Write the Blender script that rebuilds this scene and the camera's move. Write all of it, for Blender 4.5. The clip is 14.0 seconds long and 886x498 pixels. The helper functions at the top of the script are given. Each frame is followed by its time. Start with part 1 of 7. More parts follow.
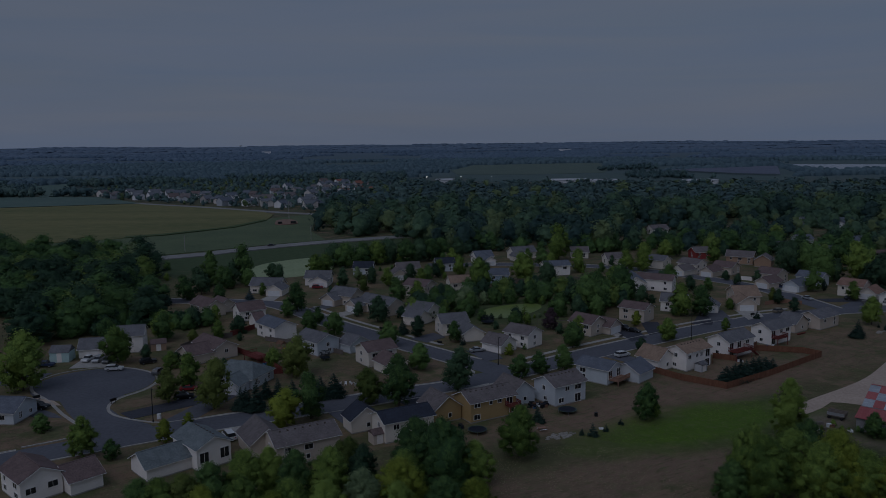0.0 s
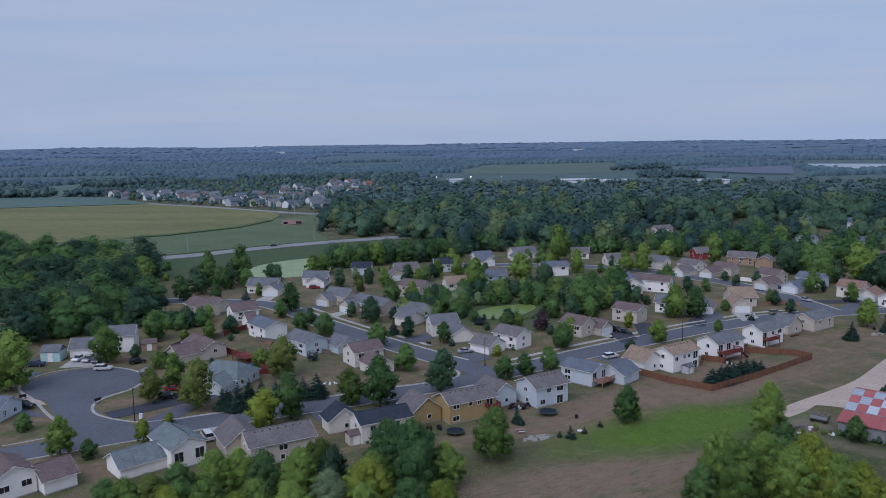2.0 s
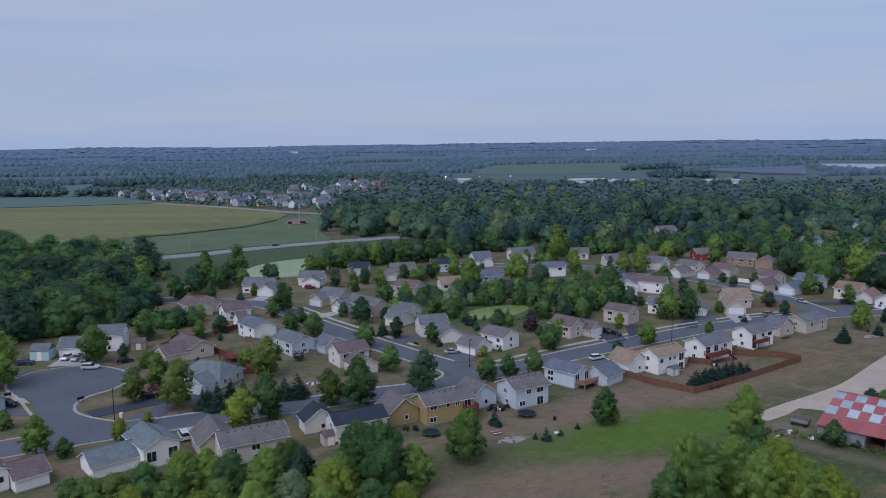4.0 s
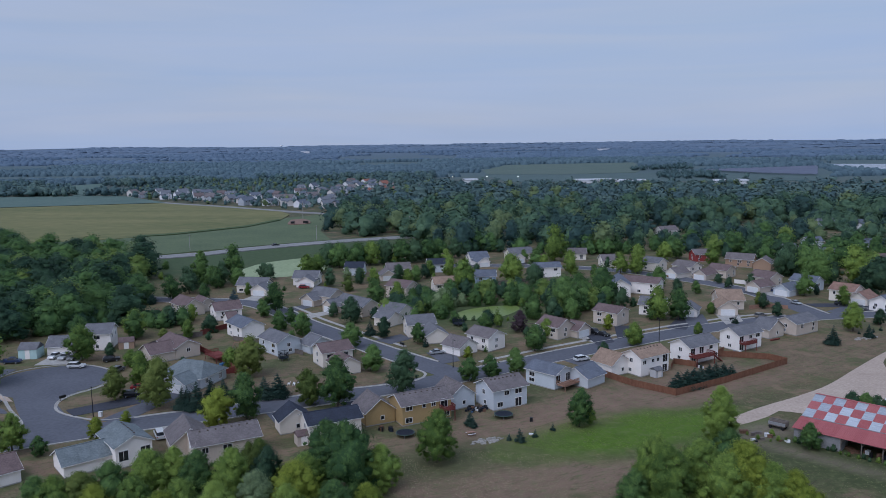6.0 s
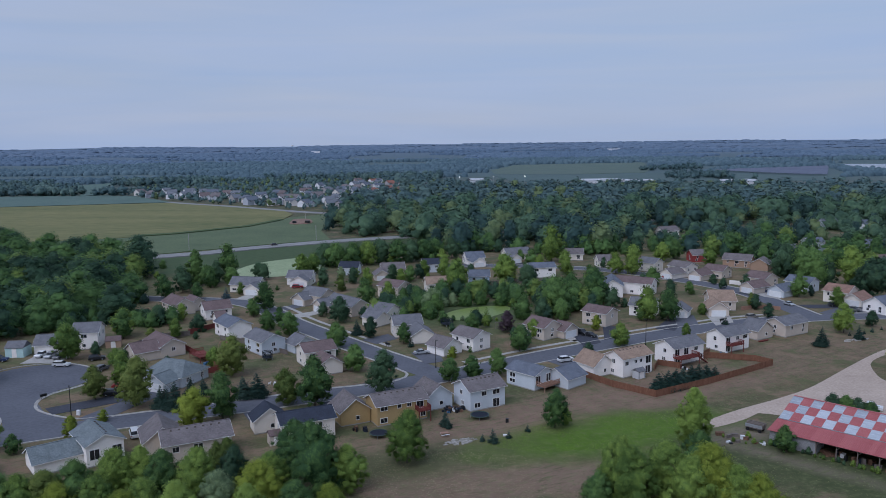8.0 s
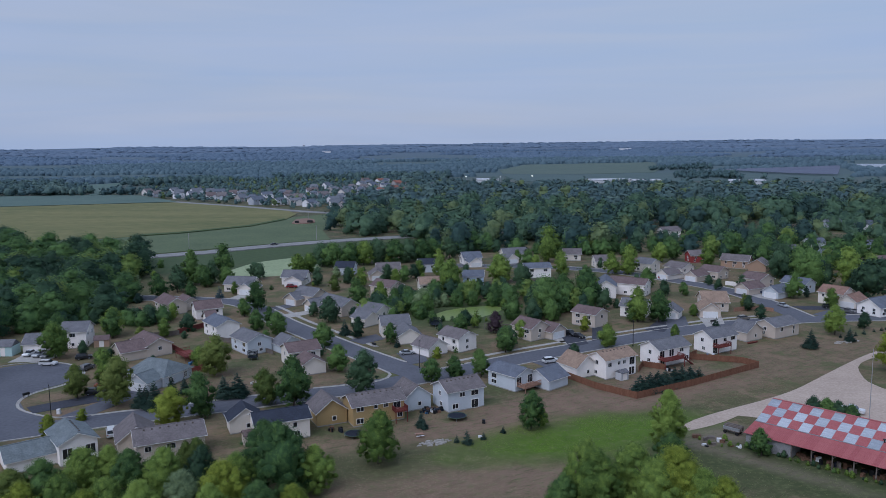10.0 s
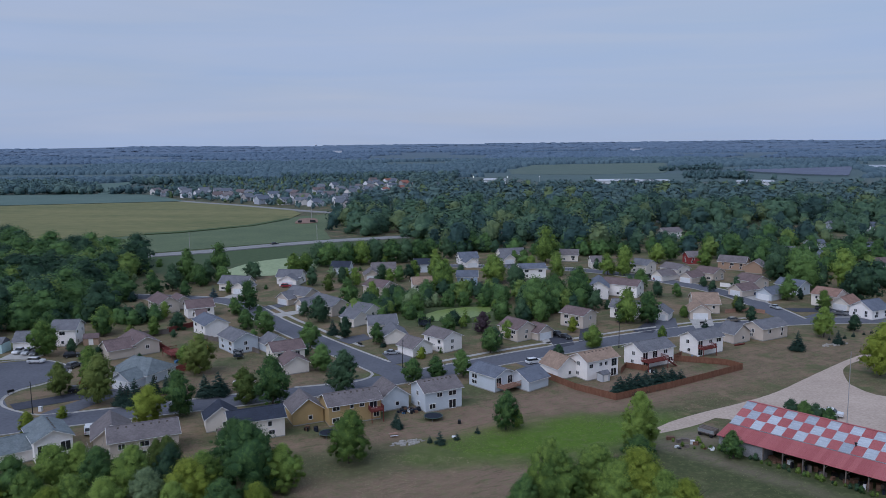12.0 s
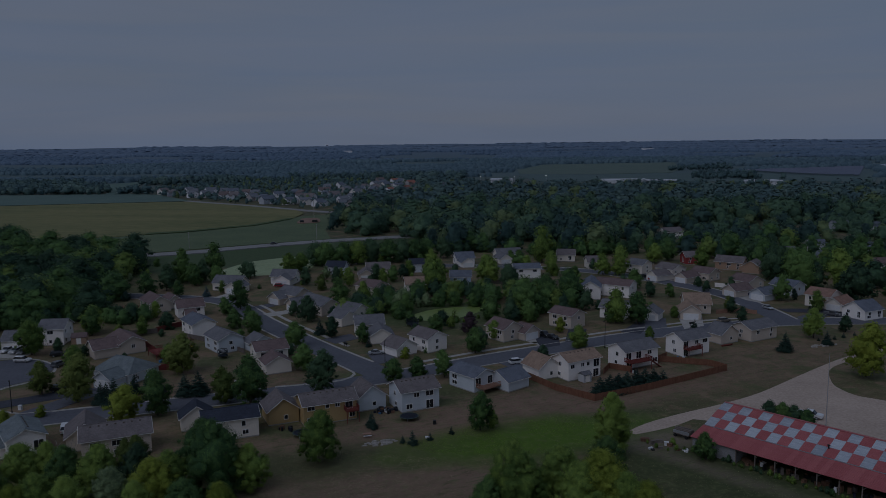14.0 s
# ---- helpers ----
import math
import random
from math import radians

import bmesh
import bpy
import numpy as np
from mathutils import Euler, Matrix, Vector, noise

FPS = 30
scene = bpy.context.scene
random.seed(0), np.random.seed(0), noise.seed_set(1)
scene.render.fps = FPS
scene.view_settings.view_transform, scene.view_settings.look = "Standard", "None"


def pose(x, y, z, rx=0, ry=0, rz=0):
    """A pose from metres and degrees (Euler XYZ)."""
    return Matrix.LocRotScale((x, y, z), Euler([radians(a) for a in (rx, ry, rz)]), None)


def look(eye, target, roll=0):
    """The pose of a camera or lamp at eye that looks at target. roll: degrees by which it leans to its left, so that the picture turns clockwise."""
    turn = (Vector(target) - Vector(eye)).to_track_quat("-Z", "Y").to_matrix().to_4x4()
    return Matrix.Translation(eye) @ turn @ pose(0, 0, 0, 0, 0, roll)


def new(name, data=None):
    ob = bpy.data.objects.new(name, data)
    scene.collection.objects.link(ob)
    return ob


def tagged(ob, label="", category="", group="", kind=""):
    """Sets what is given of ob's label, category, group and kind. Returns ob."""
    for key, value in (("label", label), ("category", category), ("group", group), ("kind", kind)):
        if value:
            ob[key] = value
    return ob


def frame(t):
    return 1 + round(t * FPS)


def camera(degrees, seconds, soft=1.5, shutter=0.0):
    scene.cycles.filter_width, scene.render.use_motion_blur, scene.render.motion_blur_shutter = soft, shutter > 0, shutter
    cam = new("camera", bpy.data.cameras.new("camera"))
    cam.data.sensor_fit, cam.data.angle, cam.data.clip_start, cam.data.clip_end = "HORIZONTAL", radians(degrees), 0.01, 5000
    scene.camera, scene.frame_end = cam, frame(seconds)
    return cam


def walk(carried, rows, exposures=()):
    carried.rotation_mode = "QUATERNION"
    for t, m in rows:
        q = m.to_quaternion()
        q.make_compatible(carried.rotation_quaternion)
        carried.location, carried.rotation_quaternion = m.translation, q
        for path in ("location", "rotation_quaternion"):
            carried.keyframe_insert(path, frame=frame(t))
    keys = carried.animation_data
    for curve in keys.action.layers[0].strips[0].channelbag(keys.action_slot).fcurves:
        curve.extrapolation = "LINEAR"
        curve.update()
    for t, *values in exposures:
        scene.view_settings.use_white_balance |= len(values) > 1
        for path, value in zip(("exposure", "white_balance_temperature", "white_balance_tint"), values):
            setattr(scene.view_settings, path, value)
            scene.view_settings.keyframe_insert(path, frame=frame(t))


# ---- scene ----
cam = camera(58.8, 14.0, soft=0.85)
PATH = [
    (0, (-3.439, -1.143, 62.994), (-3.432, 0.838, 62.723), -0.6),
    (0.5, (-1.263, -0.886, 62.97), (-1.265, 1.095, 62.699), -0.6),
    (1, (0.797, -0.874, 62.981), (0.784, 1.107, 62.71), -0.6),
    (1.5, (2.737, -0.893, 63.057), (2.714, 1.088, 62.786), -0.6),
    (2, (4.713, -0.871, 63.154), (4.681, 1.11, 62.883), -0.7),
    (2.5, (6.849, -0.754, 63.17), (6.807, 1.227, 62.899), -0.7),
    (3, (8.881, -0.631, 63.171), (8.83, 1.35, 62.9), -0.7),
    (5.5, (19.138, 0.222, 63.236), (19.045, 2.201, 62.965), -0.7),
    (6, (21.211, 0.307, 63.232), (21.11, 2.286, 62.961), -0.7),
    (6.5, (23.206, 0.577, 63.17), (23.098, 2.555, 62.899), -0.7),
    (7, (25.142, 0.748, 63.141), (25.027, 2.726, 62.871), -0.7),
    (7.5, (27.298, 1.056, 63.091), (27.175, 3.034, 62.821), -0.7),
    (8, (29.31, 1.337, 63.066), (29.179, 3.315, 62.795), -0.7),
    (10.5, (39.276, 2.605, 63.076), (39.106, 4.579, 62.805), -0.7),
    (11, (41.323, 2.726, 63.121), (41.145, 4.7, 62.85), -0.7),
    (11.5, (43.37, 2.78, 63.14), (43.184, 4.753, 62.869), -0.7),
    (12, (45.429, 2.74, 63.173), (45.235, 4.712, 62.902), -0.6),
    (12.5, (47.546, 3.146, 63.139), (47.343, 5.117, 62.868), -0.7),
    (13, (49.601, 3.431, 63.099), (49.391, 5.401, 62.827), -0.7),
    (13.5, (51.554, 3.809, 63.018), (51.337, 5.779, 62.747), -0.7),
    (14, (53.638, 4.202, 62.967), (53.413, 6.171, 62.696), -0.7),
]

# ---- light ----
FADE = [(0.0, -2.05), (0.5, -1.08), (1.0, -0.3), (1.3, 0.0), (13.1, 0.0), (13.5, -0.75), (14.0, -1.87)]
walk(cam, [(t, look(eye, target, roll)) for t, eye, target, roll in PATH], [(t, s + 0.0) for t, s in FADE])

world = bpy.data.worlds.new("overcast_evening")
scene.world = world
world.use_nodes = True
wn, wl = world.node_tree.nodes, world.node_tree.links
sky = wn.new("ShaderNodeTexSky")
sky.sky_type, sky.sun_disc = "NISHITA", False
sky.sun_elevation, sky.sun_rotation = radians(14), radians(215)
sky.air_density, sky.dust_density, sky.ozone_density = 1.0, 2.0, 1.5
coord = wn.new("ShaderNodeTexCoord")
stretch = wn.new("ShaderNodeMapping")
stretch.inputs["Scale"].default_value = (1.6, 1.6, 9.0)
cloud = wn.new("ShaderNodeTexNoise")
cloud.inputs["Scale"].default_value, cloud.inputs["Detail"].default_value = 2.2, 5.0
shape = wn.new("ShaderNodeMapRange")
shape.inputs["From Min"].default_value, shape.inputs["From Max"].default_value = 0.3, 0.75
shape.inputs["To Min"].default_value, shape.inputs["To Max"].default_value = 0.86, 0.97
veil = wn.new("ShaderNodeMix")
veil.data_type = "RGBA"
haze = wn.new("ShaderNodeMix")
haze.data_type = "RGBA"
haze.inputs[6].default_value, haze.inputs[7].default_value = (3.45, 4.55, 6.95, 1), (4.15, 4.9, 6.75, 1)
wisp = wn.new("ShaderNodeTexNoise")
wisp.inputs["Scale"].default_value, wisp.inputs["Detail"].default_value, wisp.inputs["Distortion"].default_value = 1.7, 7.0, 0.6
wide = wn.new("ShaderNodeMapping")
wide.inputs["Scale"].default_value = (1.0, 1.0, 14.0)
band = wn.new("ShaderNodeMapRange")
band.inputs["From Min"].default_value, band.inputs["From Max"].default_value = 0.35, 0.72
back = wn["Background"]
back.inputs["Strength"].default_value = 0.1
wl.new(coord.outputs["Generated"], stretch.inputs["Vector"])
wl.new(stretch.outputs["Vector"], cloud.inputs["Vector"])
wl.new(cloud.outputs["Fac"], shape.inputs["Value"])
wl.new(shape.outputs["Result"], veil.inputs["Factor"])
wl.new(sky.outputs["Color"], veil.inputs[6])
wl.new(coord.outputs["Generated"], wide.inputs["Vector"])
wl.new(wide.outputs["Vector"], wisp.inputs["Vector"])
wl.new(wisp.outputs["Fac"], band.inputs["Value"])
wl.new(band.outputs["Result"], haze.inputs["Factor"])
wl.new(haze.outputs[2], veil.inputs[7])
wl.new(veil.outputs[2], back.inputs["Color"])

sun = new("sun", bpy.data.lights.new("sun", "SUN"))
sun.data.energy, sun.data.angle, sun.data.color = 1.6, radians(50), (0.88, 0.92, 1.11)
sun.matrix_world = look((-60, -90, 130), (0, 0, 0))


# ---- materials ----
def material(name, dark, light, rough=0.85, scale=1.0, fine=0.0, bump=0.2, metal=0.0, where="Object", stretch_to=(1, 1, 1), island=0.0, each=0.0, spec=0.25):
    """Colour between dark and light by coarse and fine noise; relief from the fine noise."""
    m = bpy.data.materials.new(name)
    m.use_nodes = True
    n, l = m.node_tree.nodes, m.node_tree.links
    b = n["Principled BSDF"]
    b.inputs["Roughness"].default_value, b.inputs["Metallic"].default_value = rough, metal
    b.inputs["Specular IOR Level"].default_value = spec
    if where == "World":
        src = n.new("ShaderNodeNewGeometry").outputs["Position"]
    else:
        src = n.new("ShaderNodeTexCoord").outputs["Object"]
    mp = n.new("ShaderNodeMapping")
    mp.inputs["Scale"].default_value = stretch_to
    l.new(src, mp.inputs["Vector"])
    a = n.new("ShaderNodeTexNoise")
    a.inputs["Scale"].default_value, a.inputs["Detail"].default_value, a.inputs["Roughness"].default_value = scale, 6.0, 0.65
    f = n.new("ShaderNodeTexNoise")
    f.inputs["Scale"].default_value, f.inputs["Detail"].default_value = fine or scale * 9, 4.0
    l.new(mp.outputs["Vector"], a.inputs["Vector"])
    l.new(mp.outputs["Vector"], f.inputs["Vector"])
    add = n.new("ShaderNodeMath")
    add.operation = "ADD"
    l.new(a.outputs["Fac"], add.inputs[0])
    l.new(f.outputs["Fac"], add.inputs[1])
    total = add.outputs[0]
    for kind, amount in (("island", island), ("each", each)):
        if amount:
            r = n.new("ShaderNodeNewGeometry").outputs["Random Per Island"] if kind == "island" else n.new("ShaderNodeObjectInfo").outputs["Random"]
            k = n.new("ShaderNodeMath")
            k.operation = "MULTIPLY_ADD"
            k.inputs[1].default_value = amount
            l.new(r, k.inputs[0])
            k2 = n.new("ShaderNodeMath")
            k2.operation = "SUBTRACT"
            k2.inputs[1].default_value = amount / 2
            l.new(total, k.inputs[2])
            l.new(k.outputs[0], k2.inputs[0])
            total = k2.outputs[0]
    mr = n.new("ShaderNodeMapRange")
    mr.inputs["From Min"].default_value, mr.inputs["From Max"].default_value = 0.72, 1.28
    l.new(total, mr.inputs["Value"])
    mix = n.new("ShaderNodeMix")
    mix.data_type = "RGBA"
    mix.inputs[6].default_value, mix.inputs[7].default_value = (*dark, 1), (*light, 1)
    l.new(mr.outputs["Result"], mix.inputs["Factor"])
    l.new(mix.outputs[2], b.inputs["Base Color"])
    if bump:
        bp = n.new("ShaderNodeBump")
        bp.inputs["Strength"].default_value, bp.inputs["Distance"].default_value = bump, 0.05
        l.new(f.outputs["Fac"], bp.inputs["Height"])
        l.new(bp.outputs["Normal"], b.inputs["Normal"])
    return m


def lapped(m, pitch, depth=0.6, axis="Z"):
    """Adds horizontal courses (lap siding, shingle rows) to a material as relief."""
    n, l = m.node_tree.nodes, m.node_tree.links
    c = n.new("ShaderNodeTexCoord")
    w = n.new("ShaderNodeTexWave")
    w.bands_direction, w.wave_profile = axis, "SAW"
    w.inputs["Scale"].default_value = 0.314 / pitch
    w.inputs["Distortion"].default_value = 0.3
    bp = n.new("ShaderNodeBump")
    bp.inputs["Strength"].default_value, bp.inputs["Distance"].default_value = depth, 0.02
    l.new(c.outputs["Object"], w.inputs["Vector"])
    l.new(w.outputs["Fac"], bp.inputs["Height"])
    l.new(bp.outputs["Normal"], n["Principled BSDF"].inputs["Normal"])
    return m


def paint(name, c, rough=0.6, each=0.0, var=0.10, scale=0.5):
    return material(name, tuple(v * (1 - var) for v in c), tuple(min(1, v * (1 + var)) for v in c), rough, scale, 6, 0.08, each=each)


WALL = {k: lapped(paint("siding_" + k, c, 0.6, var=0.07, scale=0.35), 0.2) for k, c in dict(
    white=(0.88, 0.835, 0.80), cream=(0.76, 0.70, 0.63), tan=(0.432, 0.302, 0.146), grey=(0.497, 0.508, 0.529), beige=(0.58, 0.50, 0.43),
    bluegrey=(0.562, 0.605, 0.648), blue=(0.454, 0.562, 0.713), teal=(0.454, 0.626, 0.626), red=(0.302, 0.054, 0.054), brown=(0.389, 0.259, 0.184)).items()}
ROOF = {k: lapped(material("shingle_" + k, tuple(v * 0.72 for v in c), tuple(v * 1.3 for v in c), 0.95, 0.5, 3.5, 0.5), 0.25, 0.8) for k, c in dict(
    grey=(0.149, 0.151, 0.165), browngrey=(0.158, 0.140, 0.142), navy=(0.035, 0.042, 0.061), greengrey=(0.154, 0.182, 0.193),
    tan=(0.286, 0.204, 0.154), brown=(0.154, 0.112, 0.110), rust=(0.245, 0.150, 0.118), slate=(0.127, 0.143, 0.176)).items()}
TRIM = paint("white_trim", (0.80, 0.79, 0.78), 0.5)
DARKTRIM = paint("dark_trim", (0.10, 0.08, 0.07), 0.6)
FOUNDATION = material("foundation_concrete", (0.28, 0.27, 0.26), (0.42, 0.41, 0.39), 0.9, 1.5, 12)
GLASS = material("window_glass", (0.012, 0.014, 0.018), (0.03, 0.034, 0.04), 0.08, 0.6, 2, 0.0, spec=0.6)
DOORWHITE = lapped(paint("garage_door_white", (0.72, 0.73, 0.74), 0.5), 0.55, 0.8)
ASPHALT = material("asphalt", (0.09, 0.095, 0.115), (0.13, 0.136, 0.158), 0.9, 0.08, 1.2, 0.1, where="World")
FRESH = material("fresh_asphalt", (0.042, 0.046, 0.06), (0.066, 0.07, 0.088), 0.9, 0.3, 2, 0.1, where="World")
CONCRETE = material("concrete", (0.30, 0.29, 0.275), (0.45, 0.435, 0.41), 0.9, 0.4, 3, 0.15, where="World")
HIGHWAY = material("county_road", (0.20, 0.20, 0.20), (0.28, 0.28, 0.275), 0.9, 0.05, 0.8, 0.1, where="World")
GRAVEL = material("gravel", (0.36, 0.285, 0.232), (0.52, 0.42, 0.35), 0.95, 0.07, 1.6, 0.0, where="World")
FENCEWOOD = material("cedar_fence", (0.15, 0.068, 0.042), (0.25, 0.122, 0.078), 0.9, 1.2, 7, 0.3, where="World", stretch_to=(1, 1, 0.2))
GREYWOOD = material("weathered_wood", (0.12, 0.10, 0.09), (0.22, 0.19, 0.17), 0.9, 1.2, 7, 0.3)
DECKRED = material("red_stained_deck", (0.13, 0.03, 0.028), (0.22, 0.06, 0.05), 0.8, 1.5, 8, 0.2)
DECKTAN = material("tan_deck_wood", (0.25, 0.14, 0.10), (0.38, 0.23, 0.17), 0.85, 1.5, 8, 0.2)
BARK = material("bark", (0.05, 0.04, 0.032), (0.11, 0.092, 0.075), 0.95, 2, 14, 0.5)
METALROOF_RED = material("red_painted_metal", (0.34, 0.085, 0.09), (0.45, 0.145, 0.145), 0.55, 0.25, 4, 0.05, each=0.35, metal=0.1)
METALROOF_ZINC = material("galvanised_metal", (0.33, 0.37, 0.42), (0.62, 0.66, 0.70), 0.4, 0.8, 6, 0.05, each=0.4, metal=0.35, stretch_to=(0.2, 2.5, 1))
BARNWALL = material("grey_barn_siding", (0.20, 0.20, 0.21), (0.34, 0.34, 0.35), 0.85, 0.6, 6, 0.2)
RUBBER = material("black_rubber", (0.012, 0.012, 0.013), (0.025, 0.025, 0.026), 0.7, 4, 30)
STEEL = material("dark_steel", (0.02, 0.022, 0.025), (0.045, 0.047, 0.05), 0.5, 3, 20, 0.05, metal=0.6)
PALESTEEL = material("pale_steel", (0.35, 0.37, 0.4), (0.5, 0.52, 0.55), 0.45, 3, 20, 0.05, metal=0.6)
TRAMPMAT = material("trampoline_mat", (0.008, 0.012, 0.022), (0.02, 0.026, 0.04), 0.6, 2, 20)
TRAMPPAD = material("trampoline_pad", (0.03, 0.06, 0.05), (0.07, 0.11, 0.09), 0.6, 2, 20)
LIT = bpy.data.materials.new("lit_lamp")
LIT.use_nodes = True
LIT.node_tree.nodes["Principled BSDF"].inputs["Emission Color"].default_value = (1.0, 0.93, 0.8, 1)
LIT.node_tree.nodes["Principled BSDF"].inputs["Emission Strength"].default_value = 9.0


def leaves(name, dark, light, island=0.3, each=0.45, coarse=0.35, fine=1.5):
    m = material(name, dark, light, 0.75, coarse, fine, 0.0, island=island, each=each, spec=0.15)
    return m


LEAF = {
    "maple": leaves("maple_leaves", (0.030, 0.073, 0.027), (0.115, 0.201, 0.057)),
    "lime": leaves("yellow_green_leaves", (0.081, 0.122, 0.017), (0.222, 0.273, 0.043)),
    "ash": leaves("ash_leaves", (0.062, 0.116, 0.028), (0.193, 0.280, 0.060)),
    "dark": leaves("dark_leaves", (0.020, 0.049, 0.030), (0.066, 0.123, 0.061)),
    "olive": leaves("olive_leaves", (0.058, 0.092, 0.023), (0.150, 0.190, 0.049)),
    "spruce": leaves("spruce_needles", (0.012, 0.035, 0.028), (0.043, 0.077, 0.058)),
    "bluespruce": leaves("blue_spruce_needles", (0.043, 0.075, 0.083), (0.098, 0.151, 0.165)),
    "purple": leaves("purple_leaves", (0.034, 0.023, 0.030), (0.079, 0.053, 0.066)),
    "willow": leaves("silver_green_leaves", (0.092, 0.138, 0.069), (0.209, 0.282, 0.138)),
    "wood": leaves("woodland_leaves", (0.023, 0.063, 0.027), (0.107, 0.196, 0.059), island=0.12, each=0.0, coarse=0.085, fine=0.5),
    "wood_dark": leaves("dark_woodland_leaves", (0.015, 0.041, 0.029), (0.053, 0.108, 0.056), island=0.12, each=0.0, coarse=0.085, fine=0.5),
    "wood_light": leaves("light_woodland_leaves", (0.052, 0.108, 0.027), (0.197, 0.267, 0.068), island=0.12, each=0.0, coarse=0.085, fine=0.5),
    # Behind the estate: leaf greens with distance haze mixed in as added blue.
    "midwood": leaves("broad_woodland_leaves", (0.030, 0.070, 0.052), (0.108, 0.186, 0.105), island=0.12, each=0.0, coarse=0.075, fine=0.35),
    "midwood_dark": leaves("dark_haze_tinted_woodland_leaves", (0.018, 0.046, 0.048), (0.054, 0.105, 0.085), island=0.12, each=0.0, coarse=0.075, fine=0.35),
    "midwood_light": leaves("light_haze_tinted_woodland_leaves", (0.063, 0.105, 0.056), (0.170, 0.226, 0.101), island=0.12, each=0.0, coarse=0.075, fine=0.35),
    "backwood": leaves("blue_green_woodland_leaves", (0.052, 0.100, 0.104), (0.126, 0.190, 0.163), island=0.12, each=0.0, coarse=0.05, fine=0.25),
    "backwood_dark": leaves("dark_hazed_back_woodland_leaves", (0.044, 0.086, 0.099), (0.090, 0.150, 0.149), island=0.12, each=0.0, coarse=0.05, fine=0.25),
    # Far woods: the leaf colour itself carries blue-grey haze, paler towards the horizon.
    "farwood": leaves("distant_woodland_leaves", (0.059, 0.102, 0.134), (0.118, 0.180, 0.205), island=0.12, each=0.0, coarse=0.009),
    "farwood_dark": leaves("dark_hazed_distant_woodland_leaves", (0.049, 0.088, 0.117), (0.094, 0.150, 0.176), island=0.12, each=0.0, coarse=0.009),
    "farther": leaves("hazed_remote_woodland_leaves", (0.073, 0.118, 0.178), (0.122, 0.178, 0.242), island=0.12, each=0.0, coarse=0.006),
    "farthest": leaves("hazed_horizon_woodland_leaves", (0.098, 0.146, 0.212), (0.136, 0.188, 0.258), island=0.1, each=0.0, coarse=0.004),
}
# ---- building blocks ----
class Shape:
    """Gathers boxes and faces into one mesh."""

    def __init__(self):
        self.v, self.f = [], []

    def face(self, *pts):
        n = len(self.v)
        self.v += [tuple(p) for p in pts]
        self.f.append(tuple(range(n, n + len(pts))))
        return self

    def solid(self, bottom, top):
        """A closed solid between two rings of equally many points, both counter-clockwise from above."""
        n, k = len(self.v), len(bottom)
        self.v += [tuple(p) for p in bottom] + [tuple(p) for p in top]
        self.f += [tuple(range(n + k - 1, n - 1, -1)), tuple(range(n + k, n + 2 * k))]
        self.f += [(n + i, n + (i + 1) % k, n + k + (i + 1) % k, n + k + i) for i in range(k)]
        return self

    def box(self, x0, y0, z0, x1, y1, z1):
        return self.solid([(x0, y0, z0), (x1, y0, z0), (x1, y1, z0), (x0, y1, z0)], [(x0, y0, z1), (x1, y0, z1), (x1, y1, z1), (x0, y1, z1)])

    def beam(self, a, b, w, h):
        """A bar of section w by h from a to b."""
        a, b = Vector(a), Vector(b)
        d = (b - a).normalized()
        s = d.cross(Vector((0, 0, 1)))
        s = s.normalized() if s.length > 1e-4 else Vector((1, 0, 0))
        u = s.cross(d)
        ring = [s * w / 2 + u * h / 2, s * -w / 2 + u * h / 2, s * -w / 2 - u * h / 2, s * w / 2 - u * h / 2]
        return self.solid([a + r for r in ring], [b + r for r in ring])

    def tube(self, a, b, r0, r1, k=8):
        a, b = Vector(a), Vector(b)
        d = (b - a).normalized()
        s = d.orthogonal().normalized()
        u = d.cross(s)
        way = [(math.cos(2 * math.pi * i / k), math.sin(2 * math.pi * i / k)) for i in range(k)]
        return self.solid([a + s * c * r0 + u * e * r0 for c, e in way], [b + s * c * r1 + u * e * r1 for c, e in way])

    def mesh(self, name, mat):
        me = bpy.data.meshes.new(name)
        me.from_pydata(self.v, [], self.f)
        me.materials.append(mat)
        return me


def put(name, shape, mat, parent=None, m=None, label=""):
    """Links a shape or a mesh as one object, under a parent where one is given."""
    ob = new(name, shape if isinstance(shape, bpy.types.Mesh) else shape.mesh(name, mat))
    ob.parent = parent
    if m is not None:
        ob.matrix_basis = m
    return tagged(ob, label) if label else ob


def thing(name, m, label, category, group="", kind=""):
    ob = new(name)
    ob.empty_display_size = 0.2
    ob.matrix_basis = m
    return tagged(ob, label, category, group, kind)


def smooth(pts, step=3.0):
    """A Catmull-Rom curve through the points."""
    P = [Vector((p[0], p[1], 0)) for p in pts]
    P = [P[0] * 2 - P[1]] + P + [P[-1] * 2 - P[-2]]
    out = []
    for a, b, c, d in zip(P, P[1:], P[2:], P[3:]):
        k = max(1, int((c - b).length / step))
        for i in range(k):
            t = i / k
            out.append(0.5 * (2 * b + (c - a) * t + (2 * a - 5 * b + 4 * c - d) * t * t + (3 * b - a - 3 * c + d) * t ** 3))
    return out + [P[-2]]


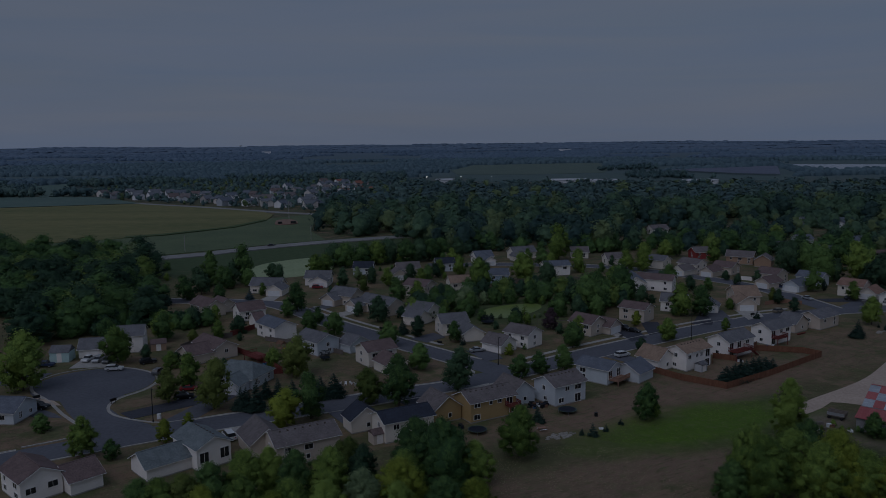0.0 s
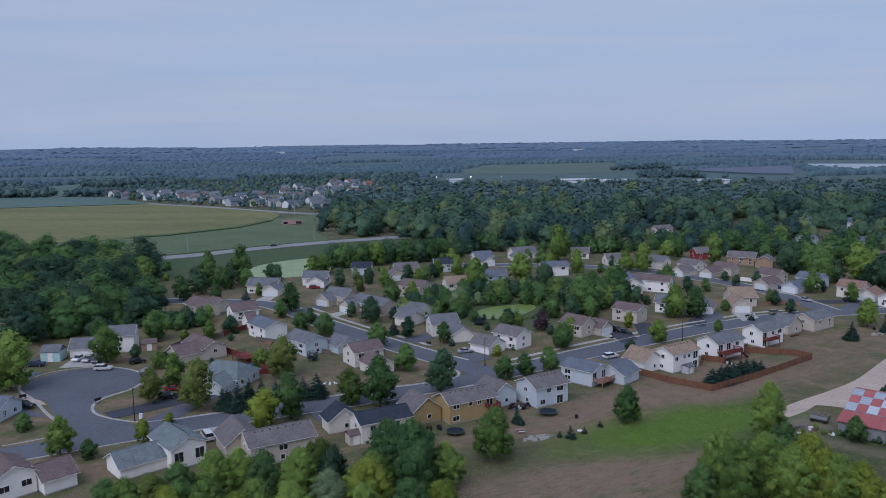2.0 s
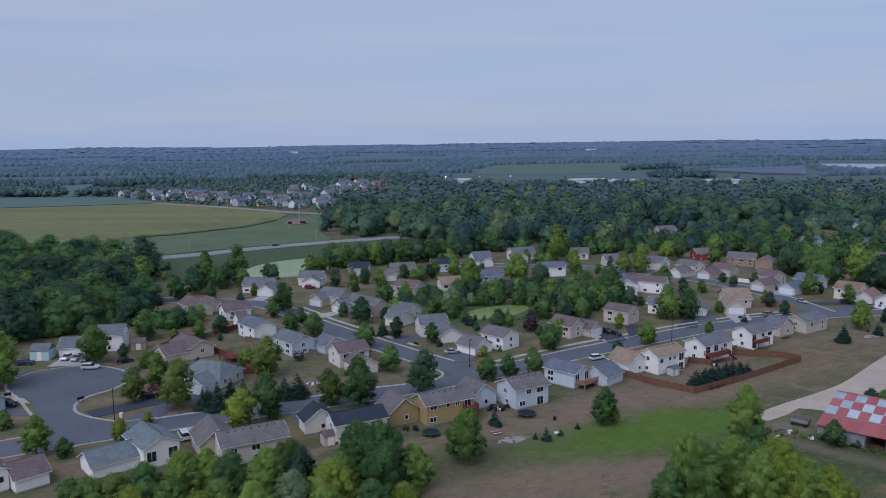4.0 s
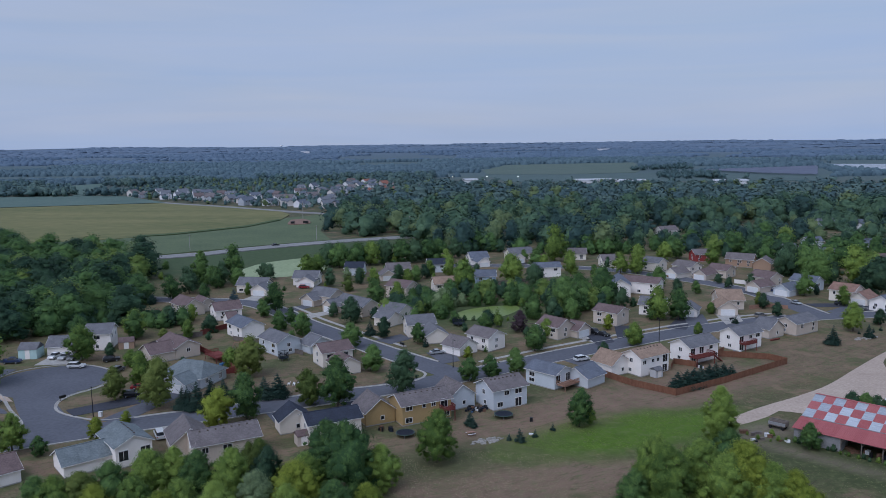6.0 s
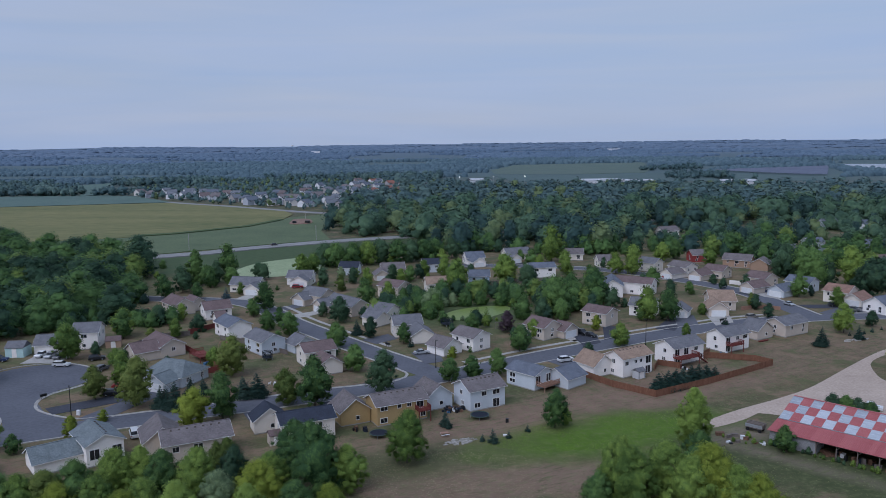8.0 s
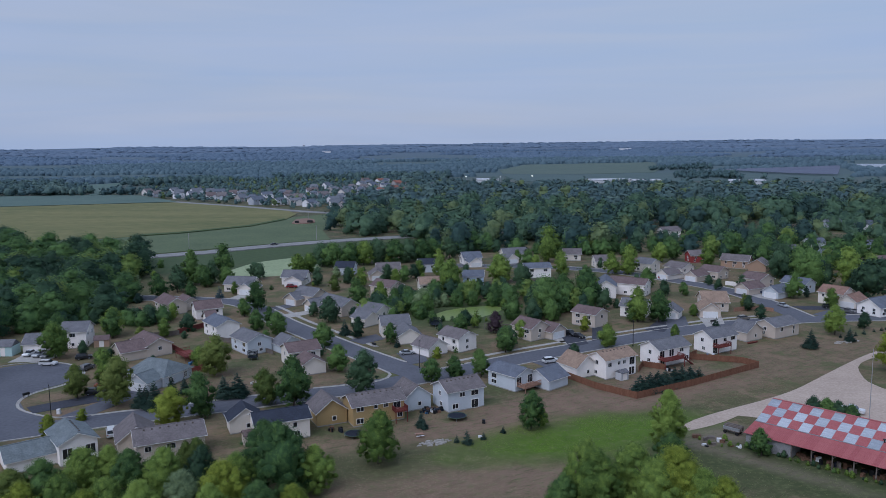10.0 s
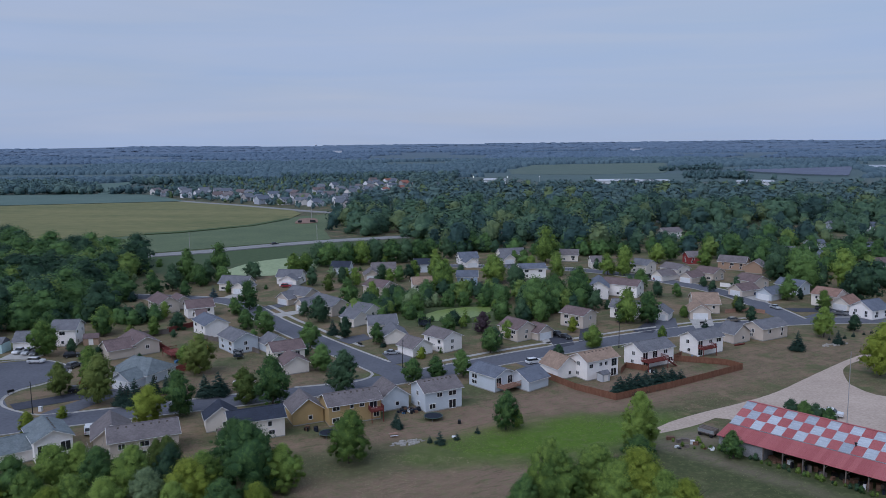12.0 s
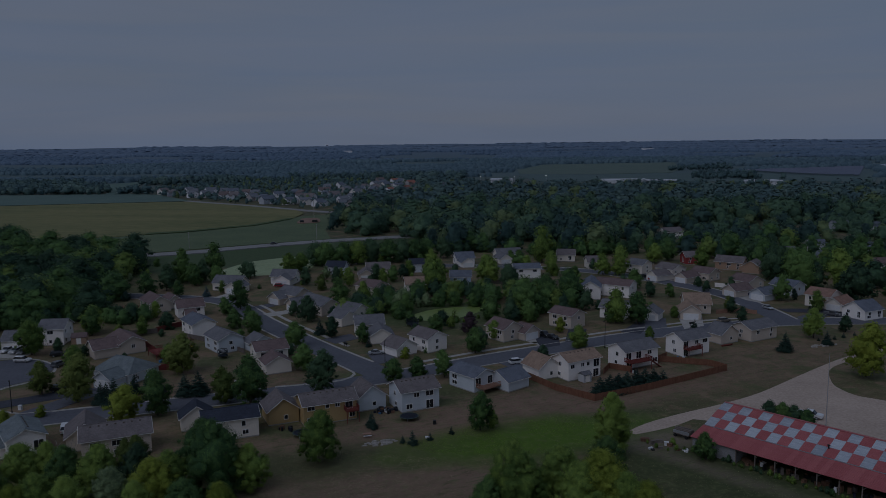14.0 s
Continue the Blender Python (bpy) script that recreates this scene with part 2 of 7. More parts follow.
def ribbon(s, line, left, right, z0, z1):
    """A strip along a line between two side offsets, with sides and top."""
    rings = []
    for i, p in enumerate(line):
        d = (line[min(i + 1, len(line) - 1)] - line[max(i - 1, 0)]).normalized()
        n = Vector((-d.y, d.x, 0))
        a, b = p + n * left, p + n * right
        rings.append([(b.x, b.y, z0), (b.x, b.y, z1), (a.x, a.y, z1), (a.x, a.y, z0)])
    for q, r in zip(rings, rings[1:]):
        for i in range(3):
            s.face(q[i], r[i], r[i + 1], q[i + 1])
    s.face(*rings[0])
    s.face(*rings[-1][::-1])
    return s


def slab(name, pts, z, mat, kind="structure", label="", category="", depth=0.3, land=False):
    """A level area with a raised edge, or one that lies on the rising land."""
    area = sum(a[0] * b[1] - b[0] * a[1] for a, b in zip(pts, pts[1:] + pts[:1]))
    pts = pts if area > 0 else pts[::-1]
    lift = [rise(x, y) if land else 0.0 for x, y in pts]
    s = Shape().solid([(x, y, z + h - depth) for (x, y), h in zip(pts, lift)], [(x, y, z + h) for (x, y), h in zip(pts, lift)])
    return tagged(put(name, s, mat), label, category, kind=kind)


cache = {}


def shared(key, build):
    if key not in cache:
        cache[key] = build()
    return cache[key]


# ---- houses ----
def window_meshes(w, h, kind="window"):
    def build():
        f, p, t = Shape(), Shape(), 0.09
        f.box(-w / 2 - t, -0.09, -t, w / 2 + t, 0, 0).box(-w / 2 - t, -0.09, h, w / 2 + t, 0, h + t)
        f.box(-w / 2 - t, -0.09, 0, -w / 2, 0, h).box(w / 2, -0.09, 0, w / 2 + t, 0, h)
        if w > 0.8:
            f.box(-0.03, -0.07, 0, 0.03, 0, h)
        p.box(-w / 2, -0.03, 0, w / 2, 0, h)
        return f.mesh("window", TRIM), p.mesh("pane", GLASS)
    return shared(("win", w, h), build)


def add_window(home, m, w, h, name="window"):
    fr, pa = window_meshes(w, h)
    ob = put(name, fr, None, home, m)
    put("pane", pa, None, ob)
    return ob


def gable_block(home, o, L, W, E, R, wall, roof, hip=0.0, base=0.25, trim=TRIM):
    """A gabled block about the local place o = (x, y, turn): ridge along its x. E eave, R ridge height."""
    m = pose(o[0], o[1], 0, 0, 0, o[2])
    l, w = L / 2, W / 2
    s = Shape()
    if hip:
        s.box(-l, -w, base, l, w, E)
    else:
        end = [(w, base), (w, E), (0, R - 0.06), (-w, E), (-w, base)]
        s.solid([(-l, py, pz) for py, pz in end], [(l, py, pz) for py, pz in end])
    put("wall", s, wall, home, m)
    put("foundation", Shape().box(-l + 0.03, -w + 0.03, -0.6, l - 0.03, w - 0.03, base), FOUNDATION, home, m)
    oh, th = 0.45, 0.17
    slope = (R - E) / w
    ye, ze = w + oh, E - oh * slope
    x1 = l + oh
    r = Shape()
    for sgn in (-1, 1):
        xr = x1 - hip
        quad = [(-x1, sgn * ye, ze), (x1, sgn * ye, ze), (xr, 0, R), (-xr, 0, R)]
        if sgn > 0:
            quad = quad[::-1]
        r.solid(quad, [(x, y, z + th) for x, y, z in quad])
        if hip:
            tri = [(sgn * x1, -sgn * ye, ze), (sgn * x1, sgn * ye, ze), (sgn * xr, 0, R)]
            r.solid(tri, [(x, y, z + th) for x, y, z in tri])
        if not trim:
            continue
        put("eave_board", Shape().box(-x1, sgn * ye - 0.03, ze - 0.04, x1, sgn * ye + 0.03, ze + th - 0.08), trim, home, m)
        if hip:
            put("eave_board", Shape().box(sgn * x1 - 0.03, -ye, ze - 0.04, sgn * x1 + 0.03, ye, ze + th - 0.08), trim, home, m)
        else:
            for sg2 in (-1, 1):
                q = [(sgn * (x1 + 0.04), sg2 * ye, ze - 0.10), (sgn * (x1 + 0.04), 0, R - 0.10)]
                a, b = Vector(q[0]), Vector(q[1])
                put("rake_board", Shape().beam(a + Vector((0, 0, 0.1)), b + Vector((0, 0, 0.1)), 0.06, 0.13), trim, home, m)
    r.beam((-x1 + hip, 0, R + th), (x1 - hip, 0, R + th), 0.3, 0.08)
    put("roof", r, roof, home, m)
    return m


def roof_vents(home, m, L, W, E, R, side, n=4):
    for i in range(n):
        x = -L * 0.36 + i * L * 0.72 / max(1, n - 1)
        y = side * W * 0.09
        z = R + 0.17 - abs(y) * (R - E) / (W / 2)
        put("roof_vent", shared("vent", lambda: Shape().solid([(-.2, -.2, -.1), (.2, -.2, -.1), (.2, .2, -.1), (-.2, .2, -.1)], [(-.13, -.13, .17), (.13, -.13, .17), (.13, .13, .17), (-.13, .13, .17)]).mesh("roof_vent", DARKTRIM)), None, home, m @ pose(x, y, z))


def side_frame(m, L, W, side, u, z):
    """The pose of an opening on a block's side, u along it."""
    if side in "fb":
        k = -1 if side == "f" else 1
        return m @ pose(u * (1 if side == "f" else -1), k * W / 2, z, 0, 0, 0 if side == "f" else 180)
    k = 1 if side == "r" else -1
    return m @ pose(k * L / 2, u * k, z, 0, 0, 90 * k)


def open_side(home, m, L, W, E, R, side, rng, two):
    """Windows as such houses have them on a side."""
    span = L if side in "fb" else W
    levels = [(E - 1.75, 1.05)] + ([(0.9, 0.9)] if two else [])
    for z, h in levels:
        n = max(1, int(span / 4.2))
        for i in range(n):
            if rng.random() < 0.2:
                continue
            u = (i + 0.5) / n * span - span / 2 + rng.uniform(-0.4, 0.4)
            add_window(home, side_frame(m, L, W, side, u, z), rng.choice((0.8, 1.2, 1.7)) if side in "fb" else 1.0, h)


def deck(home, m, L, W, E, side, u, w, d, z, mat, stair=0):
    k = side_frame(m, L, W, side, u, 0)
    p = put("deck", Shape().box(-w / 2, -d, z - 0.22, w / 2, -0.02, z), mat, home, k, "raised wooden deck")
    rail = Shape()
    for x0, y0, x1, y1 in ((-w / 2, -d, w / 2, -d), (-w / 2, -d, -w / 2, -0.1), (w / 2, -d, w / 2, -0.1)):
        a, b = Vector((x0, y0 + 0.05, z + 0.95)), Vector((x1, y1 + 0.05, z + 0.95))
        rail.beam(a, b, 0.1, 0.1).beam(a - Vector((0, 0, 0.85)), b - Vector((0, 0, 0.85)), 0.06, 0.08)
        n = max(3, int((b - a).length / 0.16))
        for i in range(n + 1):
            q = a.lerp(b, i / n)
            rail.box(q.x - 0.025, q.y - 0.025, z, q.x + 0.025, q.y + 0.025, z + 0.92)
    put("railing", rail, mat, p)
    for x in (-w / 2 + 0.1, w / 2 - 0.1):
        put("post", Shape().box(x - 0.08, -d + 0.02, 0, x + 0.08, -d + 0.18, z - 0.22), mat, p)
    if stair:
        st = Shape()
        n = int(z / 0.19)
        for i in range(n):
            st.box(*sorted((stair * (w / 2 + i * 0.27), stair * (w / 2 + (i + 1) * 0.27 + 0.03)))[:1], -d, z - (i + 1) * 0.19 - 0.05, max(stair * (w / 2 + i * 0.27), stair * (w / 2 + (i + 1) * 0.27 + 0.03)), -d + 1.1, z - (i + 1) * 0.19)
        for y in (-d + 0.05, -d + 1.05):
            st.beam((stair * w / 2, y, z + 0.85), (stair * (w / 2 + n * 0.27), y, 0.9), 0.08, 0.1)
            st.beam((stair * w / 2, y, z - 0.15), (stair * (w / 2 + n * 0.27), y, 0.05), 0.06, 0.22)
        put("stairs", st, mat, p)


HOMES = []


def house(x, y, turn, L, W, E, R, wall, roof, label, wings=(), sides="fblr", two=True, hip=0.0, seed=1, vents=0, z=0.0, bare="", openings=(), decks=(), group="houses of the estate"):
    """A house whose main ridge runs along turn degrees. wings: (x, y, turn, L, W, E, R, garage door's side)."""
    home = thing("house", pose(x, y, z, 0, 0, turn), label, "house", group)
    HOMES.append((x, y, max(L, W) / 2 + 4))
    rng = random.Random(seed)
    m = gable_block(home, (0, 0, 0), L, W, E, R, WALL[wall], ROOF[roof], hip)
    for s in sides:
        if s not in bare:
            open_side(home, m, L, W, E, R, s, rng, two)
    for side, u, oz, w, h in openings:
        add_window(home, side_frame(m, L, W, side, u, oz), w, h, "sliding_door" if h > 1.9 else "window")
    for side, u, w, d, dz, mat, stair in decks:
        deck(home, m, L, W, E, side, u, w, d, dz, mat, stair)
    if vents:
        roof_vents(home, m, L, W, E, R, vents, 7)
    for wx, wy, wt, wL, wW, wE, wR, gd in wings:
        k = gable_block(home, (wx, wy, wt), wL, wW, wE, wR, WALL[wall], ROOF[roof])
        if gd:
            g = put("garage_door", shared("gdoor", lambda: Shape().box(-2.4, -0.05, 0, 2.4, 0.0, 2.15).mesh("garage_door", DOORWHITE)), None, home, side_frame(k, wL, wW, gd, 0, 0.05))
            put("door_frame", shared("gframe", lambda: Shape().box(-2.55, -0.08, 0, -2.4, 0, 2.3).box(2.4, -0.08, 0, 2.55, 0, 2.3).box(-2.4, -0.08, 2.15, 2.4, 0, 2.3).mesh("door_frame", TRIM)), None, g)
            back_side = {"f": "b", "b": "f", "l": "r", "r": "l"}[gd]
            add_window(home, side_frame(k, wL, wW, back_side, 0.5, 1.1), 0.8, 0.9)
    return home, m


# ---- trees ----
def ico(level):
    bm = bmesh.new()
    bmesh.ops.create_icosphere(bm, subdivisions=level, radius=1.0)
    v = np.array([q.co[:] for q in bm.verts])
    f = np.array([[q.index for q in p.verts] for p in bm.faces])
    bm.free()
    return v, f


ICO = {k: ico(k) for k in (1, 2)}


def unit(v):
    return v / (np.linalg.norm(v, axis=-1, keepdims=True) + 1e-9)


def crown_arrays(rng, radius, height, boughs, level, leaf_count, leaf, form="round", fuzz=0.45, even=0.0, dome=0.62, body=0.62):
    """Vertices, triangles and normals of a crown: rounded boughs over an uneven dome, each set with leaf sprays on its outer side.
    even: how far the normals turn upwards, as those of a broad canopy do."""
    V, F, N, n = [], [], [], 0
    iv, jf = ICO[level]
    lean = rng.normal(size=2) * radius * 0.08
    cone = form == "cone"

    def width(t):
        return (1 - t) * 0.95 + 0.05 if cone else np.sin(np.pi * (0.24 + 0.72 * t)) ** 0.8

    t = (np.arange(boughs) + rng.random(boughs)) / boughs
    if cone:
        t = t ** 1.5
    a = np.arange(boughs) * 2.39996 + rng.random(boughs) * 0.9
    w = width(t) * radius
    size = (w * 0.42 + radius * 0.04 if cone else radius * (0.14 + 0.34 * rng.random(boughs) ** 1.4) * min(1.6, math.sqrt(44 / boughs)))
    reach = np.maximum(0.0, w * (0.98 + 0.34 * (rng.random(boughs) - 0.5)) - size * 0.8)
    if not cone:
        reach *= np.where(rng.random(boughs) < 0.25, 0.5, 1.0)
    centre = np.stack([reach * np.cos(a) + lean[0] * t, reach * np.sin(a) + lean[1] * t, np.clip(height * (0.03 + 0.93 * t), size * 0.45, height - size * 0.62)], 1)
    flat = np.array([1, 1, 0.55 if cone else 0.8])
    middle = np.array([0, 0, height * (0.35 if cone else 0.42)])

    def outward(p):
        return unit((p - middle) / [radius, radius, height * 0.55])

    def turned(m):
        return unit(m * (1 - even) + np.array([0, 0, even])) if even else m

    if not cone:
        k, kf = ICO[level]
        V.append(k * [radius * 0.6, radius * 0.6, height * 0.35] * (0.9 + 0.2 * rng.random((len(k), 1))) + [0, 0, height * 0.47])
        F.append(kf)
        N.append(turned(k))
        n = len(k)
    for c, r in zip(centre, size):
        p = iv * flat * r * (body + 0.25 * rng.random((len(iv), 1))) + c
        V.append(p)
        F.append(jf + n)
        N.append(turned(unit(iv * (1 - dome) + outward(p) * dome)))
        n += len(iv)
    if leaf_count:
        pick = rng.choice(boughs, leaf_count, p=size ** 2 / (size ** 2).sum())
        c, r = centre[pick], size[pick][:, None]
        d = unit(rng.normal(size=(leaf_count, 3)) + outward(c) * 0.6 + [0, 0, 0.1])
        pos = c + d * flat * r * (0.62 + 0.75 * rng.random((leaf_count, 1)) ** 1.4)
        out = unit(d * (1 - dome) + outward(pos) * dome)
        face = unit(out + fuzz * rng.normal(size=(leaf_count, 3)) + [0, 0, 0.25])
        if cone:
            face = unit(face + [0, 0, 0.7])
        u = unit(np.cross(face, rng.normal(size=(leaf_count, 3))))
        v = np.cross(face, u)
        s = leaf * (0.55 + 0.9 * rng.random((leaf_count, 1)))
        V.append(np.stack([pos - u * s, pos + u * s, pos + v * s * 1.3], 1).reshape(-1, 3))
        F.append(n + 3 * np.arange(leaf_count)[:, None] + [[0, 1, 2]])
        N.append(np.repeat(turned(unit(out * 0.5 + face * 0.7)), 3, 0))
    return np.concatenate(V), np.concatenate(F), np.concatenate(N)


def array_mesh(name, v, f, mat, normals=None):
    me = bpy.data.meshes.new(name)
    me.vertices.add(len(v))
    me.vertices.foreach_set("co", np.ascontiguousarray(v, dtype=np.float32).ravel())
    me.loops.add(len(f) * 3)
    me.loops.foreach_set("vertex_index", np.ascontiguousarray(f, dtype=np.int32).ravel())
    me.polygons.add(len(f))
    me.polygons.foreach_set("loop_start", np.arange(0, len(f) * 3, 3, dtype=np.int32))
    me.polygons.foreach_set("use_smooth", np.ones(len(f), dtype=bool))
    me.update(calc_edges=True)
    if normals is not None:
        me.attributes.new("custom_normal", "FLOAT_VECTOR", "POINT").data.foreach_set("vector", np.ascontiguousarray(normals, dtype=np.float32).ravel())
        me.update()
    me.materials.append(mat)
    return me


def trunk_mesh(key, height, r, spread, seed):
    def build():
        rng = random.Random(seed)
        s = Shape().tube((0, 0, -0.3), (0, 0, height * 0.45), r, r * 0.7).tube((0, 0, height * 0.45), (0.1, 0, height * 0.8), r * 0.7, r * 0.25)
        for i in range(6):
            a, z = i * 1.1 + rng.random(), height * (0.28 + 0.07 * i)
            s.tube((0, 0, z), (spread * 0.6 * math.cos(a), spread * 0.6 * math.sin(a), z + height * 0.22), r * 0.42, r * 0.12, 5)
        return s.mesh("trunk", BARK)
    return shared(key, build)


TREE_KINDS = {  # height 10: crown radius, crown from, form
    "round": (4.15, 0.9, "round"), "oval": (3.4, 1.0, "round"), "tall": (2.6, 0.4, "round"), "cone": (2.6, 0.3, "cone"), "shrub": (4.8, 0.0, "round"),
    "wide": (5.0, 0.6, "round"),
}


def tree(x, y, h, kind="round", leaf="maple", variant=0, fat=1.0, turn=0.0, name="tree", label="", z=0.0):
    """A tree of height h: trunk with limbs, and a crown of lobes and leaf sprays."""
    radius, start, form = TREE_KINDS[kind]
    size = "far" if y > 265 or h < 3.5 else "near" if y < 166 else "mid"
    fat *= 1.45 if kind == "cone" else 1.0

    def crown():
        rng = np.random.default_rng(hash_of(kind, variant))
        dense, spray, boughs, level = {"near": (18000, 0.09, 96, 1), "mid": (5800, 0.15, 60, 1), "far": (2100, 0.24, 30, 1)}[size]
        if form != "round":
            dense = dense // 2
        v, f, m = crown_arrays(rng, radius, 10 - start, boughs, level, dense, spray, form)
        v[:, 2] += start
        return array_mesh("crown", v, f, LEAF[leaf], m)
    root = thing(name, pose(x, y, z, 0, 0, turn) @ Matrix.Diagonal((h / 10 * fat, h / 10 * fat, h / 10, 1)), label or TREE_LABEL[leaf], "shrub" if kind == "shrub" else "tree", "trees of the estate")
    put("trunk", trunk_mesh(("trunk", kind), 10, 0.22, radius, 5), None, root)
    put("crown", shared(("crown", kind, leaf, variant, size), crown), None, root)
    return root


def hash_of(kind, variant):
    return sum(ord(c) * (i + 3) for i, c in enumerate(kind)) * 10 + variant


TREE_LABEL = {
    "maple": "leafy green maple tree on a dry lawn", "lime": "yellow-green leafy tree with a full crown", "ash": "light green ash tree with a loose crown",
    "dark": "dark green leafy tree with a dense crown", "olive": "olive-green tree with thinning leaves", "spruce": "dark green conical spruce tree",
    "bluespruce": "blue-green conical spruce tree", "purple": "small purple-leaved tree beside a house", "willow": "pale silver-green leafy tree at the meadow",
}


def woodland(name, spots, mat, label, boughs, leaf_count, leaf, seed, variants=6, spread=1.0, even=0.15, level=1):
    """A wood as one mesh: many unlike crowns set at the spots (x, y, height, z)."""
    rng = np.random.default_rng(seed)
    kinds = []
    for k in range(variants):
        v, f, m = crown_arrays(rng, 4.6 + rng.uniform(-0.7, 0.7), 9.3, boughs, level, leaf_count, leaf, fuzz=0.35, even=even, dome=0.68, body=0.55)
        v[:, 2] += 0.4
        kinds.append((v, f, m))
    V, F, N, n = [], [], [], 0
    for x, y, h, z in spots:
        v, f, m = kinds[rng.integers(variants)]
        a, s, w = rng.random() * 6.28, h / 10, h / 10 * spread * (0.8 + 0.5 * rng.random())
        c, e = math.cos(a), math.sin(a)
        V.append(np.stack([(v[:, 0] * c - v[:, 1] * e) * w + x, (v[:, 0] * e + v[:, 1] * c) * w + y, v[:, 2] * s + z], 1))
        N.append(np.stack([m[:, 0] * c - m[:, 1] * e, m[:, 0] * e + m[:, 1] * c, m[:, 2]], 1))
        F.append(f + n)
        n += len(v)
    return tagged(new(name, array_mesh(name, np.concatenate(V), np.concatenate(F), mat, np.concatenate(N))), label, "woodland", kind="stuff")


def canopy(name, spots, mat, label, seed, wide):
    """Far woods as one mesh: broad low tree crowns that close into a rolling canopy."""
    rng = np.random.default_rng(seed)
    k = 7
    way = np.arange(k) * 2 * math.pi / k
    V, F, n = [], [], 0
    rings = ((0.0, 1.0), (0.55, 0.86), (0.95, 0.45), (1.0, 0.0))
    f = [(0, 1 + i, 1 + (i + 1) % k) for i in range(k)]
    for j in range(2):
        a, b = 1 + j * k, 1 + (j + 1) * k
        for i in range(k):
            f += [(a + i, b + i, b + (i + 1) % k), (a + i, b + (i + 1) % k, a + (i + 1) % k)]
    f = np.array(f)
    for x, y, h, z in spots:
        w = h * wide * (0.7 + 0.6 * rng.random())
        v = [(x, y, z + h)]
        for r, q in rings[1:]:
            lump = w * r * (0.85 + 0.3 * rng.random(k))
            turn = way + rng.random() * 0.8
            v += list(zip(x + lump * np.cos(turn), y + lump * np.sin(turn), z + h * (q + 0.12 * min(1.0, q * 9) * (rng.random(k) - 0.5))))
        V.append(np.array(v))
        F.append(f + n)
        n += len(v)
    return tagged(new(name, array_mesh(name, np.concatenate(V), np.concatenate(F), mat)), label, "woodland", kind="stuff")


def mixed_wood(name, spots, tones, label, boughs, leaf_count, leaf, seed, variants=5, spread=1.0, even=0.15):
    """A wood of several leaf tones: one mesh for each tone, the trees mixed among one another."""
    rng = random.Random(seed * 7)
    lots = [[] for _ in tones]
    for p in spots:
        lots[rng.choices(range(len(tones)), [w for _, _, w in tones])[0]].append(p)
    for k, ((tone, word, _), lot) in enumerate(zip(tones, lots)):
        if lot:
            woodland(name + "_" + tone, lot, LEAF[tone], word + " " + label, boughs, leaf_count, leaf, seed + k, variants, spread, even)


# ---- ground ----
def rise(x, y):
    """Lifts the land gently towards the rim so the horizon fits the camera's view."""
    r = math.hypot(x - 25, y)
    return 46.0 * max(0.0, (r - 1500) / 3400) ** 1.4 + 7.0 * max(0.0, min(1.0, (r - 2200) / 800)) * noise.noise((x / 900, y / 900, 2.0))


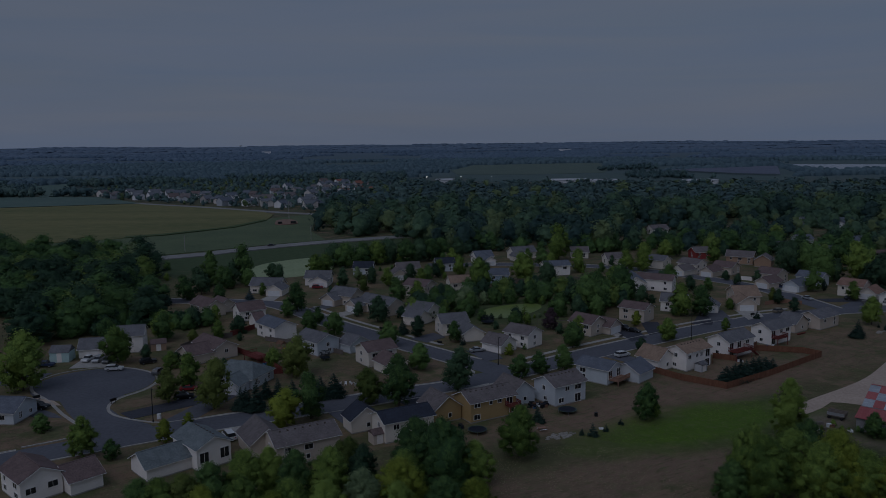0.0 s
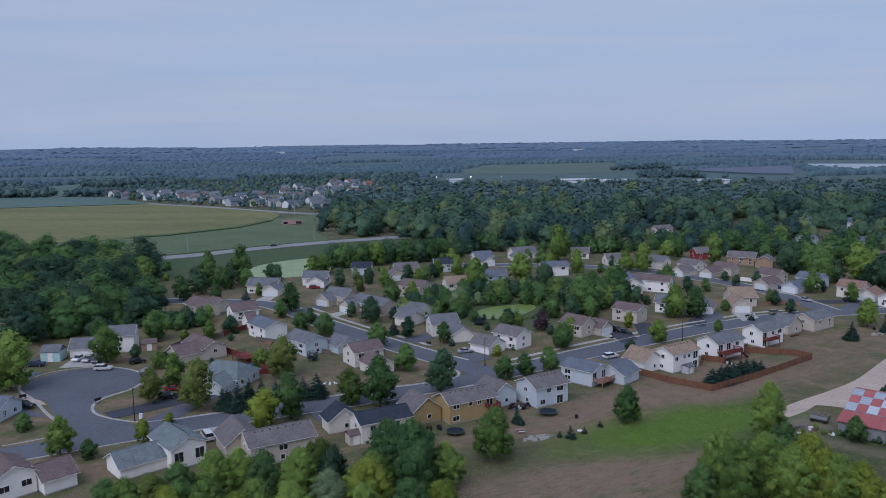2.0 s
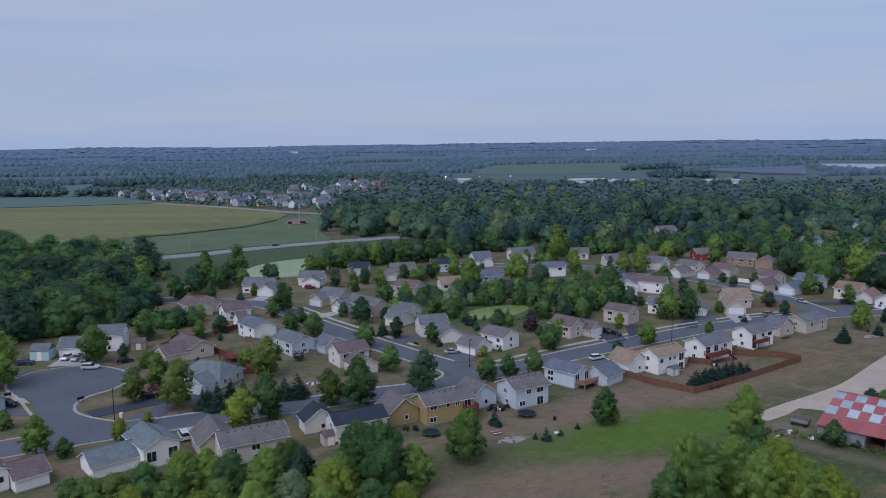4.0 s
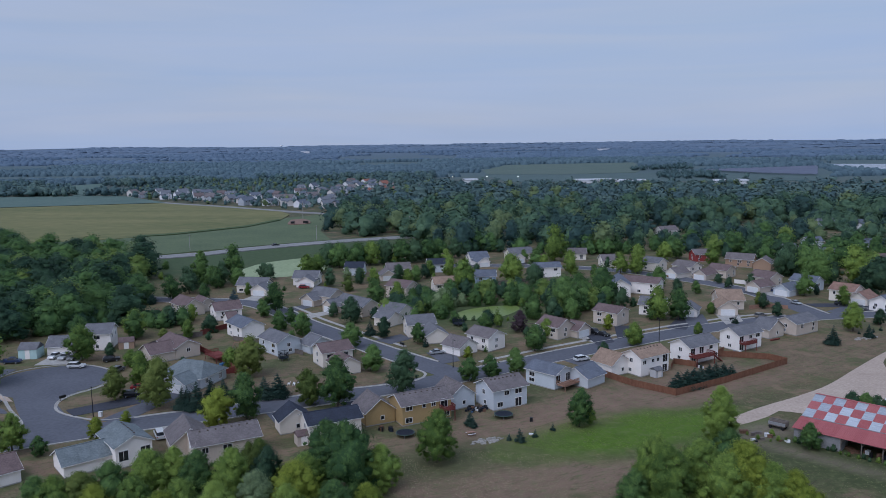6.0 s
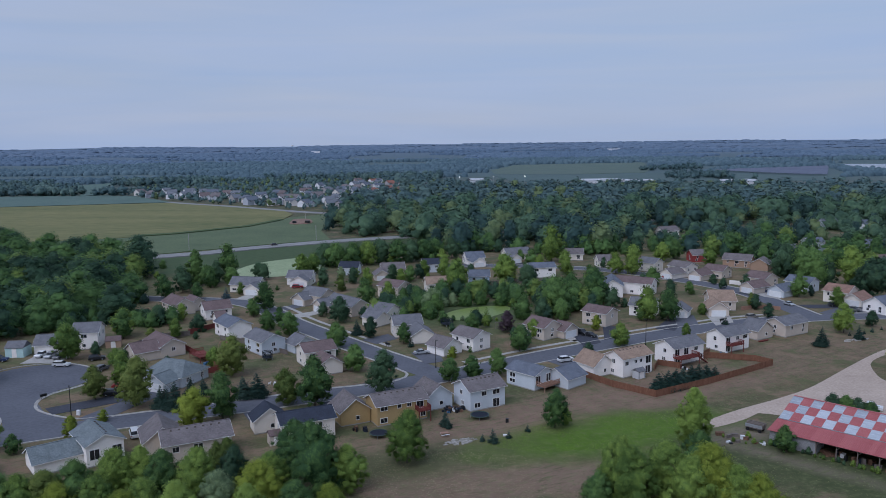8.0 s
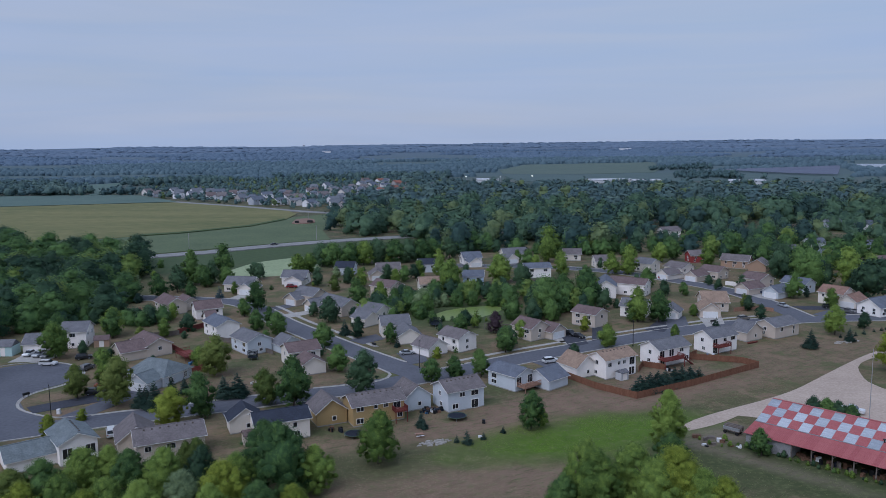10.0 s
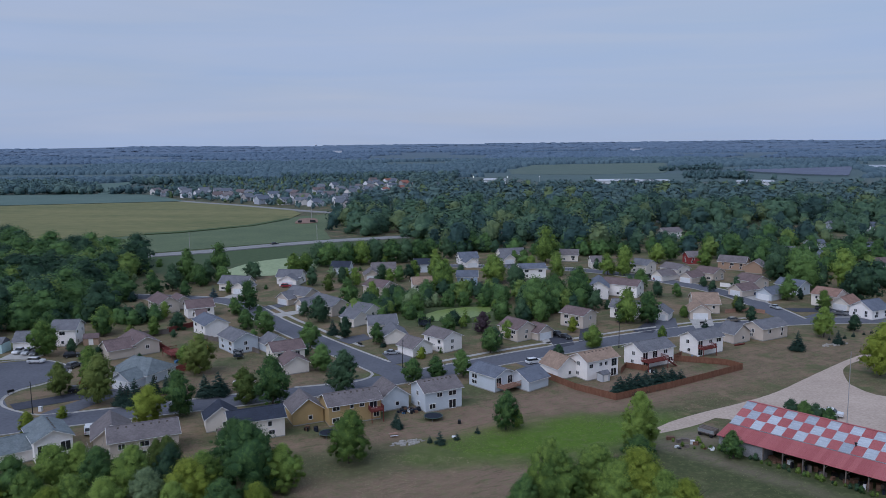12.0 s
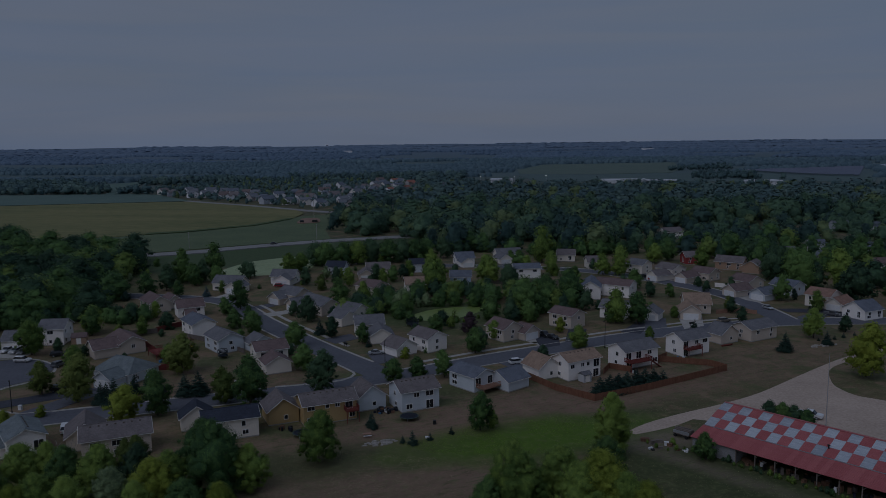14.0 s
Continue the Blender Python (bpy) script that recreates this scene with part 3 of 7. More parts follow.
def ground_material():
    m = material("dry_lawn", (0.118, 0.080, 0.047), (0.292, 0.205, 0.130), 0.95, 0.05, 0.9, 0.35, where="World")
    n, l = m.node_tree.nodes, m.node_tree.links
    b = n["Principled BSDF"]
    src = b.inputs["Base Color"].links[0].from_socket
    pos = n.new("ShaderNodeNewGeometry").outputs["Position"]

    def cover(below, colour_a, colour_b, fac_socket):
        speck = n.new("ShaderNodeTexNoise")
        speck.inputs["Scale"].default_value, speck.inputs["Detail"].default_value = 0.35, 6
        l.new(pos, speck.inputs["Vector"])
        c = n.new("ShaderNodeMix")
        c.data_type = "RGBA"
        c.inputs[6].default_value, c.inputs[7].default_value = (*colour_a, 1), (*colour_b, 1)
        l.new(speck.outputs["Fac"], c.inputs["Factor"])
        o = n.new("ShaderNodeMix")
        o.data_type = "RGBA"
        l.new(fac_socket, o.inputs["Factor"])
        l.new(below, o.inputs[6])
        l.new(c.outputs[2], o.inputs[7])
        return o.outputs[2]

    def streaks(scale, lo, hi, top, turn, long=9.0):
        mp = n.new("ShaderNodeMapping")
        mp.vector_type = "TEXTURE"
        mp.inputs["Rotation"].default_value = (0, 0, radians(turn))
        mp.inputs["Scale"].default_value = (long, 1, 1)
        l.new(pos, mp.inputs["Vector"])
        t = n.new("ShaderNodeTexNoise")
        t.inputs["Scale"].default_value, t.inputs["Detail"].default_value = scale, 4
        l.new(mp.outputs["Vector"], t.inputs["Vector"])
        r = n.new("ShaderNodeMapRange")
        r.inputs["From Min"].default_value, r.inputs["From Max"].default_value, r.inputs["To Max"].default_value = lo, hi, top
        l.new(t.outputs["Fac"], r.inputs["Value"])
        return r.outputs["Result"]

    def patch(scale, lo, hi, top=1.0):
        t = n.new("ShaderNodeTexNoise")
        t.inputs["Scale"].default_value, t.inputs["Detail"].default_value, t.inputs["Roughness"].default_value = scale, 5, 0.6
        l.new(pos, t.inputs["Vector"])
        r = n.new("ShaderNodeMapRange")
        r.inputs["From Min"].default_value, r.inputs["From Max"].default_value, r.inputs["To Max"].default_value = lo, hi, top
        l.new(t.outputs["Fac"], r.inputs["Value"])
        return r.outputs["Result"]

    def spot(x, y, rx, ry, turn, soft=0.35):
        """One inside an oval on the ground, with an uneven edge."""
        mp = n.new("ShaderNodeMapping")
        mp.vector_type = "TEXTURE"
        mp.inputs["Location"].default_value = (x, y, 0)
        mp.inputs["Rotation"].default_value = (0, 0, radians(turn))
        mp.inputs["Scale"].default_value = (rx, ry, 1e6)
        l.new(pos, mp.inputs["Vector"])
        ln = n.new("ShaderNodeVectorMath")
        ln.operation = "LENGTH"
        l.new(mp.outputs["Vector"], ln.inputs[0])
        wob = n.new("ShaderNodeTexNoise")
        wob.inputs["Scale"].default_value, wob.inputs["Detail"].default_value = 0.11, 5
        l.new(pos, wob.inputs["Vector"])
        k = n.new("ShaderNodeMath")
        k.operation = "MULTIPLY_ADD"
        k.inputs[1].default_value = 1.1
        l.new(wob.outputs["Fac"], k.inputs[0])
        l.new(ln.outputs["Value"], k.inputs[2])
        r = n.new("ShaderNodeMapRange")
        r.inputs["From Min"].default_value, r.inputs["From Max"].default_value = 1.55 + soft, 1.55 - soft
        l.new(k.outputs[0], r.inputs["Value"])
        return r.outputs["Result"]

    c = cover(src, (0.050, 0.068, 0.028), (0.100, 0.120, 0.055), patch(0.045, 0.42, 0.62, 0.8))
    c = cover(c, (0.159, 0.100, 0.075), (0.277, 0.180, 0.135), spot(62, 192, 75, 12, 33))
    c = cover(c, (0.130, 0.090, 0.062), (0.236, 0.162, 0.115), spot(-40, 190, 45, 20, 25))
    c = cover(c, (0.141, 0.095, 0.065), (0.249, 0.170, 0.119), spot(120, 232, 45, 16, 30))
    c = cover(c, (0.141, 0.095, 0.065), (0.249, 0.170, 0.119), spot(-92, 165, 14, 30, 40))
    c = cover(c, (0.045, 0.055, 0.022), (0.095, 0.105, 0.045), spot(60, 168, 62, 13, 28))
    c = cover(c, (0.040, 0.055, 0.020), (0.085, 0.105, 0.040), spot(100, 140, 60, 14, -30))
    c = cover(c, (0.177, 0.115, 0.084), (0.295, 0.195, 0.145), spot(22, 140, 26, 13, 12))
    c = cover(c, (0.035, 0.050, 0.020), (0.075, 0.095, 0.035), spot(-130, 420, 120, 62, 40))
    c = cover(c, (0.030, 0.045, 0.030), (0.070, 0.090, 0.055), spot(0, 1100, 900, 640, 0, 0.15))
    c = cover(c, (0.045, 0.055, 0.024), (0.100, 0.105, 0.050), patch(0.16, 0.52, 0.74, 0.55))
    c = cover(c, (0.082, 0.060, 0.040), (0.177, 0.125, 0.084), patch(0.4, 0.55, 0.75, 0.5))
    c = cover(c, (0.050, 0.055, 0.030), (0.141, 0.115, 0.060), streaks(0.5, 0.47, 0.62, 0.4, 33))
    c = cover(c, (0.177, 0.120, 0.084), (0.295, 0.205, 0.149), streaks(0.33, 0.52, 0.68, 0.4, 30))
    c = cover(c, (0.059, 0.045, 0.028), (0.118, 0.090, 0.055), patch(1.6, 0.53, 0.66, 0.6))
    c = cover(c, (0.189, 0.135, 0.095), (0.318, 0.230, 0.170), patch(2.6, 0.54, 0.66, 0.75))
    c = cover(c, (0.061, 0.052, 0.031), (0.116, 0.095, 0.057), patch(0.9, 0.5, 0.68, 0.55))
    c = cover(c, (0.055, 0.075, 0.028), (0.105, 0.125, 0.052), patch(0.075, 0.52, 0.6, 0.7))
    c = cover(c, (0.175, 0.112, 0.078), (0.285, 0.190, 0.135), patch(0.1, 0.54, 0.62, 0.75))
    c = cover(c, (0.165, 0.105, 0.078), (0.270, 0.178, 0.132), spot(60, 188, 46, 9, 33, 0.4))
    c = cover(c, (0.040, 0.062, 0.024), (0.082, 0.110, 0.045), spot(22, 287, 26, 22, 30, 0.3))
    c = cover(c, (0.040, 0.052, 0.020), (0.080, 0.095, 0.040), spot(100, 145, 48, 13, -38, 0.4))
    c = cover(c, (0.068, 0.070, 0.034), (0.130, 0.122, 0.062), spot(11, 149, 30, 8, 18, 0.5))
    c = cover(c, (0.155, 0.104, 0.074), (0.255, 0.175, 0.128), spot(36, 142, 20, 6, 14, 0.3))
    c = cover(c, (0.12, 0.098, 0.07), (0.20, 0.165, 0.12), spot(84, 156, 20, 2.2, -42, 0.9))
    c = cover(c, (0.14, 0.112, 0.085), (0.24, 0.195, 0.15), spot(81, 168, 10, 5, 20, 0.6))
    c = cover(c, (0.055, 0.065, 0.028), (0.12, 0.125, 0.055), streaks(1.2, 0.54, 0.66, 0.6, 31, 5.0))
    c = cover(c, (0.054, 0.108, 0.010), (0.106, 0.186, 0.022), spot(54, 166.5, 27, 9.5, 24, 0.45))
    c = cover(c, (0.10, 0.115, 0.05), (0.17, 0.18, 0.085), patch(0.7, 0.5, 0.66, 0.5))
    c = cover(c, (0.045, 0.06, 0.022), (0.10, 0.12, 0.05), patch(2.2, 0.52, 0.64, 0.5))
    c = cover(c, (0.038, 0.066, 0.030), (0.078, 0.112, 0.052), spot(-98, 440, 120, 42, 38, 0.3))
    # Farther ground is coloured bluer with distance to imitate haze.
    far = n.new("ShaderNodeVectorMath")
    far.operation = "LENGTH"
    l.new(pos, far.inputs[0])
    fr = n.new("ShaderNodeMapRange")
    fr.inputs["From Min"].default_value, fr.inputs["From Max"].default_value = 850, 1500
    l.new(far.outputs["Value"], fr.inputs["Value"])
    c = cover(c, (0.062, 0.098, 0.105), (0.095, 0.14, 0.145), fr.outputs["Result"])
    # A second, paler blue haze tint spreads towards the rim.
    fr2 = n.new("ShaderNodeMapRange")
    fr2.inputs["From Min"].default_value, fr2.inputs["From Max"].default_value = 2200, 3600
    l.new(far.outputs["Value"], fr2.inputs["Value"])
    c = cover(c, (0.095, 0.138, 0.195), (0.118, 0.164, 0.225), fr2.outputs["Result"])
    l.new(c, b.inputs["Base Color"])
    return m


def ground():
    s = Shape()
    rings, k = [], 96
    radii = [0, 60, 120, 180, 240, 300, 400, 500, 650, 800, 1000, 1200, 1500] + [1500 + 200 * i for i in range(1, 17)] + [4880, 4930]
    for r in radii[1:]:
        ring = []
        for i in range(k):
            a = 2 * math.pi * i / k
            x, y = 25 + r * math.cos(a), r * math.sin(a)
            ring.append((x, y, rise(x, y)))
        rings.append(ring)
    s.v = [(25, 0, 0)] + [p for ring in rings for p in ring]
    s.f = [(0, 1 + i, 1 + (i + 1) % k) for i in range(k)]
    for j in range(len(rings) - 1):
        a, b = 1 + j * k, 1 + (j + 1) * k
        s.f += [(a + i, b + i, b + (i + 1) % k, a + (i + 1) % k) for i in range(k)]
    return tagged(put("ground", s, ground_material()), "dry brown and green lawns, meadow, and far land tinted for haze", "ground", kind="structure")


ground()

# streets: centre lines and kerbs
MAIN = smooth([(-150, 112), (-118, 134), (-90, 152), (-58, 169.5), (-44, 176), (-8, 193.5), (18, 209), (46, 230), (81, 253.5), (98, 263), (117, 273), (146, 281), (175, 284), (240, 288)])
SIDE = smooth([(18, 205), (8.8, 214), (-7, 230.3), (-22, 247), (-42, 270), (-55, 288), (-70, 304), (-90, 310), (-125, 314)])
NORTH = smooth([(142, 277), (139, 297), (136, 312), (131, 329), (118, 350), (95, 375), (70, 390), (30, 398), (-10, 400)])
BULB = [(-96 + 15.5 * math.cos(radians(a)), 202 + 14.5 * math.sin(radians(a))) for a in range(0, 360, 12)]
NECK = [(-100, 190), (-93, 180), (-83, 167), (-82, 160), (-74, 158), (-66, 166), (-70, 171), (-78, 175.5), (-84.5, 183), (-84, 192), (-90, 200)]
tagged(put("road_main", ribbon(Shape(), MAIN, 4.7, -4.7, -0.3, 0.05), ASPHALT), "worn grey asphalt residential street", "road", kind="structure")
tagged(put("road_side", ribbon(Shape(), SIDE, 4.6, -4.6, -0.3, 0.046), ASPHALT), "worn grey asphalt side street", "road", kind="structure")
tagged(put("road_north", ribbon(Shape(), NORTH, 4.6, -4.6, -0.3, 0.042), ASPHALT), "worn grey asphalt curving street", "road", kind="structure")
slab("road_turning_circle", BULB, 0.038, ASPHALT, label="grey asphalt turning circle", category="road")
slab("road_neck", NECK, 0.034, ASPHALT, label="grey asphalt approach to the turning circle", category="road")


def kerb(name, pts, wide=0.75):
    s = Shape()
    line = smooth(pts, 2.0)
    ribbon(s, line, wide, 0.25, -0.2, 0.065)
    ribbon(s, line, 0.25, 0.0, -0.2, 0.17)
    return tagged(put(name, s, CONCRETE), "pale concrete kerb and gutter", "kerb", kind="structure")


def cut(line, lo, hi, off):
    """The part of a line between two x values, moved sideways."""
    out = []
    for i, p in enumerate(line):
        if lo <= p.x <= hi:
            d = (line[min(i + 1, len(line) - 1)] - line[max(i - 1, 0)]).normalized()
            out.append((p.x - d.y * off, p.y + d.x * off))
    return out


kerb("kerb_1", cut(MAIN, 18, 132, 5.2)[::-1])
kerb("kerb_2", cut(MAIN, 152, 240, 5.2)[::-1])
kerb("kerb_3", cut(MAIN, -62, -12, 5.2)[::-1] + [])
kerb("kerb_4", cut(MAIN, -150, 240, -5.2))
kerb("kerb_5", cut(MAIN, -150, -90, 5.2)[::-1])
kerb("kerb_6", cut(SIDE, -125, 6, -5.1))
kerb("kerb_7", cut(SIDE, -125, -9, 5.1)[::-1])
kerb("kerb_8", cut(NORTH, 0, 141, -5.1))
kerb("kerb_9", cut(NORTH, 0, 137, 5.1)[::-1])
kerb("kerb_10", [(-62, 173.5), (-68, 171.5), (-76, 174), (-82, 178), (-85, 184), (-84.5, 190), (-81, 196), (-80, 203), (-82.5, 209), (-88, 214), (-96, 217), (-104, 215.5), (-110, 211), (-112, 203), (-109, 196), (-101, 188), (-93, 178.5), (-84.5, 169), (-84, 163), (-92, 157.5)][::-1])
kerb("kerb_11", [(-13, 196.6), (-4.4, 199.8), (3.0, 203.6), (5.0, 209.0), (1.5, 214), (-5, 221), (-10.6, 227)][::-1])

tagged(put("pavement_main", ribbon(Shape(), [Vector((*p, 0)) for p in cut(MAIN, 24, 130, 8.6)], 0.75, -0.75, -0.2, 0.08), CONCRETE), "pale concrete pavement along the street", "pavement", kind="structure")
tagged(put("pavement_side", ribbon(Shape(), [Vector((*p, 0)) for p in cut(SIDE, -60, -8, -8.2)], 0.7, -0.7, -0.2, 0.08), CONCRETE), "pale concrete pavement along the side street", "pavement", kind="structure")

# the county road, fields and ponds
tagged(put("road_county", ribbon(Shape(), smooth([(-420, 318), (-300, 373), (-157, 434), (-130.6, 455.2), (-102.6, 478.3), (-71.1, 499.3), (-23.8, 522.9), (60, 565), (160, 625)], 12), 6.6, -6.6, -0.3, 0.5), HIGHWAY), "pale two-lane county road on a low bank", "road", kind="structure")
SOY = material("soybean_field", (0.095, 0.115, 0.045), (0.215, 0.195, 0.088), 0.95, 0.012, 0.25, 0.3, where="World", stretch_to=(0.35, 1.6, 1))
# Blue-green crop, its blue raised for distance haze.
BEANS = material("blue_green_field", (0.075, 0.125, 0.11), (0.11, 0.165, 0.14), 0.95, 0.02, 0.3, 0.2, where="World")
CORN = material("dark_field_strip", (0.05, 0.085, 0.035), (0.085, 0.12, 0.05), 0.95, 0.05, 1.0, 0.3, where="World")
VERGE = material("green_verge", (0.075, 0.108, 0.06), (0.125, 0.16, 0.085), 0.95, 0.03, 0.6, 0.2, where="World")
slab("field_verge", [(-420, 328), (-300, 383), (-164, 444), (-112, 485), (-78, 507), (-96, 560), (-112, 700), (-146, 660), (-160, 590), (-232, 520), (-420, 440)], 0.30, VERGE, label="mown green verge beside the county road", category="field")
slab("field_soy", [(-640, 430), (-420, 440), (-232, 516), (-195, 545), (-160, 592), (-146, 640), (-150, 690), (-173, 735), (-235, 790), (-320, 838), (-443, 800), (-640, 740)], 0.55, SOY, label="yellow-green crop field", category="field")
slab("field_corn", [(-217, 527), (-195, 541), (-158, 588), (-145, 640), (-149, 645), (-163, 594), (-199, 548), (-219, 536)], 0.85, CORN, label="dark tall crop strip along the field edge", category="field")
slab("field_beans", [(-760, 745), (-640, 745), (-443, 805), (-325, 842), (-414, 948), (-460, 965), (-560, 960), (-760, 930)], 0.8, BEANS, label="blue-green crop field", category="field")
# Far field colours with blue mixed in to stand for distance haze.
FARFIELD = material("hazed_far_green_field", (0.078, 0.116, 0.100), (0.112, 0.152, 0.126), 0.95, 0.02, 0.3, 0.2, where="World")
FARBEANS = material("hazed_far_bean_field", (0.065, 0.105, 0.105), (0.09, 0.135, 0.13), 0.95, 0.02, 0.3, 0.2, where="World")
slab("field_far", [(22, 1681), (81, 1966), (225, 2009), (407, 2041), (351, 1653), (313, 1514), (171, 1471), (30, 1505)], 0.5, FARFIELD, label="far green field between woods, tinted for haze", category="field", depth=2, land=True)
slab("field_far_beans", [(25, 1470), (168, 1440), (309, 1485), (440, 1532), (430, 1480), (556, 1313), (640, 1420), (531, 1171), (363, 1200), (235, 1200), (60, 1220)], 0.4, FARBEANS, label="far bean field behind the woods, blue-green with haze tint", category="field", depth=2)
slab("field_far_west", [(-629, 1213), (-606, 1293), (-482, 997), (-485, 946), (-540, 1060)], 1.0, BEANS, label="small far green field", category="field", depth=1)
POND = material("duckweed_pond", (0.20, 0.26, 0.13), (0.32, 0.38, 0.22), 0.6, 0.03, 0.6, 0.02, where="World", spec=0.2)
POND2 = material("green_pond", (0.13, 0.19, 0.045), (0.21, 0.27, 0.075), 0.4, 0.05, 0.8, 0.02, where="World", spec=0.5)
WATER = material("far_water", (0.18, 0.21, 0.25), (0.26, 0.29, 0.33), 0.25, 0.01, 0.2, 0.02, where="World", spec=0.6)
slab("pond_west", [(p.x, p.y) for p in smooth([(-101, 372), (-101, 388), (-95, 411), (-77, 428), (-64, 424), (-58, 400), (-62, 376), (-80, 364), (-96, 363), (-101, 372)], 4)][:-1], 0.04, POND, label="pale green algae-covered pond", category="pond")
slab("pond_middle", [(p.x, p.y) for p in smooth([(10.7, 284.7), (13.1, 275.5), (21.2, 275.5), (28.4, 280.9), (35.0, 292.5), (33.1, 299.7), (23.3, 297.7), (14.7, 291.6), (10.7, 284.7)], 3)][:-1], 0.04, POND2, label="bright green algae-covered pond", category="pond")
slab("lake_far", [(722, 1612), (767, 1836), (867, 1891), (1000, 1850), (1100, 1800), (900, 1500), (729, 1432), (700, 1441)], 3.0, WATER, label="pale far lake", category="lake", depth=5)
SOLAR = material("solar_panels", (0.085, 0.10, 0.15), (0.12, 0.14, 0.19), 0.5, 0.02, 0.3, 0.05, where="World")
panels = Shape()
for i in range(22):
    f = i / 21
    ax, ay, bx, by = 560 - 110 * f ** 0.6, 1318 + 215 * f, 570 + 145 * f, 1322 + 350 * f
    panels.solid([(ax, ay, 3.0), (bx, by, 3.0), (bx, by + 5, 4.6), (ax, ay + 5, 4.6)], [(ax, ay, 3.2), (bx, by, 3.2), (bx, by + 5, 4.8), (ax, ay + 5, 4.8)])
tagged(put("solar_panel_rows", panels, SOLAR), "long dark rows of far solar panels", "solar panels", kind="stuff")

# gravel yard
slab("gravel_yard", [(p.x, p.y) for p in smooth([(74, 171), (79, 176.8), (87, 183.3), (99, 191.7), (109.6, 200.4), (122.9, 214.7), (134.7, 227.3), (143.1, 235.6), (152, 242.5), (165, 250), (190, 254), (190, 246), (165, 242.5), (149, 236), (136, 225), (131.5, 214), (131, 205), (138, 197), (175, 185), (190, 150), (140, 150), (117, 165), (100, 176), (90, 180.5), (86, 176.5), (80.4, 172.5), (76, 170), (74, 171)], 3)][:-1], 0.045, GRAVEL, label="pale gravel yard and track", category="gravel yard")

# ---- woods ----
def inside(x, y, pts):
    hit = False
    for (x0, y0), (x1, y1) in zip(pts, pts[1:] + pts[:1]):
        if (y0 > y) != (y1 > y) and x < (x1 - x0) * (y - y0) / (y1 - y0) + x0:
            hit = not hit
    return hit


def scatter(region, step, seed, height, keep=None):
    rng = random.Random(seed)
    xs, ys = [p[0] for p in region], [p[1] for p in region]
    out = []
    y = min(ys)
    while y < max(ys):
        x = min(xs)
        while x < max(xs):
            px, py = x + rng.uniform(-0.45, 0.45) * step, y + rng.uniform(-0.45, 0.45) * step
            if inside(px, py, region) and (keep is None or keep(px, py)):
                out.append((px, py, rng.uniform(*height), rise(px, py)))
            x += step
        y += step * 0.87
    return out


def seen_land(x, y):
    return 60 - 0.80 * y < x < 80 + 0.62 * y


def wood_land(x, y):
    """Woods with small gaps between clumps of trees."""
    return seen_land(x, y) and noise.noise((x / 26, y / 26, 7.0)) > -0.30


WEST_WOOD = [(-116, 196), (-133, 222), (-126, 246), (-116, 262), (-104, 268), (-112, 300), (-126, 332), (-140, 360), (-152, 405), (-211, 425), (-285, 470), (-420, 440), (-420, 190), (-200, 150), (-140, 165)]
FRONT = [(-92, 560), (-79, 530), (-44, 527), (-16, 488), (3, 442), (36, 452), (60, 440), (81, 440), (120, 462), (135, 440), (165, 440), (185, 470), (200, 500), (222, 430), (238, 400), (250, 370), (300, 340), (420, 330)]
MIDDLE_WOOD = FRONT + [(560, 700), (560, 700), (-60, 700), (-104, 690)]
BACK_WOOD = [(-104, 690), (560, 700), (720, 960), (560, 985), (420, 970), (300, 1000), (51, 1030), (-20, 1060), (-70, 1140), (-110, 1120), (-80, 1000), (-120, 760)]
CLEARING = [(-70, 1150), (-10, 1050), (60, 1030), (300, 1000), (560, 980), (720, 960), (900, 1250), (720, 1330), (620, 1300), (380, 1230), (300, 1400), (60, 1440), (-60, 1400)]
TOWN = [(-430, 960), (-318, 855), (-235, 800), (-120, 715), (-60, 1080), (-200, 1330), (-420, 1330)]
TONES = (("wood", "green", 5), ("wood_dark", "dark green", 4), ("wood_light", "light green", 1.2))
# Palettes of haze-tinted leaves for the woods behind the estate and beyond.
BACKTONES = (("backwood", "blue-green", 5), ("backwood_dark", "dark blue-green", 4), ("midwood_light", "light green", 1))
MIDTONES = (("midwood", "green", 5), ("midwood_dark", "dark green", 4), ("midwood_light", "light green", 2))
THICKET = [(-16, 288), (-6, 302), (6, 320), (30, 326), (56, 320), (70, 300), (64, 282), (46, 272), (48, 300), (30, 308), (8, 300), (-2, 284), (-6, 268), (-18, 272)]
HEDGE = [(-128, 250), (-104, 262), (-84, 262), (-82, 272), (-104, 276), (-116, 300), (-128, 300)]
mixed_wood("west", scatter(WEST_WOOD, 11.5, 3, (9, 17), seen_land), TONES, "leafy wood beside the estate", 36, 2600, 0.185, 11, 6, 1.3)
mixed_wood("thicket", scatter(THICKET, 5.6, 9, (3.5, 9)), TONES, "thicket round the pond", 18, 700, 0.36, 17, 4)
mixed_wood("hedge", scatter(HEDGE, 5.0, 19, (3, 7)), TONES, "low thicket at the wood edge", 18, 700, 0.36, 27, 4)
LOW_WOOD = [(112, 430), (200, 400), (330, 370), (360, 500), (300, 600), (180, 590), (118, 545)]
mixed_wood("middle", [(x, y, h * 0.6 if inside(x, y, LOW_WOOD) else h, z) for x, y, h, z in scatter(MIDDLE_WOOD, 14.5, 4, (10, 20), wood_land)], MIDTONES, "leafy wood behind the estate, faintly haze-tinted", 12, 480, 0.36, 37, 9, 1.12)
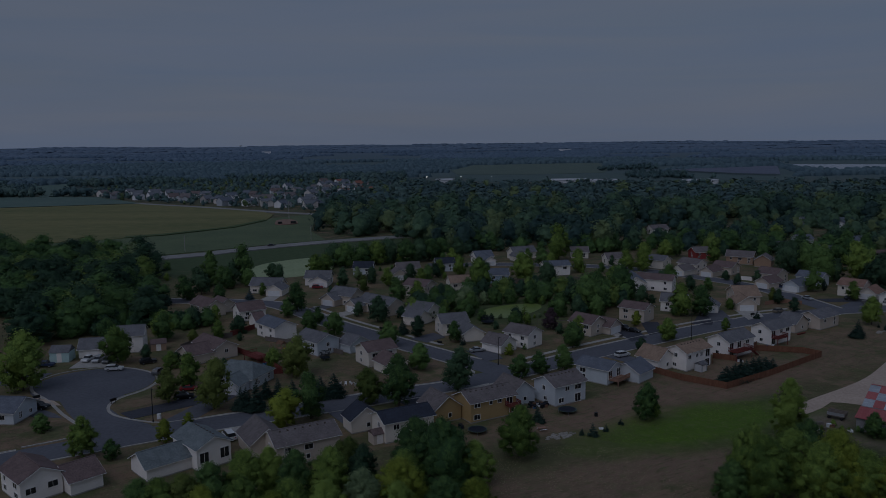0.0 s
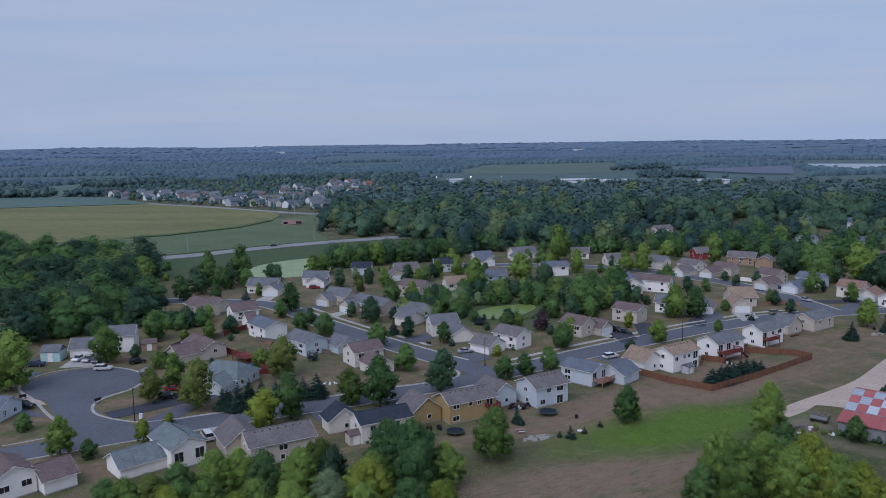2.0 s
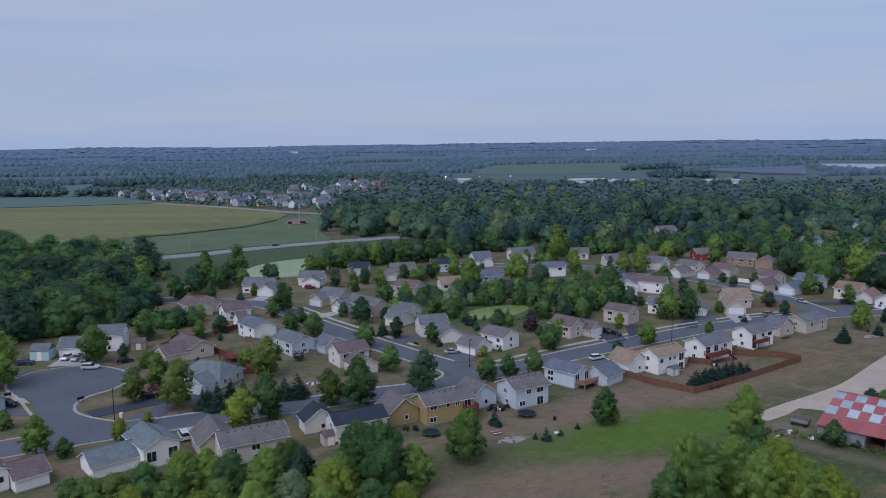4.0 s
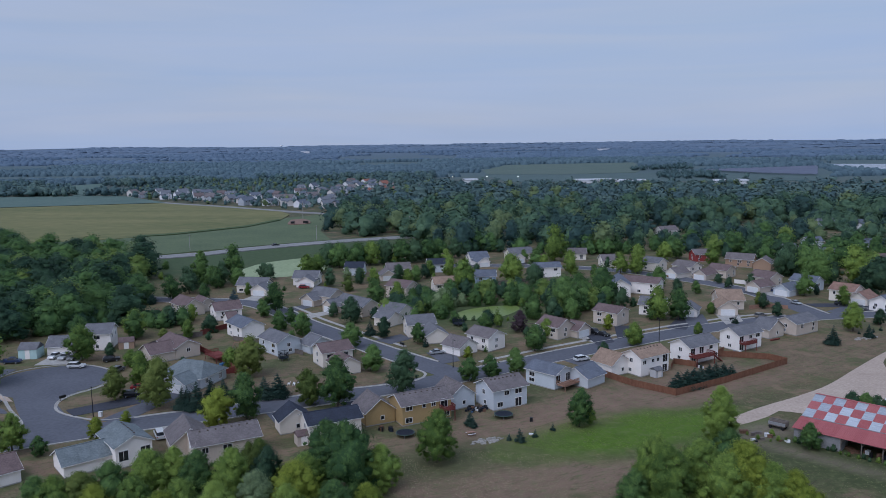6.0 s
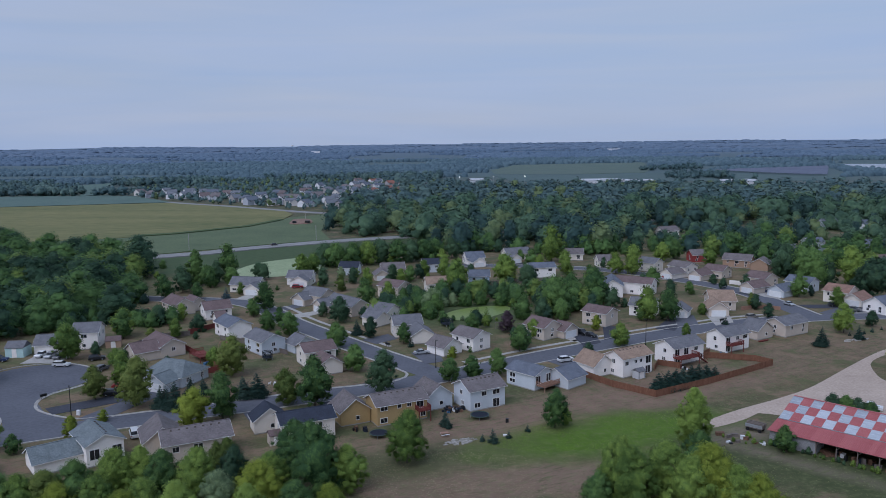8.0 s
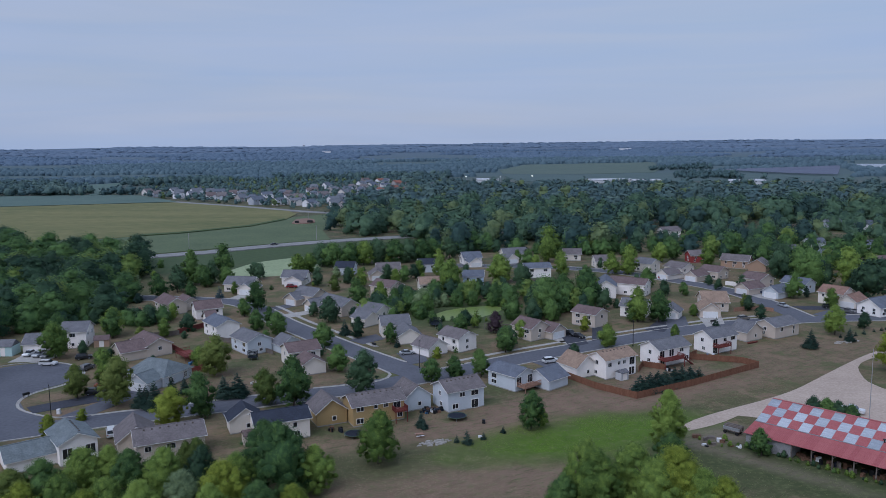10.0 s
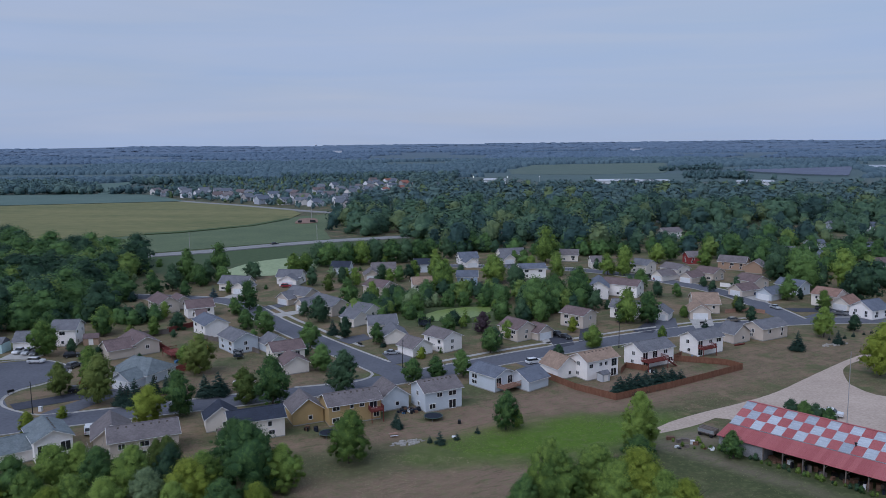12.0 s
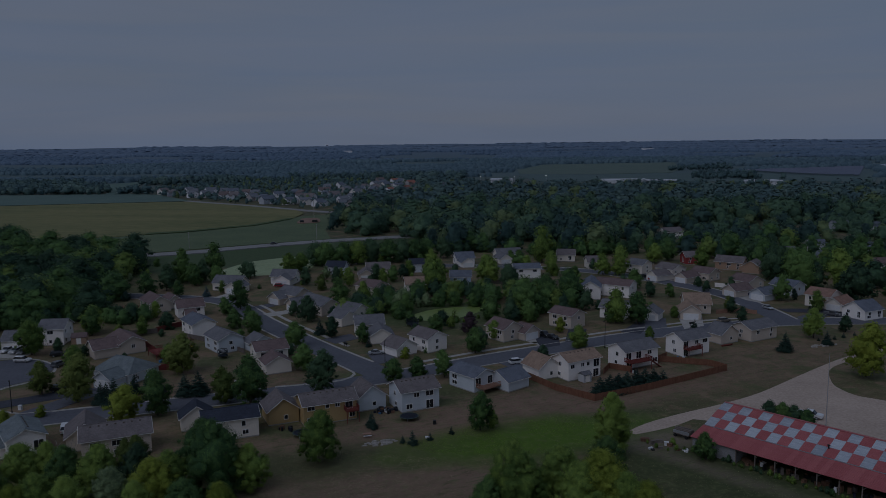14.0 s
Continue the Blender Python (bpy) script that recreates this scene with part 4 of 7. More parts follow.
mixed_wood("back", scatter(BACK_WOOD, 15.0, 5, (8, 17), wood_land), BACKTONES, "broad haze-tinted wood reaching into the distance", 5, 90, 0.75, 47, 9, 1.25, 0.3)


def far_woods(r0, r1, ratio, seed, height, width):
    rng = random.Random(seed)
    out, r = [], r0
    while r < r1:
        a = -43.0
        while a < 38.0:
            x, y = 25 + r * math.sin(radians(a)), r * math.cos(radians(a))
            a += math.degrees(width / r) * rng.uniform(0.7, 1.3)
            rr = r * (1 + rng.uniform(-0.5, 0.5) * ratio)
            x, y = 25 + rr * math.sin(radians(a)), rr * math.cos(radians(a))
            if y < 1000 and x > -420 or noise.noise((x / 520, y / 200, 5.0)) > 0.14 or not seen_land(x, y):
                continue
            if any(inside(x, y, f) for f in OPEN_LAND):
                continue
            out.append((x, y, rng.uniform(*height), rise(x, y)))
        r *= 1 + ratio
    return out


OPEN_LAND = [TOWN, BACK_WOOD, CLEARING, MIDDLE_WOOD, [(-760, 735), (-640, 425), (-320, 380), (-146, 640), (-325, 850), (-414, 955), (-560, 955), (-760, 930)],
             [(15, 1460), (15, 1690), (75, 1980), (225, 2020), (415, 2050), (360, 1650), (430, 1540), (360, 1230)], [(400, 1250), (440, 1540), (530, 1575), (715, 1680), (650, 1430), (560, 1250)],
             [(720, 1600), (760, 1845), (866, 1895), (1100, 1850), (900, 1540), (729, 1430)], [(-690, 1200), (-606, 1295), (-481, 1000), (-484, 950), (-560, 1090)]]
CLUMPS = [[(305, 1380), (370, 1460), (392, 1330), (356, 1260), (312, 1250)], [(320, 1590), (455, 1645), (470, 1720), (330, 1660)]]
mixed_wood("rim", far_woods(960, 1400, 0.011, 71, (8, 15), 11), (("backwood", "blue-green", 4), ("backwood_dark", "dark blue-green", 5)), "haze-tinted woods beyond the fields", 6, 50, 0.7, 75, 8, 1.25, 0.1)
mixed_wood("clump", [p for k, c in enumerate(CLUMPS) for p in scatter(c, 15, 80 + k, (7, 13))], (("backwood_dark", "dark blue-green", 1),), "haze-tinted clump of trees between far fields", 6, 60, 0.7, 85, 6, 1.1, 0.1)
# Canopies out to the rim, their haze held in the leaf colours.
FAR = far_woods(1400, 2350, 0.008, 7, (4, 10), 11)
canopy("wood_far", FAR[::2], LEAF["farwood"], "distant woods and hedgerows with blue haze in their colour", 15, 0.85)
canopy("wood_far_dark", FAR[1::2], LEAF["farwood_dark"], "darker distant woods and hedgerows with blue haze in their colour", 16, 0.85)
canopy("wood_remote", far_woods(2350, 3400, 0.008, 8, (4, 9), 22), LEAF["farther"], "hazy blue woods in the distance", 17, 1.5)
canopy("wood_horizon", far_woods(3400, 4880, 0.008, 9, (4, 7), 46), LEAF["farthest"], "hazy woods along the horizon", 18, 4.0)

# ---- houses, along the near street ----
house(-78.8, 136.3, 137, 9.6, 7.2, 4.4, 6.2, "white", "brown", "white split-level house with a dark brown shingle roof", [(-3.6, -6.8, -90, 5.9, 8, 2.8, 4.8, '')], seed=1, bare='l', openings=[('l', -1.9, 1.7, 1.7, 1.1), ('l', 1.9, 1.9, 1.7, 1.1)])
house(-51.8, 150.4, 133, 10.4, 7.2, 4.6, 6.3, "white", "greengrey", "white house with a grey-green roof and attached garage", [(0.9, 6.8, 90, 11.5, 7.4, 2.7, 4.7, '')], seed=2, vents=-1, bare='lf', openings=[('l', -2.1, 1.5, 1.8, 2.0), ('l', 2.2, 1.5, 1.8, 2.0)])
house(-32.0, 152.0, 30, 13.2, 8.2, 4.5, 6.3, "beige", "browngrey", "beige-grey house with a brown-grey shingle roof", [(-5.9, 7.5, 90, 8.9, 7.5, 3.2, 5.9, 'r')], seed=3, vents=-1)
house(-12.0, 163.2, 28, 11.5, 7.2, 4.5, 6.0, "cream", "navy", "cream house with a dark navy shingle roof", [(-6.4, 7.7, 90, 5.1, 7, 3.2, 5.6, 'r')], seed=4)
house(6.6, 175.0, 30, 12.3, 7.3, 4.8, 6.5, "tan", "browngrey", "ochre tan house with a brown-grey roof", [(-9.9, 3.9, 90, 7.5, 7, 3.4, 6.0, 'r')], seed=5, vents=-1, bare='f', openings=[('f', -4.5, 3.5, 1.6, 0.9), ('f', -0.8, 3.6, 0.8, 0.9), ('f', 1.6, 3.6, 1.0, 0.9), ('f', 4.3, 2.85, 1.7, 2.0), ('f', -4.6, 0.7, 1.6, 1.1), ('f', 5, 0.8, 1.2, 1.1)], decks=[('f', 4.6, 3.0, 2.2, 2.8, DECKRED, 0)])
house(25.5, 185.1, 33, 9.7, 7.8, 5.0, 6.8, "bluegrey", "browngrey", "pale grey-white walkout house with a grey roof", [(-10.1, 5.4, 90, 7.5, 7, 3.4, 6.0, 'r')], seed=6, vents=-1, bare='f', openings=[('f', -1.1, 3.4, 1.3, 1.0), ('f', 2.3, 3.3, 1.9, 1.1), ('f', -3, 0.8, 1.5, 1.1), ('f', 2.3, 0.2, 1.8, 2.0)])
house(38.4, 201.1, -43, 9.5, 7.5, 4.1, 5.6, "bluegrey", "slate", "pale grey house with a blue-grey shingle roof", [(6.2, 6.7, 90, 7.4, 8, 2.8, 4.9, '')], seed=7, bare='rb', openings=[('r', -2.4, 1.6, 1.7, 2.0), ('r', 1.7, 1.6, 1.7, 2.0)], decks=[('r', 0.2, 6.5, 2.8, 1.5, DECKTAN, 1)])
house(65.6, 212.5, 36, 10.8, 7.0, 5.3, 6.9, "white", "tan", "white two-storey house with a tan shingle roof", [(-8.0, 4.9, 90, 7.5, 7, 3.3, 5.9, 'r')], seed=8, vents=-1, bare='f', openings=[('f', -4.1, 3.4, 1.2, 1.0), ('f', -0.8, 3.5, 0.9, 0.9), ('f', 1.1, 3.5, 0.9, 0.9), ('f', 3.9, 2.9, 1.8, 2.0), ('f', 3.8, 0.2, 1.8, 2.0)])
house(82.1, 225.0, 35, 11.8, 7.4, 5.0, 6.8, "white", "grey", "white walkout house with a grey roof and a red deck", [], seed=9, bare='f', openings=[('f', -4.9, 2.7, 1.7, 2.0), ('f', -1.3, 2.7, 1.7, 2.0), ('f', 2.7, 3.4, 1.4, 1.0), ('f', -4.7, 0.2, 1.7, 2.0), ('f', 4.7, 0.9, 1.6, 1.1)], decks=[('f', -2.8, 7.5, 3.0, 2.6, DECKRED, 1)])
house(99.6, 238.4, 35, 10.5, 7.0, 5.0, 6.8, "white", "grey", "white walkout house with a grey roof and a small deck", [], seed=10, bare='f', openings=[('f', -4.2, 2.7, 1.7, 2.0), ('f', 0, 3.4, 1.2, 1.0), ('f', 3.4, 3.4, 1.8, 1.1), ('f', -4.2, 0.2, 1.7, 2.0)], decks=[('f', -2.4, 5.5, 2.2, 2.6, DECKRED, 0)])
house(123.9, 258.1, 35, 11.6, 7.9, 4.0, 5.7, "beige", "grey", "beige-grey house with a grey shingle roof", [(-12.4, 1.6, 90, 6.0, 7.5, 3.2, 5.8, 'r')], seed=11)
house(65.6, 270.4, -41, 9.5, 7.6, 4.7, 6.3, "beige", "brown", "beige house with a brown-grey roof", [], seed=12)
house(44.7, 251.9, -47, 8.8, 7.8, 4.2, 6.3, "beige", "brown", "beige house with a dark brown roof", [(4.6, 5.6, 0.0, 5.4, 6.5, 2.7, 4.8, 'r')], seed=13)
house(113.8, 297.9, -3, 9.0, 12, 3.6, 6.5, "beige", "tan", "beige house with a tan roof and white garage doors", [(-4.0, -12.1, 90.0, 9.5, 7, 3.0, 5.4, 'l')], seed=14)
house(87.4, 325.6, -29, 15.2, 7.8, 5.0, 6.8, "white", "brown", "white two-storey house with a brown roof", [], seed=15, bare='b')
house(77.4, 322.7, -96, 14.5, 8, 5.0, 7.4, "white", "slate", "white house wing with a blue-grey roof", [], seed=16)
house(83.4, 285.1, -24, 9.0, 7.8, 4.0, 6.2, "white", "grey", "white house half hidden behind garden trees", [(11.9, 2.5, -90.0, 6.4, 7, 2.7, 4.8, 'r')], seed=17)
house(116.6, 368.8, -52, 10.1, 8.6, 4.7, 6.6, "cream", "browngrey", "cream house with a brown-grey roof", [(1.7, -8.9, 90, 9.5, 6.5, 2.7, 4.8, 'l')], seed=18)
house(131.1, 364.1, -46, 9.5, 8.5, 3.7, 5.7, "beige", "brown", "beige house with a brown-grey roof and front gable", [(-1.9, -10.9, 90, 9.5, 6.5, 2.7, 4.8, 'l')], seed=19)
house(143.2, 341.5, -56, 10.0, 8.9, 4.1, 6.2, "beige", "brown", "beige house with a brown-grey roof and white garage", [(7.5, -13.6, 90, 9.5, 7, 2.8, 4.9, 'l')], seed=20)
house(156.6, 331.7, -51, 10.5, 7.9, 4.0, 6.0, "bluegrey", "slate", "pale blue-grey house with a dark slate roof", [(1.3, -16.4, 90, 9.5, 7, 2.8, 4.9, 'l')], seed=21)
house(162.4, 308.6, -46, 9.1, 9.3, 4.6, 6.7, "cream", "rust", "cream house with a rust-coloured roof", [(6.9, -1.3, 90, 9.4, 6.5, 2.8, 4.9, 'l')], seed=22)
house(104.5, 382.4, -45, 9.0, 7.8, 4.4, 6.4, "cream", "grey", "cream house with a plain grey roof", [], seed=23)
house(134.4, 411.8, 11, 9.0, 7.8, 4.0, 6.2, "red", "browngrey", "dark red house beside the woods", [], seed=24)
house(149.5, 394.2, -31, 12.9, 7.8, 4.0, 6.4, "brown", "browngrey", "brown house with a brown-grey roof", [(11.8, -4.4, 90.0, 8.6, 8, 3.6, 6.0, '')], seed=25)
house(84.8, 395.5, 10, 9.0, 7.8, 3.6, 6.0, "cream", "browngrey", "cream house with a brown roof near the woods", [], seed=26)
house(210.3, 458.4, 11, 9.3, 7.8, 4.4, 6.5, "bluegrey", "slate", "grey house among tall trees", [], seed=27)
house(199.6, 410.2, -43, 9.0, 7.8, 4.4, 6.5, "grey", "slate", "grey house behind trees", [], seed=28)
house(142.9, 524.9, 25, 13.2, 7.8, 3.6, 6.0, "white", "browngrey", "white house with a brown roof at the wood edge", [], seed=29)
house(186.0, 431.6, 21, 10.5, 7.8, 3.6, 6.0, "white", "grey", "pale house behind tall trees", [], seed=30)
house(218.0, 393.2, 17, 10.6, 7.8, 3.6, 6.0, "white", "brown", "white house with a red-brown roof among trees", [], seed=31)
house(237.9, 451.9, 10, 9.8, 7.8, 3.6, 6.0, "bluegrey", "slate", "grey house far back among trees", [], seed=32)
house(168.8, 289.0, 31, 9.0, 9, 3.6, 6.2, "white", "slate", "white house with a slate roof and dark garage", [], seed=33)
house(22.0, 237.3, -43, 9.1, 7.5, 4.5, 6.3, "white", "browngrey", "white corner house with a brown-grey roof", [(-1.8, -9.6, 0, 7.4, 7.5, 2.8, 5.0, 'l')], seed=34)
house(0.1, 254.0, 18, 9.1, 7.8, 4.4, 6.6, "cream", "grey", "pale house with a grey roof and bay windows", [(2.6, -8.8, -90.0, 9.5, 7.5, 2.8, 5.0, '')], seed=35)
house(-9.9, 273.2, -33, 9.0, 7.8, 4.4, 6.6, "cream", "grey", "cream house with a grey roof", [(1.2, -5.9, 0.0, 6.4, 7, 3.2, 5.0, '')], seed=36)
house(-25.9, 287.7, -45, 16.9, 7.8, 3.9, 6.2, "beige", "grey", "beige-grey house with a grey roof", [(-7.5, -3.8, 90.0, 8.9, 7, 2.8, 5.0, 'l')], seed=37)
house(-40.7, 304.5, -34, 11.0, 7.8, 4.0, 6.4, "beige", "grey", "beige house with a grey hip-fronted roof", [(-2.7, -4.8, 90.0, 6.7, 7, 2.8, 5.0, 'l')], seed=38)
house(-12.1, 318.5, -31, 10.5, 8.5, 4.9, 6.9, "beige", "brown", "beige two-storey house with a brown-grey roof", [], seed=39)
house(-58.0, 347.2, -3, 11.0, 7.8, 3.7, 6.2, "white", "grey", "white house with a grey roof and double garage doors", [(1.4, -5.0, 90.0, 8.1, 8, 2.9, 5.0, 'l')], seed=40)
house(-40.3, 372.9, -4, 9.0, 7.8, 3.8, 6.2, "bluegrey", "navy", "pale grey house with a navy roof near the pond", [], seed=41)
house(-19.2, 368.5, 14, 10.8, 7.8, 3.9, 6.4, "beige", "browngrey", "beige house with a brown-grey roof", [(-6.1, -8.3, 90.0, 8.9, 7, 2.8, 5.0, 'l')], seed=42)
house(-1.5, 381.0, 11, 9.0, 7.8, 4.2, 6.4, "bluegrey", "navy", "pale grey house with a dark roof", [], seed=43)
house(18.4, 406.2, 20, 9.6, 7.8, 3.7, 6.2, "white", "slate", "white house with a slate-grey roof", [(-1.2, -8.3, 90.0, 9.5, 6.5, 2.8, 5.0, 'l')], seed=44)
house(40.6, 419.7, 24, 13.6, 7.8, 3.8, 6.4, "cream", "grey", "cream house with a grey roof at the wood edge", [(-6.0, -8.1, 90.0, 9.5, 6.5, 2.8, 5.2, 'l')], seed=45)
house(50.9, 366.2, 12, 12.0, 7.8, 4.9, 6.6, "white", "slate", "white walkout house with a slate roof", [], seed=46)
house(22.2, 347.5, 4, 9.0, 7.8, 4.0, 6.2, "blue", "slate", "pale blue house with a slate roof", [], seed=47)
house(4.2, 331.4, 16, 9.0, 7.8, 3.6, 6.0, "cream", "tan", "cream house with a light brown roof", [], seed=48)
house(71.6, 419.2, -4, 9.0, 7.8, 3.6, 6.0, "cream", "browngrey", "cream house with a brown-grey roof by the woods", [], seed=49)
house(-22.3, 219.7, 33, 9.1, 8.0, 4.6, 6.4, "cream", "brown", "cream house with a dark brown roof and stepped gables", [(-0.6, -9.6, 90, 7, 7, 3.0, 5.0, '')], seed=50)
house(-41.2, 232.8, -45, 10.9, 8.0, 4.3, 6.2, "bluegrey", "grey", "pale blue-grey house with a grey roof", [(7.3, 8.2, 0, 5.9, 7.5, 2.8, 4.9, '')], seed=51)
house(-57.5, 251.6, -49, 11.8, 7.9, 4.5, 6.3, "white", "slate", "white split-level house with a slate roof", [], seed=52)
house(-73.0, 278.7, 34, 9.4, 7.8, 3.9, 6.2, "white", "brown", "white house with a brown roof", [(-2.0, -13.1, 0.0, 3.3, 7, 2.8, 4.9, '')], seed=53)
house(-90.6, 287.4, -47, 12.9, 7.8, 3.9, 6.2, "beige", "brown", "beige house with a dark brown roof", [(-1.0, 6.7, 0.0, 7.6, 7, 3.0, 5.2, '')], seed=54)
house(-77.1, 329.8, -9, 13.1, 7.8, 3.6, 6.2, "cream", "grey", "cream house with a grey roof and white garage door", [(5.9, -4.9, 90.0, 8.5, 7, 2.8, 5.0, 'l')], seed=55)
house(-71.6, 229.9, -45, 12.7, 7.6, 3.6, 5.5, "beige", "brown", "beige house with a purple-brown roof", [(2.1, -7.4, 90, 7.4, 8, 3.0, 5.2, '')], seed=56)
house(-56.6, 201.9, -19, 13.0, 10.5, 3.0, 5.8, "bluegrey", "greengrey", "grey house with a grey-green hipped roof", [(2.4, -7.7, 90.0, 5.1, 6.5, 2.7, 4.6, 'l')], seed=57, hip=3.5)
house(-99.2, 236.9, 12, 7.6, 8.6, 5.5, 7.7, "white", "grey", "white two-storey house with a grey roof at the turning circle", [(-10.4, -3.5, 0, 7.0, 8, 2.9, 5.2, '')], seed=58)
house(-103.5, 175.9, -5, 6.1, 9, 3.0, 5.2, "bluegrey", "slate", "pale house with a slate roof beside the turning circle", [], seed=59)

# ---- trees and shrubs of the gardens and meadow ----
tree(-112.2, 196.8, 15.8, "round", "ash", 1, turn=67)
tree(-97.9, 221.9, 11.2, "round", "ash", 2, turn=134)
tree(-92.8, 246.8, 9.7, "oval", "maple", 0, turn=201)
tree(-80.3, 215.7, 5.0, "shrub", "ash", 0, turn=268, name="shrub")
tree(-70.5, 185.2, 8.9, "oval", "olive", 2, turn=335)
tree(-69.4, 197.3, 9.4, "oval", "ash", 0, turn=42)
tree(-58.2, 180.8, 12.5, "oval", "olive", 1, turn=109)
tree(-51.4, 179.8, 6.0, "cone", "spruce", 0, turn=176, name="spruce")
tree(-47.6, 179.4, 7.4, "cone", "spruce", 1, turn=243, name="spruce")
tree(-49.5, 179.4, 5.2, "cone", "spruce", 0, turn=310, name="spruce")
tree(-47.4, 188.5, 5.3, "cone", "spruce", 1, turn=17, name="spruce")
tree(-44.4, 189.8, 4.9, "cone", "spruce", 0, turn=84, name="spruce")
tree(-40.6, 188.8, 5.0, "cone", "spruce", 1, turn=151, name="spruce")
tree(-38.9, 166.9, 9.4, "round", "lime", 2, turn=218)
tree(-33.7, 173.3, 10.9, "oval", "maple", 0, turn=285)
tree(-42.9, 206.6, 11.4, "round", "olive", 1, turn=352)
tree(-51.0, 216.0, 5.5, "shrub", "ash", 1, turn=59, name="shrub")
tree(-76.6, 151.7, 8.7, "oval", "ash", 0, turn=126)
tree(-70.1, 150.7, 4.3, "round", "maple", 1, turn=193)
tree(-62.4, 159.3, 5.4, "oval", "lime", 2, turn=260)
tree(-61.0, 170.2, 2.9, "shrub", "lime", 1, turn=327, name="shrub")
tree(-92.4, 166.8, 4.3, "shrub", "maple", 0, turn=34, name="shrub")
tree(-71.0, 256.7, 6.2, "shrub", "dark", 1, turn=101, name="shrub")
tree(-75.7, 247.7, 6.6, "oval", "ash", 0, turn=168)
tree(-21.0, 182.9, 9.2, "round", "olive", 1, turn=235)
tree(-13.7, 180.7, 12.8, "oval", "maple", 2, turn=302)
tree(-9.7, 211.6, 7.8, "round", "maple", 0, turn=9)
tree(0.6, 192.4, 11.5, "oval", "dark", 1, turn=76)
tree(17.3, 202.5, 6.8, "round", "maple", 2, turn=143)
tree(23.4, 206.5, 6.2, "round", "maple", 0, turn=210)
tree(30.3, 207.9, 7.8, "oval", "maple", 1, turn=277)
tree(-19.3, 236.1, 8.2, "round", "maple", 2, turn=344)
tree(-11.1, 248.6, 7.1, "oval", "dark", 0, turn=51)
tree(-16.0, 252.5, 5.7, "cone", "spruce", 0, turn=118, name="spruce")
tree(0.6, 241.7, 6.8, "oval", "maple", 2, turn=185)
tree(3.3, 238.1, 3.3, "cone", "spruce", 0, turn=252, name="spruce")
tree(16.7, 226.0, 3.4, "shrub", "lime", 1, turn=319, name="shrub")
tree(22.2, 232.2, 2.8, "cone", "maple", 0, turn=26)
tree(11.8, 149.3, 10.8, "round", "ash", 0, fat=0.95, turn=93)
tree(-3.0, 133.5, 14.0, "wide", "maple", 0, fat=.85, turn=160)
tree(-20.8, 138.9, 8.8, "oval", "olive", 2, turn=227)
tree(1.8, 124.2, 7.0, "round", "lime", 0, turn=294)
tree(18.1, 169.8, 3.8, "cone", "spruce", 1, turn=1, name="spruce")
tree(19.1, 168.4, 2.4, "cone", "spruce", 0, turn=68, name="spruce")
tree(28.9, 160.4, 3.3, "cone", "spruce", 1, turn=135, name="spruce")
tree(32.2, 163.0, 1.9, "cone", "spruce", 0, turn=202, name="spruce")
tree(26.6, 161.1, 1.8, "cone", "spruce", 1, turn=269, name="spruce")
tree(36.4, 167.0, 1.8, "cone", "spruce", 0, turn=336, name="spruce")
tree(42.5, 169.7, 9.0, "oval", "maple", 1, fat=0.9, turn=43)
tree(45.0, 171.1, 4.3, "oval", "ash", 2, turn=110)
tree(69.7, 158.1, 13.2, "tall", "ash", 1, fat=1.05, turn=177)
tree(50.9, 130.0, 13.9, "wide", "ash", 0, fat=.6, turn=244)
tree(52.3, 127.8, 12.7, "oval", "ash", 2, turn=311)
tree(58.2, 132.1, 12.0, "round", "ash", 0, turn=18)
tree(67.2, 144.1, 9.0, "round", "maple", 1, turn=85)
tree(60.9, 127.7, 11.2, "round", "ash", 2, turn=152)
tree(65.5, 128.7, 12.9, "round", "lime", 0, turn=219)
tree(69.0, 126.6, 10.1, "round", "ash", 1, turn=286)
tree(72.8, 124.5, 9.4, "round", "lime", 2, turn=353)
tree(46.5, 127.9, 8.2, "round", "maple", 0, turn=60)
tree(70.8, 196.4, 4.8, "cone", "spruce", 1, fat=1.6, turn=127, name="spruce")
tree(72.8, 197.3, 5.3, "cone", "spruce", 0, fat=1.6, turn=194, name="spruce")
tree(75.2, 199.1, 5.2, "cone", "spruce", 1, fat=1.6, turn=261, name="spruce")
tree(77.8, 201.5, 4.8, "cone", "spruce", 0, fat=1.6, turn=328, name="spruce")
tree(80.5, 204.0, 4.7, "cone", "spruce", 1, fat=1.6, turn=35, name="spruce")
tree(83.0, 206.0, 4.6, "cone", "spruce", 0, fat=1.6, turn=102, name="spruce")
tree(85.4, 207.5, 4.0, "cone", "spruce", 1, fat=1.6, turn=169, name="spruce")
tree(87.7, 209.0, 3.2, "cone", "spruce", 0, fat=1.6, turn=236, name="spruce")
tree(67.9, 240.2, 7.4, "round", "ash", 0, turn=303)
tree(57.0, 229.8, 3.8, "shrub", "dark", 0, turn=10, name="shrub")
tree(90.7, 252.7, 4.4, "oval", "ash", 2, turn=77)
tree(128.3, 241.1, 6.5, "cone", "spruce", 0, turn=144, name="spruce")
tree(87.9, 157.2, 5.6, "oval", "maple", 1, fat=1.15, turn=211)
tree(82.6, 274.8, 11.9, "oval", "ash", 2, turn=278)
tree(89.7, 274.5, 11.4, "oval", "maple", 0, turn=345)
tree(69.6, 325.7, 10.4, "wide", "ash", 0, turn=52)
tree(59.8, 295.2, 10.3, "wide", "maple", 1, turn=119)
tree(72.4, 305.4, 7.3, "round", "dark", 0, turn=186)
